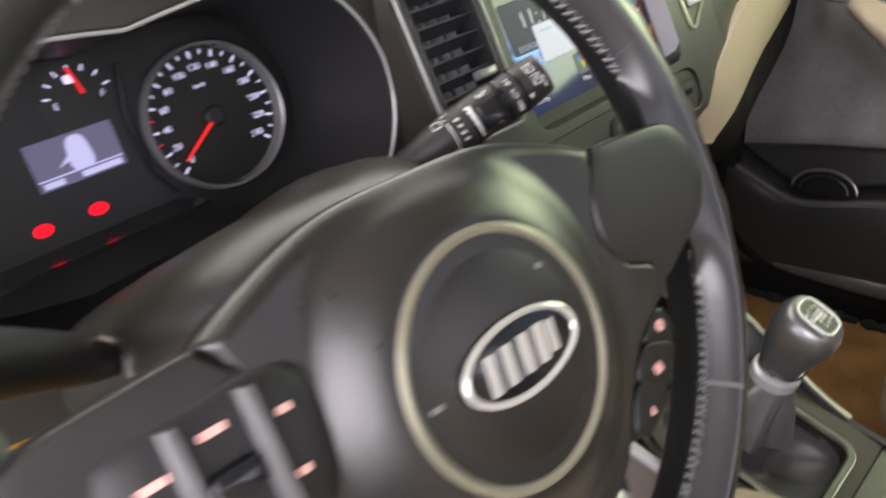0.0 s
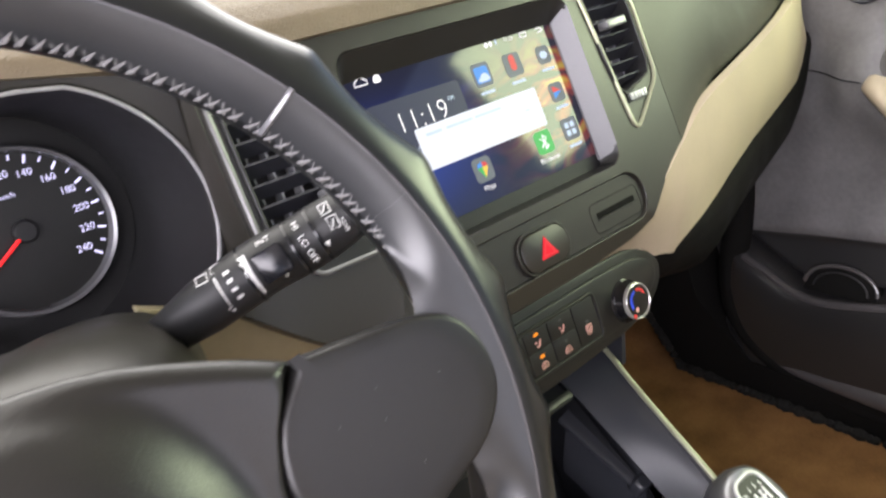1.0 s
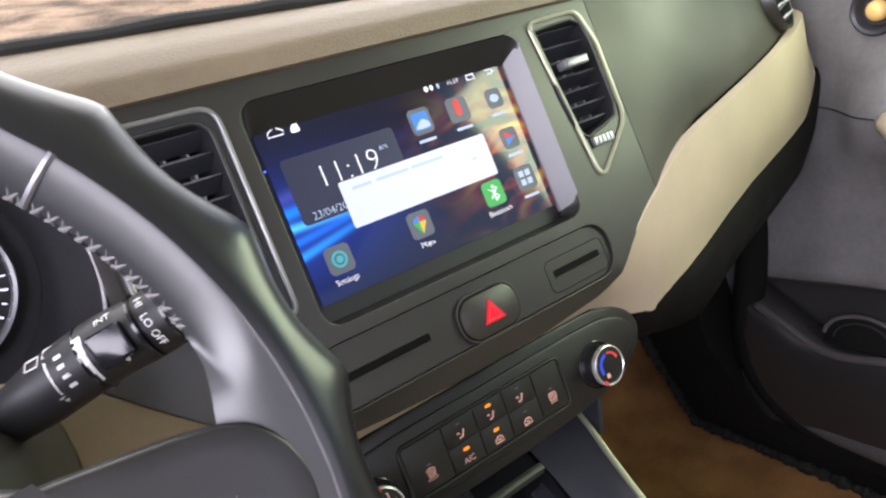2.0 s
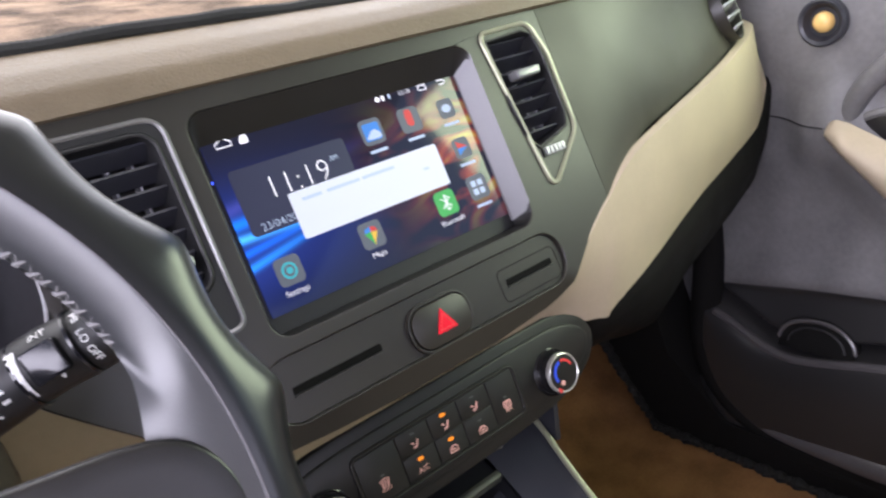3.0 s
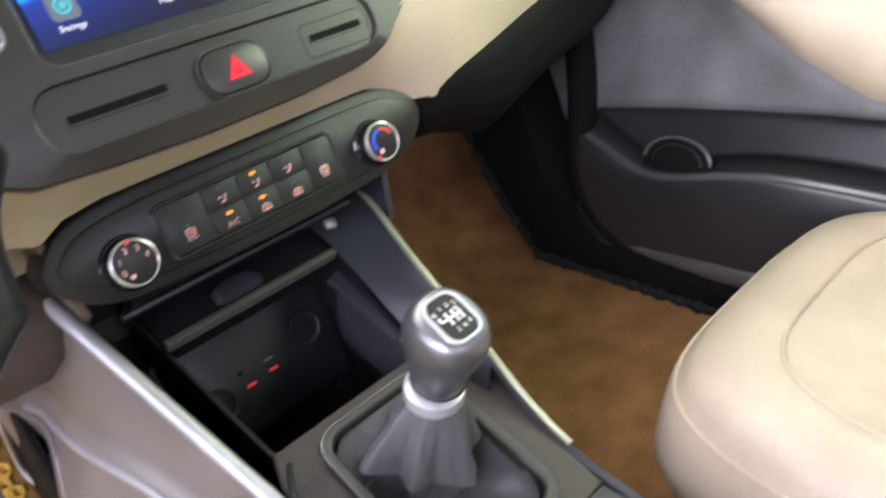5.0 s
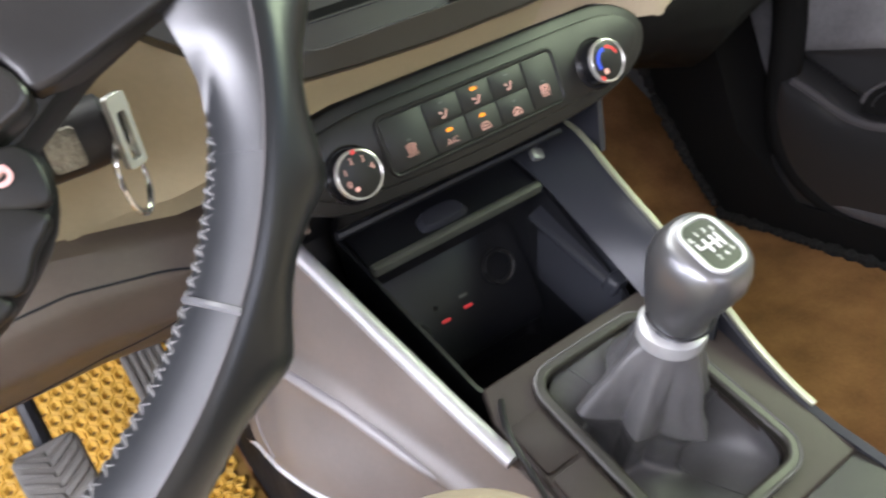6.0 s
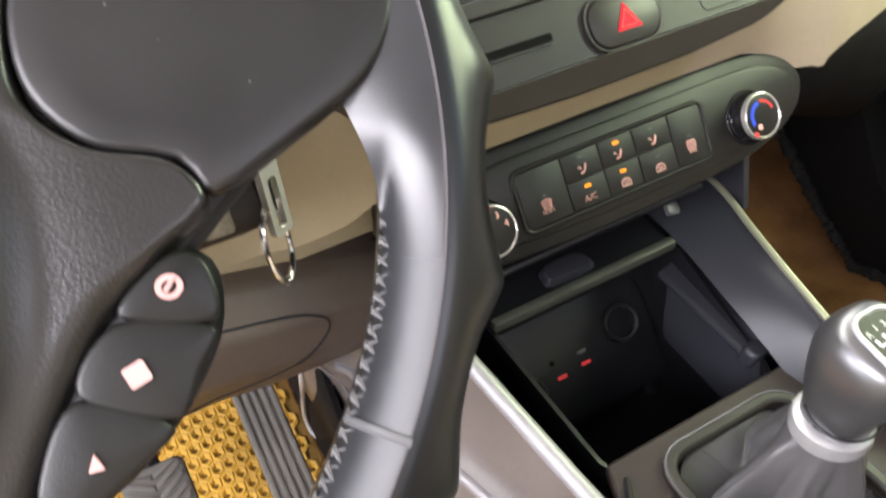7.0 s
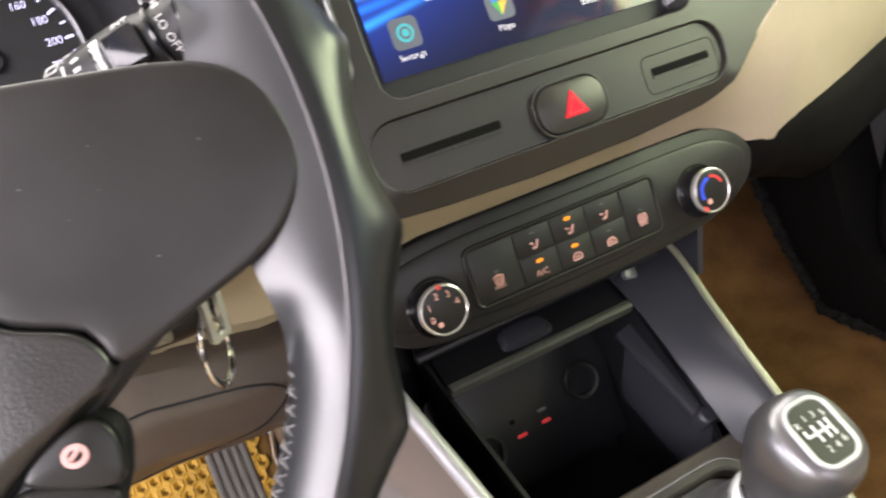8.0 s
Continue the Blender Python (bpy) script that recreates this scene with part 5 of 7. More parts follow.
# button pod under the right spoke
slim = lambda pts: [(0.0965 + 0.88 * (x - 0.0985), -0.0575 + 0.88 * (y + 0.0580)) for x, y in pts]
pod = smooth_loop(slim([(0.0945, -0.0515), (0.1060, -0.0505), (0.1115, -0.0590), (0.1060, -0.0760), (0.0890, -0.0930), (0.0690, -0.1040), (0.0565, -0.1035), (0.0535, -0.0930), (0.0640, -0.0790), (0.0800, -0.0620)]), 3)
pod_part = part("button_pod", dome(pod, 0.000, 0.0045, 3.0, WHEEL, 4), BLACK, wheel, "black pod with three buttons", sharp=60)
cells = [[(0.0960, -0.0525), (0.1052, -0.0515), (0.1095, -0.0590), (0.1060, -0.0705), (0.0850, -0.0620)], [(0.0838, -0.0632), (0.1054, -0.0718), (0.0990, -0.0815), (0.0895, -0.0905), (0.0705, -0.0765)], [(0.0694, -0.0776), (0.0884, -0.0914), (0.0780, -0.0985), (0.0640, -0.1035), (0.0575, -0.1015), (0.0560, -0.0935)]]
marks = []
for cell in cells:
    b = part("button", cap(smooth_loop(slim(cell), 5), -0.002, 0.0076, WHEEL, 0.0006, 4, 0.0016), PANEL_BLACK, pod_part, sharp=60)
    marks.append(b)
part("mark", holed(bmesh.new(), ellipse(0.0965, -0.0583, 0.0030, 0.0028, 18), [ellipse(0.0965, -0.0583, 0.0017, 0.0015, 14)], 0.0074, 0.0088, WHEEL), DULL_PINK, marks[0], "pale red round mark")
part("mark", tube(bmesh.new(), [WHEEL @ Vector(p) for p in ((0.0953, -0.0590, 0.0086), (0.0966, -0.0580, 0.0086), (0.0985, -0.0562, 0.0086))], 0.0006, 5), DULL_PINK, marks[0])
plate("mark", box_outline(-0.0024, 0.0024, -0.0024, 0.0024, 0.0006), 0.0078, 0.0092, WHEEL @ pose(0.0845, -0.0738, 0, 0, 0, 12), DULL_PINK, marks[1], "pale pink square mark")
plate("mark", [(-0.0016, -0.0018), (0.0016, -0.0018), (0.0, 0.0018)], 0.0078, 0.0092, WHEEL @ pose(0.0712, -0.0880, 0, 0, 0, -8), DULL_PINK, marks[2], "pale pink triangle mark")
# audio buttons in the left spoke
audio = smooth_loop([(-0.068, 0.006), (-0.080, 0.0175), (-0.105, 0.0185), (-0.140, 0.0140), (-0.142, -0.026), (-0.110, -0.034), (-0.082, -0.036), (-0.070, -0.022)], 3)
audio_part = part("audio_panel", dome(audio, 0.008, 0.0130, 3.0, WHEEL, 4), BLACK, left, "black audio button panel", sharp=60)
for x in (-0.0935, -0.1180):
    plate("toggle", [(x - 0.0028, -0.024), (x + 0.0028, -0.026), (x + 0.0030, 0.014), (x - 0.0016, 0.015)], 0.011, 0.0185, WHEEL, KNOB, audio_part, "grey toggle edge", chamfer=0.001)
plate("toggle_roller", box_outline(-0.1140, -0.0965, -0.014, -0.004, 0.003), 0.010, 0.0180, WHEEL, GLOSS, audio_part, chamfer=0.002)
for x, y, w in ((-0.0835, 0.002, 0.0048), (-0.0855, -0.018, 0.0048), (-0.1055, 0.007, 0.0085), (-0.126, 0.002, 0.009)):
    plate("mark", box_outline(x - w / 2, x + w / 2, y - 0.0013, y + 0.0013, 0.0006), 0.0122, 0.0138, WHEEL, PINK, audio_part)
for k, (x, y) in enumerate(((0.112, -0.006), (0.128, -0.020), (0.104, 0.004), (0.146, 0.005), (0.121, 0.010))):
    lathe_m = WHEEL @ Matrix.Translation((x, y, 0.0088))
    part("speck", lathe(bmesh.new(), [(0.0005, 0), (0.0004, 0.0007), (0.0001, 0.0008)], lathe_m, 6), THREAD, wheel)

# ---- steering column, stalks and key ----
column = thing("steering_column", (-0.366, 0.0, 0.52), "dark plastic steering column shroud", "steering column")


def shroud(z0, w0, h0, dy0, swell=0.0):
    """A section of the shroud; swell makes the key's side wider and higher."""
    pts = []
    for k in range(36):
        a = 2 * math.pi * k / 36
        c, sn = math.cos(a), math.sin(a)
        f = swell * max(0.0, c) ** 0.5
        pts.append(WHEEL @ Vector((w0 * (1 + 0.18 * f) * math.copysign(abs(c) ** 0.7, c), dy0 + 0.016 * f + h0 * (1 + 0.22 * f) * math.copysign(abs(sn) ** 0.7, sn), z0)))
    return pts


part("shroud", loft(bmesh.new(), [shroud(-0.040, 0.060, 0.050, -0.004), shroud(-0.055, 0.076, 0.058, 0.0), shroud(-0.10, 0.090, 0.058, 0.005, 0.5), shroud(-0.17, 0.102, 0.052, 0.008, 1.0), shroud(-0.235, 0.106, 0.046, 0.010, 1.0)]), FASCIA, column, "dark shroud", sharp=60)
part("boss", loft(bmesh.new(), [shroud(-0.020, 0.05, 0.045, -0.015), shroud(-0.05, 0.05, 0.045, -0.01)]), BLACK, column)
BARREL = look((-0.2295, -0.060, 0.5175), (-0.33, -0.046, 0.515))
part("ignition_lock", lathe(bmesh.new(), [(0.012, -0.11), (0.0160, -0.09), (0.0145, -0.012), (0.0138, -0.002), (0.011, 0.0), (0.001, 0.0)], BARREL, 28), BLACK, column, "black ignition lock")
plate("tape", rounded(0, 0, 0.0125, 0.016, 0.002), -0.003, 0.0008, basis((-0.2505, -0.0715, 0.5170), (1, -0.1, 0), (0, -0.05, 1)), TAPE, column, "scrap of worn grey tape")

stalk = thing("wiper_stalk", (-0.245, -0.02, 0.60), "black wiper stalk with white markings", "stalk")
P0, P1 = Vector((-0.285, 0.012, 0.570)), Vector((-0.1785, -0.0457, 0.6226))
spine = smooth_loop([P0, (-0.262, -0.008, 0.586), (-0.240, -0.021, 0.5985), (-0.220, -0.0285, 0.6070), P0.lerp(P1, 0.78), P1], 5, closed=False)
sizes = [between(k, [(0, 0.0085), (4, 0.0104), (8, 0.0136), (12, 0.0141), (22, 0.0142), (25, 0.0126)]) for k in range(len(spine))]
body = part("shaft", tube(bmesh.new(), spine, sizes, 24), BLACK, stalk)
axis = (P1 - Vector((-0.220, -0.0285, 0.6070))).normalized()
away = (Vector((-0.40, -0.34, 0.745)) - Vector((-0.2, -0.04, 0.61))).normalized()
up = away.cross(axis).normalized()
out = axis.cross(up).normalized()
if out.dot(away) < 0:
    up, out = -up, -out


def stalk_frame(s, roll=0.0, r=0.0143):
    """A place on the stalk's face: s metres along it, roll degrees round it; x along the stalk."""
    c, sn = math.cos(radians(roll)), math.sin(radians(roll))
    n = out * c + up * sn
    m = Matrix((axis, n.cross(axis), n)).transposed().to_4x4()
    m.translation = Vector((-0.2163, -0.0303, 0.6078)) + axis * s + n * r
    return m


for s, r in ((-0.012, 0.0148), (0.012, 0.0146), (0.024, 0.0145)):
    part("ring", lathe(bmesh.new(), [(r - 0.002, -0.0007), (r, -0.0006), (r, 0.0006), (r - 0.002, 0.0007)], Matrix.Translation(Vector((-0.2163, -0.0303, 0.6078)) + axis * s) @ (axis.to_track_quat("Z", "Y").to_matrix().to_4x4()), 28), GLOSS, stalk)
plate("thumb_slider", box_outline(-0.0075, 0.0075, -0.0075, 0.0075, 0.002), -0.003, 0.0012, stalk_frame(0.0005, -4), GLOSS, stalk, "glossy black slider", chamfer=0.001)
for k, w in enumerate((0.0019, 0.0015, 0.0011, 0.0008, 0.0005)):
    plate("mark", box_outline(-w, w, -0.0021, 0.0021, 0.0002), 0, 0.0004, stalk_frame(-0.0105 + 0.0002 * k, 30 - 17 * k), PRINT, stalk)
for roll, txt in ((34, "HI"), (0, "LO"), (-33, "OFF")):
    words("lettering", txt, 0.0046, stalk_frame(0.0175, roll, 0.0146), PRINT, stalk, turn=-90)
words("lettering", "INT", 0.0045, stalk_frame(0.0015, 44, 0.0146), PRINT, stalk, turn=-90 + 90)
for s, roll in ((0.0265, -28), (0.003, -36)):
    plate("arrow", [(-0.0016, 0.0014), (0.0016, 0.0014), (0.0, -0.0016)], 0, 0.0004, stalk_frame(s, roll, 0.0146), PRINT, stalk)
for s, roll in ((0.0330, 34), (0.0335, 2)):
    part("mark", tube(bmesh.new(), [stalk_frame(s, roll) @ Vector((x, y, 0)) for x, y in ((-0.0022, -0.0030), (0.0022, -0.0034), (0.0026, 0.0026), (-0.0020, 0.0030))], 0.0004, 4, True), PRINT, stalk)
    part("mark", tube(bmesh.new(), [stalk_frame(s, roll) @ Vector((x, y, 0)) for x, y in ((-0.0012, -0.0020), (0.0010, 0.0016))], 0.0004, 4), PRINT, stalk)
words("lettering", "REAR", 0.0030, stalk_frame(0.0375, -14, 0.0135), PRINT, stalk, turn=-90)
for k in range(4):
    plate("mark", box_outline(-0.0016, 0.0016, -0.0008, 0.0008, 0.0002), 0, 0.0004, stalk_frame(-0.0195, 26 - 17 * k), PRINT, stalk)
part("mark", tube(bmesh.new(), [stalk_frame(-0.0255, a, 0.0140) @ Vector((0, 0, 0)) for a in range(30, -31, -10)], 0.0007, 4), PRINT, stalk)
plate("arrow", [(-0.0022, 0.001), (0.0022, 0.001), (0.0, -0.0024)], 0, 0.0004, stalk_frame(-0.0255, -38, 0.0140), PRINT, stalk)
for s, roll in ((-0.031, 46), (-0.023, 52)):
    part("mark", tube(bmesh.new(), [stalk_frame(s, roll, 0.0135) @ Vector((x, y, 0)) for x, y in ((-0.0030, -0.0022), (0.0026, -0.0030), (0.0030, 0.0024), (-0.0026, 0.0028))], 0.00045, 4, True), PRINT, stalk)

lights = thing("light_stalk", (-0.53, -0.02, 0.60), "black light stalk behind the wheel", "stalk")
part("shaft", tube(bmesh.new(), [(-0.450, -0.008, 0.567), (-0.468, -0.022, 0.581), (-0.500, -0.050, 0.611), (-0.545, -0.085, 0.645)], [0.009, 0.011, 0.0135, 0.0145], 20), BLACK, lights)

part("clip", tube(bmesh.new(), smooth_loop([(-0.4615, -0.028, 0.592), (-0.4545, -0.028, 0.584), (-0.4560, -0.030, 0.572), (-0.4610, -0.032, 0.560)], 4, closed=False), 0.0016, 6), STEEL, lights, "bent steel clip")

key = thing("key", (-0.229, -0.07, 0.51), "steel key tag and split ring in the ignition", "key")
TAG = basis((-0.2285, -0.0700, 0.5165), (0.75, 0.62, 0), (0.10, 0.0, 1), 0)
tag_out = box_outline(-0.0055, 0.0055, -0.0150, 0.0150, 0.002)
part("tag", holed(bmesh.new(), tag_out, [box_outline(-0.0026, 0.0026, -0.0120, 0.0080, 0.0015)], 0.0, 0.0030, TAG), SILVER, key, "bright steel tag", bevel=0.0005)
plate("blade", box_outline(-0.0040, 0.0040, -0.008, 0.010, 0.001), -0.012, -0.001, TAG, BLACK, key)
for r_off in (0.0, 0.0011):
    ring = [Vector((-0.2315 + 0.0058 * math.cos(a), -0.0720 + 0.0070 * math.cos(a) + r_off, 0.4975 + 0.0155 * math.sin(a) + r_off)) for a in [2 * math.pi * k / 32 for k in range(32)]]
    part("split_ring", tube(bmesh.new(), ring, 0.0010, 6, True), CHROME, key, "steel split ring")

# ---- centre console ----
console = thing("centre_console", (0.0, 0.0, 0.0), "dark centre console with silver edges and an open tray", "console")
EDGE = [(0.30, 0.115, 0.372), (0.075, 0.122, 0.366), (0.055, 0.116, 0.357), (0.0, 0.101, 0.330), (-0.040, 0.095, 0.312), (-0.070, 0.092, 0.292), (-0.105, 0.090, 0.266), (-0.150, 0.088, 0.224), (-0.30, 0.088, 0.190), (-0.70, 0.088, 0.190)][::-1]
EDGE_LEFT = [(0.30, 0.150, 0.402), (0.105, 0.149, 0.391), (0.060, 0.135, 0.352), (0.0, 0.117, 0.300), (-0.040, 0.105, 0.268), (-0.065, 0.098, 0.246), (-0.105, 0.093, 0.236), (-0.150, 0.090, 0.222), (-0.30, 0.089, 0.190), (-0.70, 0.089, 0.190)][::-1]


def edge_at(y, s=1):
    nodes = EDGE if s > 0 else EDGE_LEFT
    ys, near = [e[0] for e in nodes], [y + d for d in (-0.036, -0.027, -0.018, -0.009, 0.0, 0.009, 0.018, 0.027, 0.036)]
    return float(np.mean(np.interp(near, ys, [e[1] for e in nodes]))), float(np.mean(np.interp(near, ys, [e[2] for e in nodes])))


def crease_height(y):
    """Height of the long crease in the driver's side panel."""
    return between(y, [(-0.2, 0.140), (-0.033, 0.2115), (0.009, 0.2300), (0.047, 0.2455), (0.078, 0.2545), (0.114, 0.2590), (0.36, 0.264)])


def foot_edge(y):
    """Height at which the driver's side panel ends above the carpeted foot."""
    return between(y, [(-0.2, 0.10), (0.05, 0.150), (0.14, 0.146), (0.20, 0.123), (0.255, 0.100), (0.33, 0.070), (0.40, 0.052)])


def driver_flank(y, z):
    """How far the driver's side panel stands out at a height: a crest, then a flare to the foot."""
    x, top = edge_at(y, -1)
    v = 1 - z / top
    crest = math.exp(-((z - crease_height(y)) / 0.012) ** 2)
    low = min(1.0, max(0.0, (crease_height(y) - 0.015 - z) / (crease_height(y) - 0.015 - foot_edge(y))))
    forward = min(1.0, max(0.0, (y + 0.02) / 0.16))
    ahead = between(z, [(0.06, 0.402), (0.115, 0.375), (0.16, 0.335), (0.20, 0.300), (0.29, 0.250)])
    low = max(low, min(1.0, max(0.0, (y - ahead + 0.09) / 0.08)) if z < 0.30 else 0.0)
    flare = max(0.0, 0.197 - (x + 0.006 + 0.022 * v)) * low * low * (3 - 2 * low) * forward
    return x + 0.006 * math.sin(math.pi * min(1, v * 1.4)) + 0.022 * v + 0.0090 * crest + flare


for s in (-1, 1):
    def flank(u, v, s=s):
        y = 0.40 - 1.1 * u
        if s < 0:
            ahead = between(0.30 - 0.23 * v, [(0.06, 0.402), (0.115, 0.375), (0.16, 0.335), (0.20, 0.300), (0.29, 0.250)])
            y = ahead - (ahead + 0.70) * u
            z = edge_at(y, s)[1]
            z = z + (foot_edge(y) - z) * v
            return -driver_flank(y, z), y, z
        x, z = edge_at(y, s)
        return x + 0.006 * math.sin(math.pi * min(1, v * 1.4)) + 0.022 * v, y, z * (1 - v) - 0.004 * v

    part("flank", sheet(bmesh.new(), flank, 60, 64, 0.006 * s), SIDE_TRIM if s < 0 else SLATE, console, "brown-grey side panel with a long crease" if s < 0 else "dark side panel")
    rail = [(s * (edge_at(y, s)[0] - 0.001), y, edge_at(y, s)[1] + (0.0015 if s > 0 else 0.003)) for y in np.linspace(0.100 if s < 0 else 0.075, -0.085 if s < 0 else -0.17, 48)]
    if s < 0:
        ridge_line = []
        for y in np.linspace(0.20, -0.036, 40):
            ridge_line.append((-driver_flank(y, crease_height(y)) + 0.0018, y, crease_height(y)))
        # The rib's pale colour paints the highlight along the crease.
        part("crease", tube(bmesh.new(), ridge_line, [0.0052] * 34 + [0.005, 0.0046, 0.004, 0.0032, 0.002, 0.0006], 12), SIDE_RIDGE, console, "crease with its highlight painted pale")
    part("edge_trim", tube(bmesh.new(), rail, 0.0062 if s < 0 else 0.0026, 14), EDGE_SILVER if s < 0 else OLIVE, console, "silver edge trim")

    def shoulder(u, v, s=s):
        y = 0.120 - (0.220 if s > 0 else 0.153) * u
        x, z = edge_at(y, s)
        if s < 0:
            return -(x - 0.003 - 0.030 * v), y, z - 0.10 * v
        return x - 0.003 + (0.070 - x) * v, y, z - (0.010 + 0.042 * u) * v ** 1.4

    part("shoulder", sheet(bmesh.new(), shoulder, 20, 6, -0.004 * s), TRAY_EDGE if s > 0 else TRAY_BLACK, console, "dark smooth tray shoulder")


def console_foot(u, v):
    y = 0.67 - 1.05 * u
    z = foot_edge(y) + 0.004 if y < 0.24 else 0.36
    low = 0.0 if y < 0.33 else 0.75 * (y - 0.33)
    x = driver_flank(y, foot_edge(y)) - 0.004 if y < 0.24 else 0.188
    return -(x + 0.008 * v), y, low + (z - low) * (1 - v)


part("foot", sheet(bmesh.new(), console_foot, 40, 6, -0.006), CONSOLE_FOOT, console, "black carpeted foot of the console")
hem = [(-driver_flank(y, foot_edge(y)) - 0.0005, y, foot_edge(y) + 0.0006) for y in np.linspace(0.05, 0.385, 30)] + [(-0.197, 0.402, 0.060), (-0.1985, 0.402, 0.080), (-0.199, 0.375, 0.115), (-0.199, 0.335, 0.160), (-0.199, 0.300, 0.200), (-0.198, 0.27, 0.24), (-0.196, 0.25, 0.29)]
part("hem", tube(bmesh.new(), smooth_loop(hem, 3, closed=False), 0.0024, 8), PALE_HEM, console, "edge along the foot, painted bright as if lit")
joint = [(-driver_flank(y, z) - 0.0004, y, z) for y, z in ((0.235, 0.262), (0.225, 0.225), (0.215, 0.190), (0.190, 0.160), (0.150, 0.152))]
part("panel_joint", tube(bmesh.new(), smooth_loop(joint, 4, closed=False), 0.0011, 6), SIDE_RIDGE, console, "fine raised joint")


# tray cavity
def tray_wall(u, v):
    """Round the tray, from its rim down to its floor."""
    ring = [(x - 0.024 * max(0, -x / 0.071) * max(0, (y + 0.02) / 0.12), y) for x, y in rounded(-0.002, 0.035, 0.146, 0.140, 0.016, 4)]
    k = u * len(ring)
    i = int(k) % len(ring)
    x, y = ring[i]
    rim = 0.262 + 0.80 * (y + 0.034) - 0.012
    z = rim + (0.165 - rim) * v
    return x * (1 - 0.10 * v), y - 0.008 * v * (1 if y > 0.05 else -0.5), z


N_RING = len(rounded(0, 0, 1, 1, 0.1, 4))
part("tray", sheet(bmesh.new(), tray_wall, N_RING, 8, 0.003, loop=False), TRAY_BLACK, console, "dark deep tray")
slab_bm = bmesh.new()
prism(slab_bm, box_outline(-0.105, 0.072, -0.040, 0.110, 0.01), 0.160, 0.168, Matrix.Identity(4))
part("tray_floor", slab_bm, TRAY_BLACK, console)
SOCKET = basis((-0.018, 0.0870, 0.2480), ACROSS, (0, 0.35, 0.94))
sockets = plate("socket_panel", box_outline(-0.084, 0.082, -0.050, 0.050, 0.008), -0.008, 0.0, SOCKET, TRAY_BLACK, console, "dark socket panel with lit ports", chamfer=0.002)
for x, y in ((-0.013, -0.010), (0.011, -0.008)):
    plate("port", box_outline(x - 0.0042, x + 0.0042, y - 0.0013, y + 0.0013, 0.0006), -0.001, 0.0008, SOCKET, USB_RED, sockets, "red lit port")
plate("port", box_outline(0.006, 0.014, 0.0010, 0.0035, 0.0006), -0.001, 0.0008, SOCKET, KNOB, sockets)
plate("port", ellipse(-0.018, 0.004, 0.0022, 0.0022, 14), -0.001, 0.0008, SOCKET, GLOSS, sockets)
for x in (-0.047, 0.052):
    part("power_socket", lathe(bmesh.new(), [(0.016, -0.002), (0.0165, 0.003), (0.015, 0.005), (0.0125, 0.004), (0.012, -0.001)], SOCKET @ Matrix.Translation((x, 0.010 if x > 0 else -0.012, 0)), 28), BLACK, sockets, "round black power socket")
part("tray_light", lathe(bmesh.new(), [(0.0012, 0), (0.0012, 0.001), (0.0004, 0.0016)], basis((0.048, -0.006, 0.205), ACROSS, (0, 0.9, 0.3)), 8), BLUE_LED, console, "tiny blue light")
# lid pushed up, with its thick lip
LID = basis((-0.013, 0.058, 0.3300), ACROSS, (0, 0.93, 0.37))
lid_part = plate("tray_lid", box_outline(-0.0795, 0.0795, 0.0, 0.055, 0.004), -0.004, 0.0, LID, TRAY_BLACK, console, "dark lid slid back over the tray")
part("lip", prism(bmesh.new(), fillet([(-0.080, -0.0045), (0.080, -0.0045), (0.080, 0.0030), (-0.080, 0.0030)], [0.002] * 4, 3), -0.003, 0.0048, LID, 0.0020), TRAY_LIP, lid_part, "thick rounded lip")
part("grip", dome(smooth_loop([(-0.024, 0.008), (0.010, 0.008), (0.016, 0.016), (0.008, 0.026), (-0.022, 0.026), (-0.028, 0.016)], 3), 0.0, 0.006, 3, LID, 4), SLATE, lid_part)
plate("recess", box_outline(-0.150, 0.124, -0.050, 0.060, 0.006), -0.006, 0.0, basis((0, 0.118, 0.375), ACROSS, (0, 0.2, 0.98)), TRAY_BLACK, console)
plate("front_wall", [(-0.152, 0.0), (-0.055, 0.0), (-0.055, 0.25), (-0.152, 0.25)], -0.006, 0.0, basis((0, 0.112, 0.15), ACROSS, (0, 0, 1)), TRAY_BLACK, console)
part("lower_lip", tube(bmesh.new(), [(x, 0.046, 0.3735) for x in (-0.115, -0.05, 0.02, 0.085)], 0.0035, 8), TRAY_BLACK, console)
# Added chip: its pale colour stands for the highlight on the shoulder's edge.
plate("shoulder_glint", rounded(0, 0, 0.012, 0.010, 0.003), 0.0, 0.004, basis((0.074, 0.066, 0.352), (1, 0, -0.3), (0, 0.6, 0.8)), KNOB, console, "small pale chip painted as a highlight", chamfer=0.001)



def rail_line(y, x):
    """Height of the guide rail beside the tray, under the shoulder's inner edge."""
    return 0.2725 + 0.53 * y + 0.10 * (x - 0.070)


def tray_side(u, v):
    """The tray's rounded inner cheek under the guide rail."""
    y = 0.064 - 0.084 * u
    x = 0.0640 + 0.006 * u
    f = math.sin(v * math.pi / 2)
    return x - 0.012 * f ** 2 + 0.004 * v, y, rail_line(y, x) - 0.002 - 0.060 * v


part("tray_cheek", sheet(bmesh.new(), tray_side, 20, 10, -0.003), TRAY_EDGE, console, "rounded blue-black inner cheek", sharp=60)
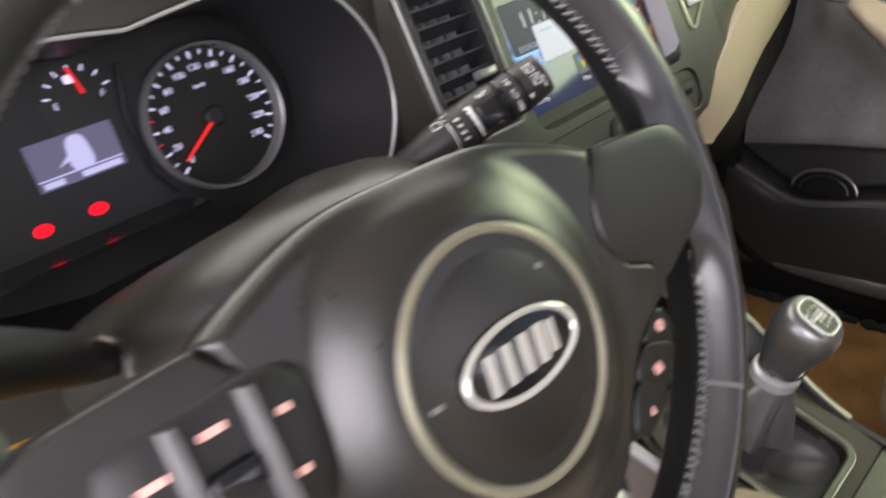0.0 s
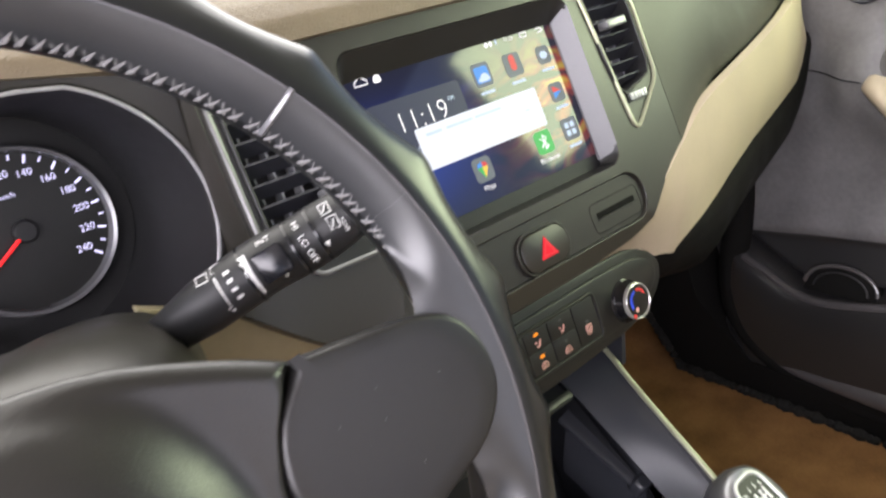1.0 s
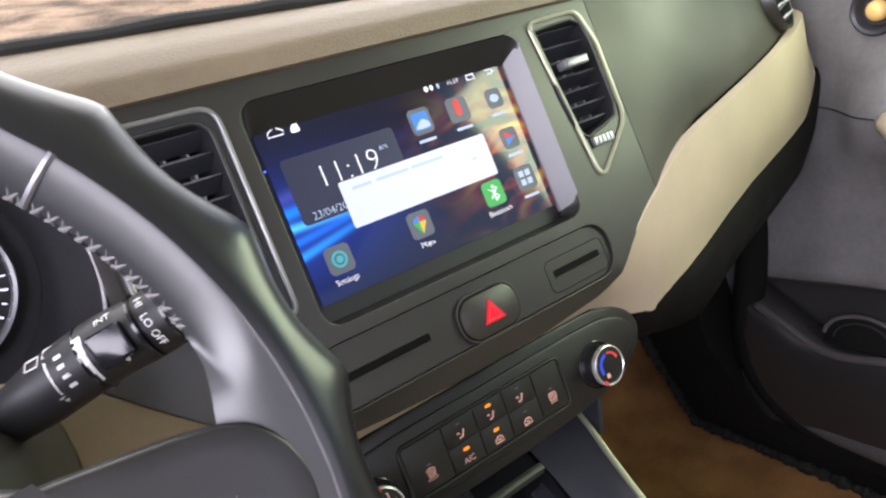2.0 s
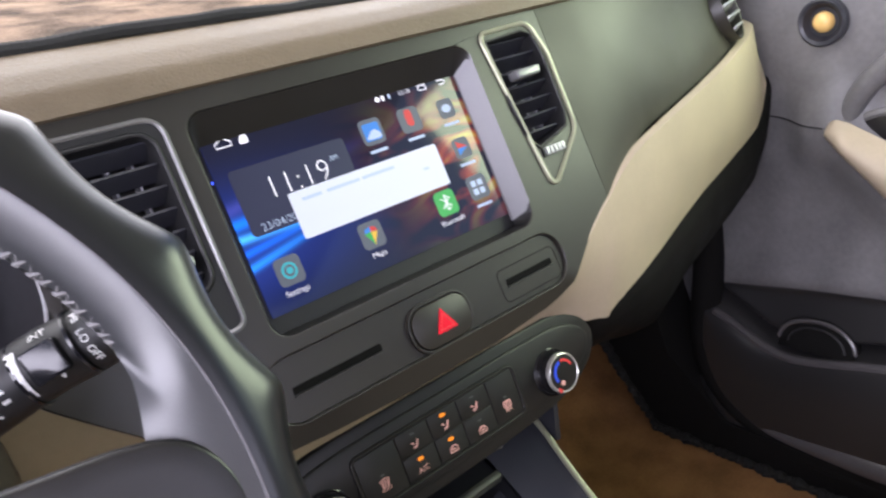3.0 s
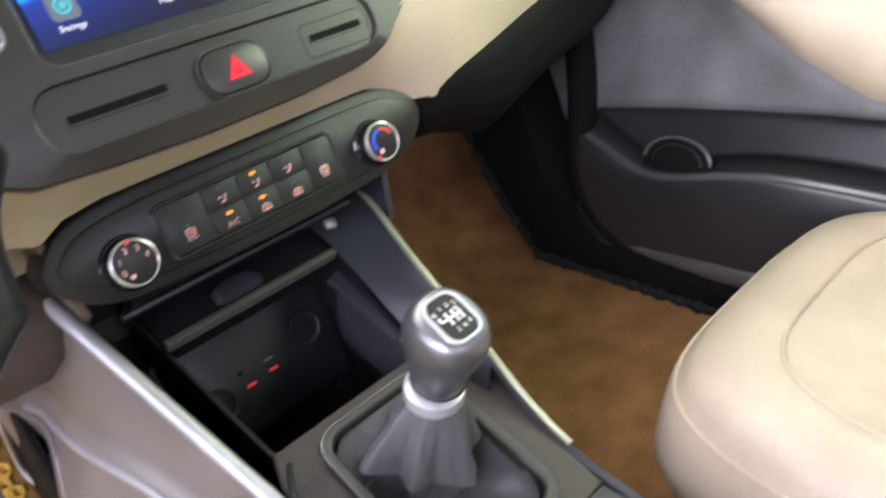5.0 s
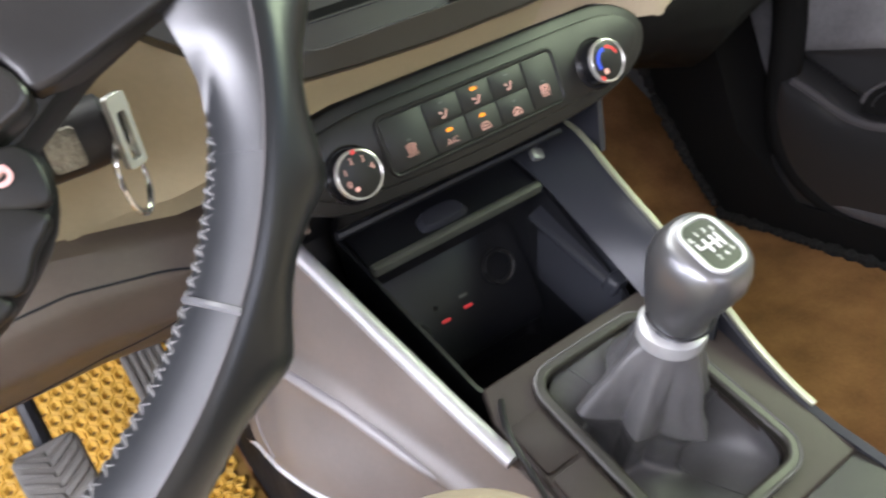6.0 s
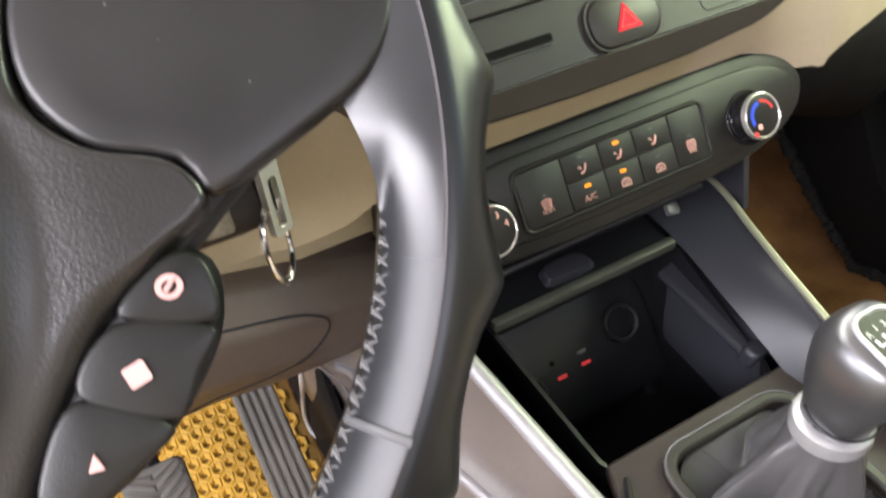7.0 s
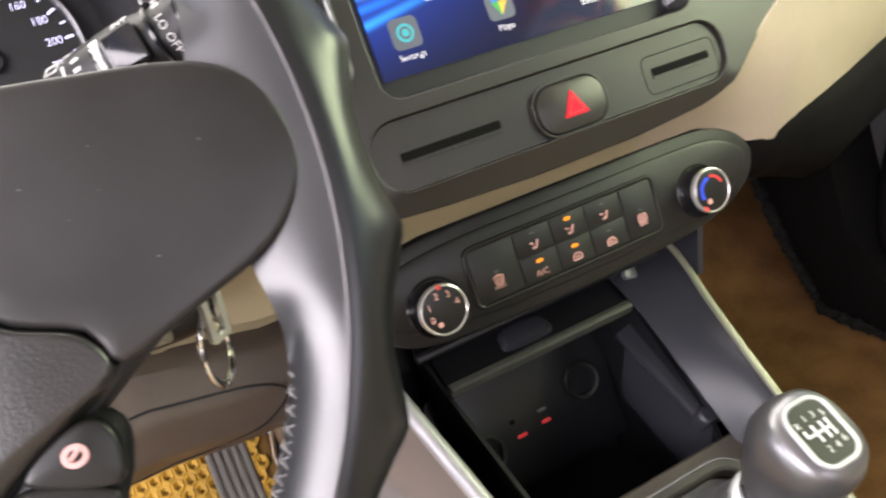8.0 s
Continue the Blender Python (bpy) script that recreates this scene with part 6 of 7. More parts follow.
for x0, x1, drop, r in ((0.0735, 0.0800, 0.0, 0.0026), (0.0660, 0.0725, 0.003, 0.0020), (0.0600, 0.0670, 0.004, 0.0036)):
    ends = [(x0 + (x1 - x0) * k / 8, 0.066 - 0.076 * k / 8) for k in range(9)] + [(x1 + 0.0006, -0.016)]
    part("guide_rail", tube(bmesh.new(), [(x, y, rail_line(y, x) - drop) for x, y in ends], [r] * 9 + [r * 0.6], 8), TRAY_EDGE, console, "black guide rail of the tray lid")


def rail_bed(u, v):
    y = 0.066 - 0.082 * u
    x = 0.0610 + 0.007 * u + 0.022 * v
    return x, y, rail_line(y, x) - 0.0035 + 0.004 * v


part("rail_bed", sheet(bmesh.new(), rail_bed, 16, 6, -0.003), TRAY_EDGE, console)
part("rail_stop", dome(rounded(0, 0, 0.018, 0.014, 0.005), 0.0, 0.004, 3.0, basis((0.0715, -0.016, 0.2665), ACROSS, (0, 0.85, 0.52)), 4), TRAY_EDGE, console, sharp=60)

# gear deck
GATE = rounded(0.0, 0.0, 0.106, 0.142, 0.018)
flat = [(-0.088, -0.088), (0.088, -0.088), (0.090, 0.060), (0.080, 0.086), (-0.080, 0.086), (-0.090, 0.060)]
part("gear_deck", holed(bmesh.new(), flat, [inset(GATE, 0.004)], -0.010, 0.0, DECK), DECK_BROWN, console, "brown-grey deck round the gear lever", bevel=0.002)
rear = basis((0, -0.36, 0.198), ACROSS, (0, 1, 0.05))
plate("rear_deck", box_outline(-0.089, 0.089, -0.34, 0.158, 0.004), -0.010, 0.0, rear, FASCIA, console)
part("gate_rim", holed(bmesh.new(), inset(GATE, -0.004), [inset(GATE, 0.005)], -0.004, 0.006, DECK), FASCIA, console, "dark raised rim round the boot", bevel=0.0025)
part("gate_line", tube(bmesh.new(), [DECK @ Vector((x, y, 0.0052)) for x, y in inset(GATE, -0.0030)], 0.0012, 6, True), LIP_GLOSS, console)
for k in range(3):
    y0 = 0.052 - 0.042 * k
    plate("switch_blank", box_outline(-0.0865, -0.0600, y0 - 0.039, y0, 0.003), -0.002, 0.0025, DECK, DECK_BROWN, console, chamfer=0.001)
cable = smooth_loop([(-0.075, -0.052, 0.262), (-0.084, -0.066, 0.262), (-0.092, -0.085, 0.258), (-0.097, -0.12, 0.235), (-0.102, -0.16, 0.18)], 5, closed=False)
tagged(part("cable", tube(bmesh.new(), cable, 0.0022, 8), BLACK), "thin black cable running out of the tray", "cable")

# ---- gear lever ----
lever = thing("gear_lever", (0.0, -0.125, 0.23), "grey gear lever with a leather boot", "gear lever")
COLLAR = basis((0.006, -0.1275, 0.3105), ACROSS, (0, 0.955, 0.295))
TIP = Vector((0.006, 0.018))


def boot_reach(a):
    """How far the gathered leather reaches from the lever: four tent-like folds with hollows between."""
    r = 0.025
    for deg, reach, width in ((163, 0.057, 17), (-88, 0.047, 30), (-30, 0.042, 22), (75, 0.046, 28), (212, 0.041, 26), (30, 0.040, 20)):
        off = (math.degrees(a) - deg + 180) % 360 - 180
        r = max(r, 0.025 + (reach - 0.025) * math.exp(-abs(off / width) ** 1.15))
    return r


columns = []
for j in range(160):
    a = 2 * math.pi * j / 160
    c, sn = math.cos(a), math.sin(a)
    far = 0.02
    while abs((TIP.x + far * c) / 0.0495) ** 5 + abs((TIP.y + far * sn) / 0.0675) ** 5 < 1:
        far += 0.0005
    reach = min(boot_reach(a), far - 0.006)
    sunk = -0.046 + 0.034 * max(0.0, sn)
    profile = [(far, -0.003), (far - 0.004, 0.45 * sunk), (reach * 0.92, sunk), (reach * 0.76, 0.55 * sunk), (reach * 0.80, -0.010), (reach * 0.985, 0.0035), (reach * 0.95, 0.0095), (0.64 * reach + 0.0055, 0.032), (0.30 * reach + 0.0125, 0.052), (0.0195, 0.0655)]
    column = []
    for r, z in smooth_loop(profile, 5, closed=False):
        p = DECK @ Vector((TIP.x + r * c, TIP.y + r * sn, z))
        f = min(1.0, max(0.0, (far - r) / 0.01)) * min(1.0, max(0.0, (0.060 - z) / 0.03))
        ripple = 0.0022 * noise.noise((p.x * 70, p.y * 70, p.z * 45)) + 0.0010 * noise.noise((p.x * 190, p.y * 190, p.z * 90))
        gather = 0.0004 * math.sin(7 * a + 0.8 + 40 * z) + 0.0004 * math.sin(15 * a + 1.3 - 70 * z)
        f2 = min(1.0, max(0.0, (0.062 - z) / 0.02)) * min(1.0, max(0.0, (z + 0.005) / 0.02))
        column.append(p + (DECK.to_3x3() @ Vector((c, sn, 0.4))) * (ripple * f + gather * f2))
    columns.append(column)
part("boot", loft(bmesh.new(), [[column[k] for column in columns] for k in range(len(columns[0]))], cap=False), BOOT, lever, "black creased leather boot", sharp=80)
for j in (52, 72, 123, 147):
    part("boot_seam", tube(bmesh.new(), [p + Vector((0, 0, 0.0003)) for p in columns[j][1:-1]], 0.0007, 5), BOOT, lever)
part("collar", lathe(bmesh.new(), [(0.0180, -0.006), (0.0205, -0.005), (0.0212, 0.0), (0.0205, 0.005), (0.0180, 0.0065), (0.015, 0.0065)], COLLAR, 40), SILVER_PAINT, lever, "satin silver collar")
part("neck", lathe(bmesh.new(), [(0.0145, 0.0), (0.0145, 0.010), (0.0150, 0.020), (0.016, 0.028)], COLLAR, 32), BLACK, lever)
SPAN = [(-0.004, 0.0188, 0.0192, 0.0), (0.010, 0.0188, 0.0196, 0.0), (0.022, 0.0197, 0.0212, 0.001), (0.034, 0.0222, 0.0245, 0.001), (0.048, 0.0252, 0.0282, 0.0), (0.060, 0.0272, 0.0305, -0.001), (0.070, 0.0268, 0.0295, -0.002), (0.078, 0.0245, 0.0265, -0.003), (0.0825, 0.0205, 0.0225, -0.004)]
KNOB_M = basis((0.0085, -0.1265, 0.3100), ACROSS, (0, 0.935, 0.355)) @ Matrix.Diagonal((0.90, 0.90, 0.90, 1))
rings = []
for h, a, b, lean in SPAN:
    tip = 0.30 * max(0.0, (h - 0.03) / 0.05)
    rings.append([KNOB_M @ Vector((a * math.copysign(abs(math.cos(t)) ** 0.82, math.cos(t)), b * math.copysign(abs(math.sin(t)) ** 0.82, math.sin(t)) + lean, h + tip * 0.55 * b * math.sin(t))) for t in [2 * math.pi * k / 48 for k in range(48)]])
gear_knob = part("knob", loft(bmesh.new(), rings), GEAR_GREY, lever, "satin grey gear knob", sharp=50)
PLATE = KNOB_M @ pose(0, -0.004, 0.0828, 9.5, 0, 0)
PATTERN = PLATE @ Matrix.Diagonal((0.88, 0.92, 1, 1))
top_out = rounded(0, 0, 0.0320, 0.0400, 0.011)
part("plate_rim", holed(bmesh.new(), top_out, [inset(top_out, 0.0030)], -0.004, 0.0016, PLATE), SILVER_PAINT, gear_knob, "silver rim", bevel=0.0008)
plate("shift_plate", inset(top_out, 0.0028), -0.004, 0.0007, PLATE, PANEL_BLACK, gear_knob, "black shift pattern plate")
part("cut_line", tube(bmesh.new(), [KNOB_M @ Vector((0.0215 * math.cos(t), 0.0225 * math.sin(t), 0.020 + 0.006 * math.sin(t + 1))) for t in np.linspace(2.6, 5.6, 16)], 0.0010, 6), BLACK, gear_knob)
for x0, y0, x1, y1 in ((-0.0105, 0.0, 0.0075, 0.0), (-0.0105, 0.0, -0.0105, 0.0045), (-0.0035, -0.0055, -0.0035, 0.0055), (0.0030, -0.0055, 0.0030, 0.0055), (0.0080, -0.0055, 0.0080, 0.0055)):
    part("pattern_line", tube(bmesh.new(), [PATTERN @ Vector((x0, y0, 0.0009)), PATTERN @ Vector((x1, y1, 0.0009))], 0.00075, 5), PRINT, gear_knob)
for x, y, s in ((-0.0112, 0.0080, "R"), (-0.0040, 0.0100, "1"), (0.0030, 0.0100, "3"), (0.0095, 0.0085, "5"), (-0.0035, -0.0105, "2"), (0.0032, -0.0105, "4"), (0.0098, -0.0090, "6")):
    words("number", s, 0.0060, PATTERN, PRINT, gear_knob, x, y, 0.0009)


# ---- passenger door ----
door = thing("passenger_door", (0.65, -0.2, 0.1), "dark grey door panel with beige armrest", "car door")


def at_door(y, z, depth=0.0):
    return DOOR @ Vector((-y, z, depth))


ARM_TOP = [(-0.70, 0.370), (-0.40, 0.392), (-0.25, 0.411), (-0.17, 0.427), (-0.10, 0.445), (-0.02, 0.473), (0.020, 0.4925), (0.034, 0.4945), (0.042, 0.491), (0.047, 0.483), (0.049, 0.475)]
ARM_LOW = [(-0.70, 0.262), (-0.40, 0.280), (-0.25, 0.300), (-0.175, 0.314), (-0.10, 0.350), (-0.02, 0.408), (0.022, 0.448), (0.034, 0.458), (0.042, 0.4645), (0.047, 0.470), (0.049, 0.474)]


LIP = smooth_loop([(-0.70, 0.203), (-0.30, 0.204), (-0.16, 0.205), (-0.087, 0.203), (-0.03, 0.195), (0.02, 0.184), (0.052, 0.177), (0.085, 0.174), (0.120, 0.182), (0.160, 0.202), (0.205, 0.2215), (0.26, 0.236)], 4, closed=False)
SPLIT = [(-0.80, 0.305), (-0.30, 0.290), (-0.04, 0.270), (0.10, 0.257), (0.21, 0.242), (0.38, 0.230)]


def step(x, width):
    return 1 / (1 + math.exp(max(-40.0, min(40.0, -x / width))))


def bulge(y, z):
    """How far the panel stands out from the door's plane: padded arm, ledge, pocket gap, rolled lip and lower panel."""
    lip, split = between(y, LIP), between(y, SPLIT)
    low = between(y, ARM_LOW)
    arm = 0.026 * math.exp(-((z - low) / 0.055) ** 2) * (1 if y < 0.07 else math.exp(-((y - 0.07) / 0.03) ** 2))
    upper = (0.016 * math.exp(-((z - split) / 0.07) ** 2) + arm) * step(z - split, 0.0035)
    ledge = (0.004 + 0.024 * min(1.0, max(0.0, (split - z) / max(0.02, split - lip - 0.004)))) * step(split - z, 0.003)
    fade = step(0.225 - y, 0.012)
    gap = -0.030 * fade * math.exp(-((z - lip - 0.010) / 0.0055) ** 2)
    front = (0.022 * fade + 0.008 * max(0, (0.12 - z) / 0.12)) * step(lip - z + 0.001, 0.0022)
    roll_top = 0.017 * fade * (1 - math.exp(-max(0.0, lip - z) / 0.032))
    return upper + ledge + gap + front + roll_top


def door_skin(y, z):
    return tuple(at_door(y, z, bulge(y, z) - 0.045 * max(0, (y - 0.200) / 0.038) ** 2))


def low_skin(u, v):
    y = 0.238 - 0.10 * max(0.0, 0.6 - v) ** 2 / 0.36 - 1.34 * u
    return door_skin(y, 0.015 + (between(y, SPLIT) - 0.015) * v)


def high_skin(u, v):
    y = 0.238 - 1.34 * u
    low = between(y, SPLIT)
    return door_skin(y + 0.02 * v, low + (0.675 - low) * v)


part("lower_panel", sheet(bmesh.new(), low_skin, 190, 110, 0.006), DOOR_LOW, door, "near-black lower panel with a pocket, shade in its colour", sharp=60)
part("upper_panel", sheet(bmesh.new(), high_skin, 150, 70, 0.006), GREY, door, "dark grey grained panel", sharp=60)


def arm_pad(u, v):
    y = -0.70 + 0.7485 * (1 - (1 - u) ** 2)
    t, b = between(y, ARM_TOP), between(y, ARM_LOW)
    z = b + (t - b) * v
    side = min(1.0, (0.0500 - y) / 0.03)
    return tuple(at_door(y, z, 0.010 + bulge(y, z) * 0.5 + 0.036 * side ** 0.5 * math.sin(math.pi * min(0.94, 0.10 + 0.72 * v))))


part("armrest", sheet(bmesh.new(), arm_pad, 60, 14, -0.012), BEIGE, door, "beige padded armrest", sharp=60)


def door_plate(name, pts, d0, d1, mat, label="", parent=None, chamfer=0.003):
    return plate(name, [(-y, z) for y, z in pts], d0, d1, DOOR, mat, parent or door, label, chamfer)


GROOVE = smooth_loop([(0.013, 0.489), (-0.020, 0.498), (-0.10, 0.481), (-0.186, 0.463), (-0.200, 0.445), (-0.20, 0.398), (-0.10, 0.424), (-0.03, 0.455)], 4)
door_plate("pull_recess", GROOVE, 0.0, 0.013, DOOR_LOW, "grip recess over the armrest, shade in its colour")
part("recess_edge", tube(bmesh.new(), [at_door(y, z, 0.0145) for y, z in smooth_loop([(0.010, 0.494), (-0.020, 0.501), (-0.10, 0.484), (-0.184, 0.467), (-0.200, 0.450)], 5, closed=False)], 0.0048, 8), GREY, door, "pale rounded edge of the recess")
switch = door_plate("window_switch", box_outline(-0.132, -0.098, 0.452, 0.468, 0.004), 0.010, 0.017, BLACK, "black window switch", chamfer=0.002)
door_plate("rocker", box_outline(-0.130, -0.116, 0.454, 0.463, 0.003), 0.014, 0.022, SILVER_PAINT, "small silver rocker", parent=switch, chamfer=0.002)
ridge = smooth_loop([(0.032, 0.484), (0.026, 0.506), (0.012, 0.530), (-0.014, 0.556), (-0.050, 0.584), (-0.10, 0.606), (-0.18, 0.622), (-0.36, 0.630)], 5, closed=False)
part("swage", tube(bmesh.new(), [at_door(y, z, 0.004) for y, z in ridge], [0.006] + [0.0135] * (len(ridge) - 1), 14), GREY, door, "rounded ridge over the armrest")
HANDLE = [(-0.100, 0.546), (-0.106, 0.528), (-0.123, 0.512), (-0.150, 0.505), (-0.226, 0.504), (-0.262, 0.512), (-0.268, 0.556), (-0.240, 0.568), (-0.114, 0.564)]
bowl = door_plate("handle_bowl", smooth_loop(HANDLE, 4), -0.004, 0.0075, GREY, "grey handle bowl")
ring_pts = smooth_loop(HANDLE, 4)
part("bowl_rim", tube(bmesh.new(), [at_door(y, z, 0.0085) for y, z in ring_pts], 0.0042, 8, True), BLACK, bowl, "black rim")
LEVER = [(-0.112, 0.534), (-0.140, 0.528), (-0.178, 0.526), (-0.193, 0.532), (-0.208, 0.534), (-0.256, 0.534), (-0.256, 0.546), (-0.214, 0.546), (-0.208, 0.556), (-0.194, 0.556), (-0.190, 0.542), (-0.176, 0.5345), (-0.140, 0.5355), (-0.112, 0.538)]
plate("door_handle", [(-y, z) for y, z in LEVER], 0.010, 0.020, DOOR, CHROME, door, "chrome door pull", chamfer=0.0025)
TWEETER = basis(at_door(0.063, 0.600, 0.006), (0, -1, 0), (0, 0, 1))
tweeter = part("tweeter", lathe(bmesh.new(), [(0.0275, -0.008), (0.0275, 0.003), (0.0250, 0.0055), (0.0215, 0.004), (0.0180, -0.002), (0.0165, -0.004), (0.001, -0.004)], TWEETER, 40), SLATE, door, "round tweeter recess with an amber lens")
part("lens", lathe(bmesh.new(), [(0.0120, -0.005), (0.0115, 0.001), (0.0085, 0.005), (0.0040, 0.0065), (0.0005, 0.007)], TWEETER, 28), ORANGE, tweeter, "amber glossy lens")
CUP = basis((0.6165, 0.053, 0.1950), (0, -1, 0), (0.25, 0, 1))
arch = [(0.049 * math.cos(radians(a)), 0.0315 * math.sin(radians(a))) for a in range(0, 181, 9)]
# Flat plate: the hollow's shade is put into its dark colour.
plate("cup_holder", arch + [(-0.049, -0.012), (0.049, -0.012)], -0.02, 0.0008, CUP, FELT, door, "flat dark plate for the cup holder's shaded hollow", chamfer=0.0006)
part("cup_rim", tube(bmesh.new(), [CUP @ Vector((x, y, 0.0012)) for x, y in arch], 0.0030, 8), LIP_GLOSS, door, "polished cup holder rim")
part("cup_wall", tube(bmesh.new(), [CUP @ Vector((0.74 * x, 0.80 * y - 0.003, 0.0010)) for x, y in arch], 0.0014, 6), DOOR_LOW, door)
part("pocket_lip", tube(bmesh.new(), [at_door(y, between(y, LIP) - 0.0035, 0.0445 - 0.03 * max(0, y - 0.12)) for y in np.linspace(-0.65, 0.192, 60)], 0.0068, 10), LIP_GLOSS, door, "rounded pocket lip, its highlight painted paler")
sill_line = smooth_loop([(0.150, 0.052), (0.10, 0.049), (0.05, 0.047), (-0.05, 0.048), (-0.10, 0.050), (-0.40, 0.055)], 5, closed=False)
part("foot_ridge", tube(bmesh.new(), [at_door(y, z + 0.012, 0.064) for y, z in sill_line], [between(y, [(-0.4, 0.017), (-0.02, 0.0155), (0.08, 0.010), (0.15, 0.002)]) for y, z in sill_line], 12), LIP_GLOSS, door, "polished dark scuff strip")
part("panel_joint", tube(bmesh.new(), [at_door(y, z, bulge(y, z) + 0.0005) for y, z in [(0.150 - 0.098 * k / 16, 0.489 - 0.008 * k / 16) for k in range(17)]], 0.0011, 5), BLACK, door)


strip_path = smooth_loop([(0.265, 0.60, -0.010), (0.246, 0.50, 0.006), (0.224, 0.41, 0.016), (0.212, 0.33, 0.022), (0.210, 0.26, 0.026), (0.212, 0.19, 0.034), (0.192, 0.115, 0.048), (0.140, 0.066, 0.060), (0.05, 0.040, 0.066), (-0.15, 0.034, 0.068), (-0.45, 0.034, 0.068)], 6, closed=False)
part("weatherstrip", tube(bmesh.new(), [at_door(y, z, d) for y, z, d in strip_path], [0.0215 if k < 30 else 0.0215 - 0.001 * min(10, max(0, k - 34)) for k in range(len(strip_path))], 14), FELT, door, "thick black rubber weatherstrip")


# ---- seats ----
def seat(name, x0, x1, front, label, base=0.335, square=0.5):
    s = thing("car_seat", ((x0 + x1) / 2, front - 0.25, 0.0), label, "car seat", "front seats")
    cx, w = (x0 + x1) / 2, (x1 - x0) / 2

    def cushion(u, v):
        a, f = 2 * math.pi * u, v
        c, sn = math.cos(a), math.sin(a)
        rx, ry = w * math.copysign(abs(c) ** square, c), 0.29 * math.copysign(abs(sn) ** square, sn)
        k = between(f, [(0, 0.93), (0.12, 0.98), (0.35, 1.0), (0.55, 0.965), (0.72, 0.89), (0.85, 0.77), (0.94, 0.62), (1, 0.40)])
        z = between(f, [(0, 0.10), (0.12, 0.13), (0.35, base - 0.105), (0.55, base - 0.055), (0.72, base - 0.020), (0.85, base - 0.004), (0.94, base - 0.006), (1, base - 0.012)])
        y = front - 0.29 + ry * k
        lift = 0.012 * max(0, abs(rx * k) / w - 0.5) - 0.04 * (1 - (y - (front - 0.58)) / 0.58)
        return cx + rx * k, y, z + lift * f

    bm = bmesh.new()
    rings = [[Vector(cushion(j / 64, k / 18)) for j in range(64)] for k in range(19)]
    loft(bm, rings)
    body = part("cushion", bm, BEIGE_LEATHER, s, "beige leather cushion", sharp=80)
    for level in (0.60, 0.90):
        part("piping", tube(bmesh.new(), [Vector(cushion(j / 64, level)) + Vector((0, 0, 0.0004)) for j in range(64)], 0.0024, 6, True), BEIGE_LEATHER, body, "beige raised seam")

    def back(u, v):
        a = 2 * math.pi * u
        c, sn = math.cos(a), math.sin(a)
        k = between(v, [(0, 0.9), (0.2, 1.0), (0.8, 0.96), (0.95, 0.8), (1, 0.4)])
        return cx + w * k * math.copysign(abs(c) ** 0.5, c), front - 0.58 - 0.24 * v + 0.06 * k * math.copysign(abs(sn) ** 0.6, sn), 0.22 + 0.62 * v

    part("backrest", loft(bmesh.new(), [[Vector(back(j / 40, k / 12)) for j in range(40)] for k in range(13)]), BEIGE_LEATHER, s, "beige leather backrest", sharp=80)
    part("base", prism(bmesh.new(), rounded(cx, front - 0.30, 2 * w - 0.06, 0.46, 0.03), -0.004, 0.12, Matrix.Identity(4), 0.01), BLACK, s, "black seat base")
    rail = bmesh.new()
    prism(rail, box_outline(x0 + 0.005, x0 + 0.035, front - 0.55, front + 0.01, 0.004), -0.003, 0.045, Matrix.Identity(4), 0.004)
    part("rail", rail, BLACK, s, "black seat rail")
    return s


seat("passenger_seat", 0.128, 0.575, -0.152, "beige leather passenger seat", 0.252)
seat("driver_seat", -0.570, -0.114, -0.108, "beige leather driver seat", 0.356, 0.3)


# ---- driver's footwell ----
def honeycomb(x0, x1, y0, y1, pitch, height):
    """A foam mat of hexagonal cells with pits; height(x, y) is the floor under it."""
    verts, faces = [], []
    rows = int((y1 - y0) / (pitch * 0.866))
    cols = int((x1 - x0) / pitch)
    for r in range(rows):
        for c in range(cols):
            cx, cy = x0 + (c + 0.5 * (r % 2)) * pitch, y0 + r * pitch * 0.866
            z = height(cx, cy)
            start = len(verts)
            for radius, dz in ((0.577, 0.0078), (0.47, 0.0104), (0.33, 0.0096), (0.21, 0.0030)):
                for k in range(6):
                    a = math.pi / 6 + math.pi / 3 * k
                    x, y = cx + radius * pitch * math.cos(a), cy + radius * pitch * math.sin(a)
                    verts.append((x, y, height(x, y) + dz))
            for ring in range(3):
                for k in range(6):
                    a, b = start + ring * 6 + k, start + ring * 6 + (k + 1) % 6
                    faces.append((a, b, b + 6, a + 6))
            faces.append(tuple(start + 18 + k for k in range(6)))
    return verts, faces


def toe(x, y):
    return 0.0 if y < 0.33 else 0.75 * (y - 0.33)


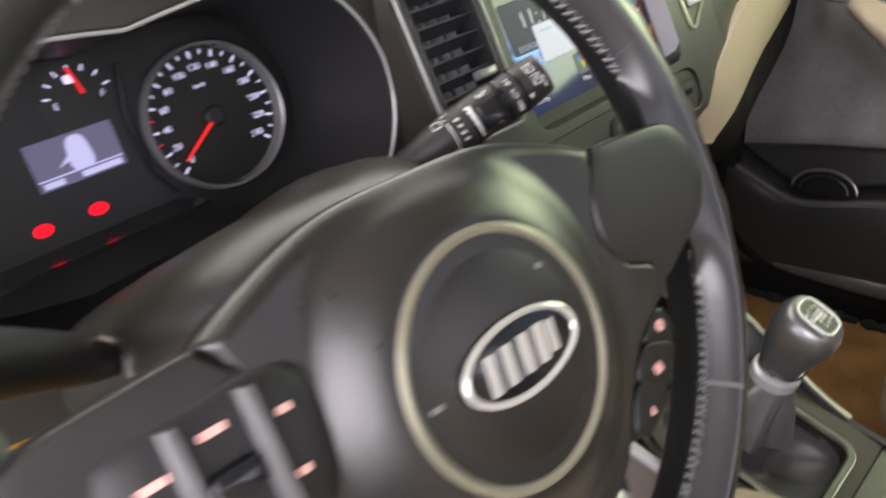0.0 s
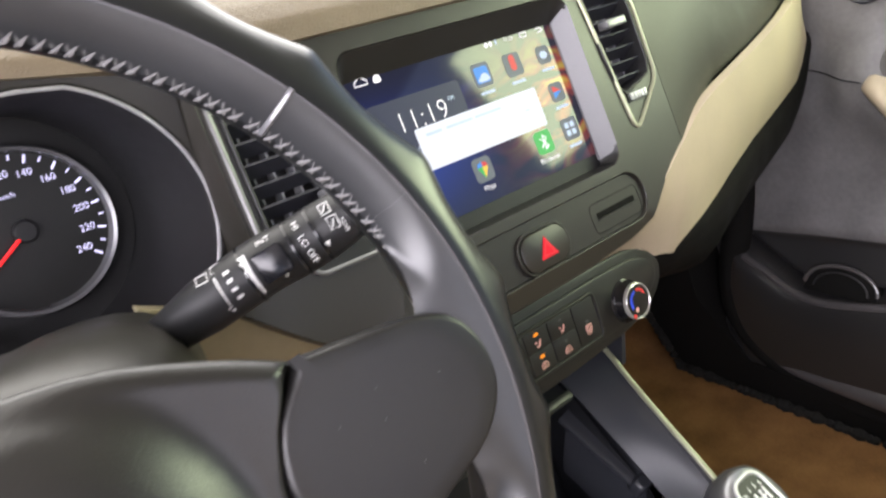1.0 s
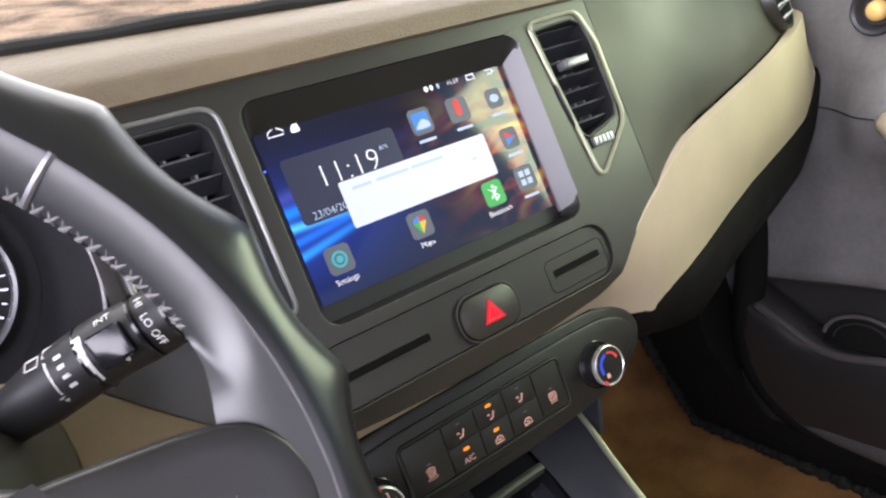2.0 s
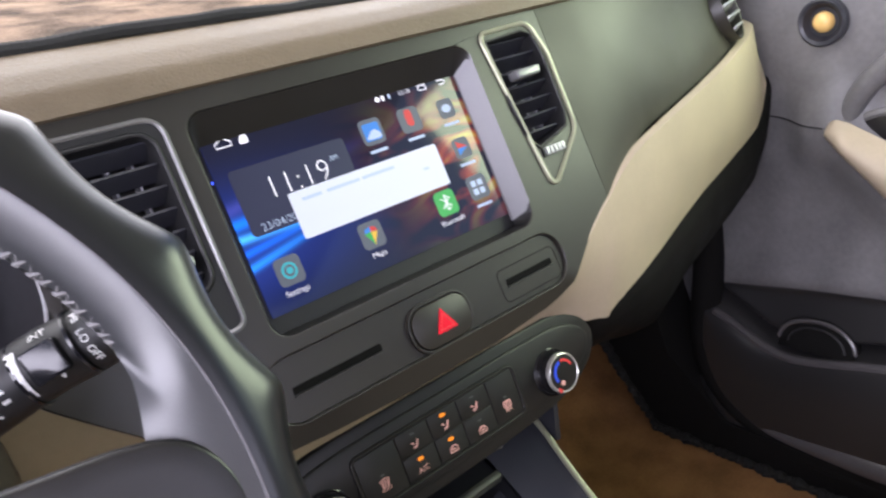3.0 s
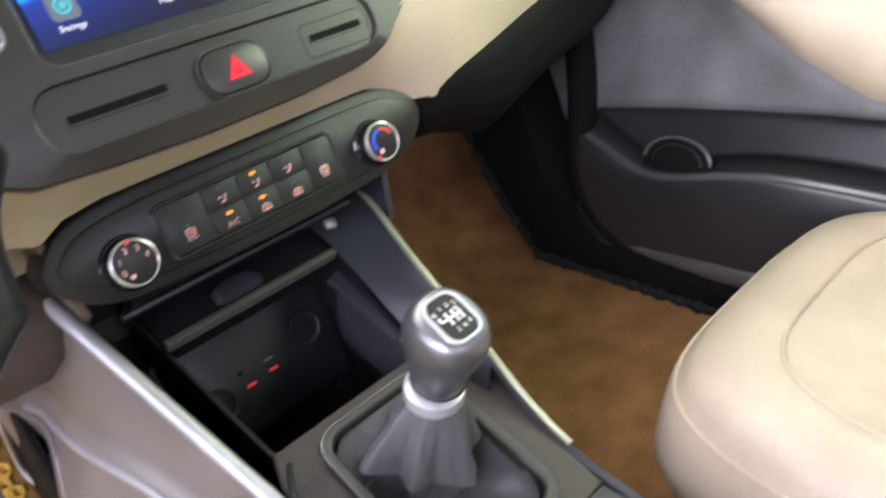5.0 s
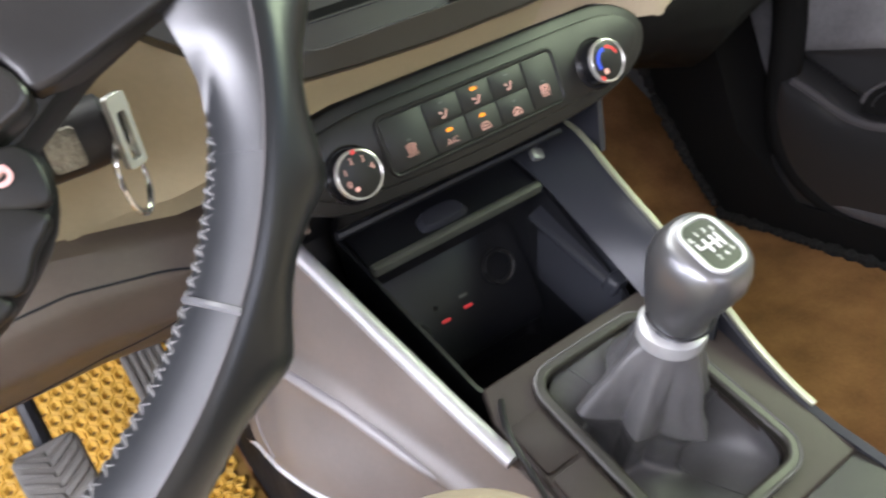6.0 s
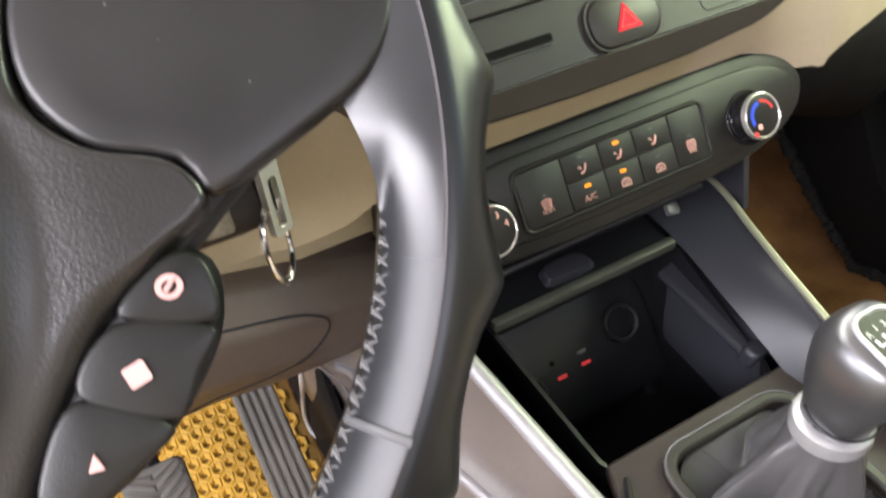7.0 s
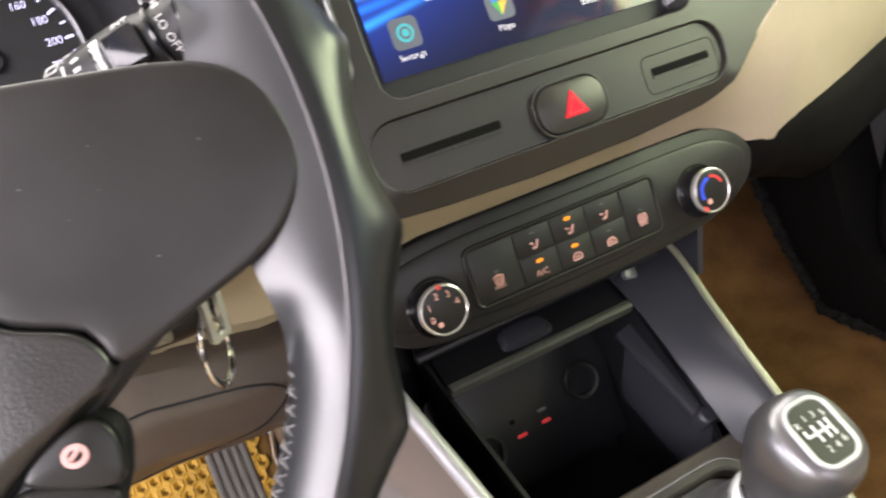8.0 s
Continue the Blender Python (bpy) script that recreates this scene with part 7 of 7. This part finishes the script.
mat_thing = thing("driver_floor_mat", (-0.35, 0.3, 0.0), "yellow honeycomb foam mat on the driver's floor", "floor mat")
verts, faces = honeycomb(-0.5905, -0.204, 0.10, 0.68, 0.0148, toe)
me = bpy.data.meshes.new("honeycomb")
me.from_pydata([(x + 0.35, y - 0.3, z) for x, y, z in verts], [], faces)
me.materials.append(YELLOW)
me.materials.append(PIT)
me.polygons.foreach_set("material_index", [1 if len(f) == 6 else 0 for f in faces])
comb = new("honeycomb", me)
comb.parent = mat_thing
tagged(comb, "yellow cells, the pits' shade put into the colour", kind="stuff")
bm = bmesh.new()
sheet(bm, lambda u, v: (-0.600 + 0.401 * u, 0.095 + 0.595 * v, toe(0, 0.095 + 0.595 * v) + 0.004), 2, 40, 0.003)
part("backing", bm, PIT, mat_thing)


def pedal(name, x, y, z, w, h, label, pattern):
    p = thing(name, (x, y, z), label, "pedal", "pedals")
    m = basis((x, y, z), ACROSS, (0, 0.64, 0.77))
    part("pad", prism(bmesh.new(), rounded(0, 0, w, h, 0.008), -0.010, 0.0, m, 0.003), RUBBER, p, "grey rubber pad")
    if pattern == "bars":
        for k in range(5):
            bx = -w / 2 + w * (k + 0.5) / 5
            plate("rib", box_outline(bx - w * 0.055, bx + w * 0.055, -h / 2 + 0.004, h / 2 - 0.004, 0.001), -0.001, 0.0025, m, RUBBER, p, chamfer=0.0008)
    else:
        for s in (-1, 1):
            for k in range(6):
                y0 = -h / 2 + h * (k + 0.2) / 6.2
                plate("rib", [(s * 0.001, y0 - 0.002), (s * w * 0.44, min(h * 0.46, y0 + 0.011)), (s * w * 0.44, min(h * 0.47, y0 + 0.016)), (s * 0.001, y0 + 0.003)], -0.001, 0.0025, m, RUBBER, p, chamfer=0.0006)
    part("arm", tube(bmesh.new(), smooth_loop([m @ Vector((0, h * 0.3, -0.008)), m @ Vector((0, h * 0.9, -0.02)), (x, y + 0.16, z + 0.16), (x, y + 0.20, z + 0.30)], 5, closed=False), 0.008, 8), BLACK, p, "black pedal arm")
    return p


pedal("clutch_pedal", -0.352, 0.245, 0.180, 0.056, 0.062, "clutch pedal with grey chevron rubber", "chevron")
pedal("brake_pedal", -0.246, 0.270, 0.165, 0.040, 0.150, "long pedal with grey ribbed rubber", "bars")
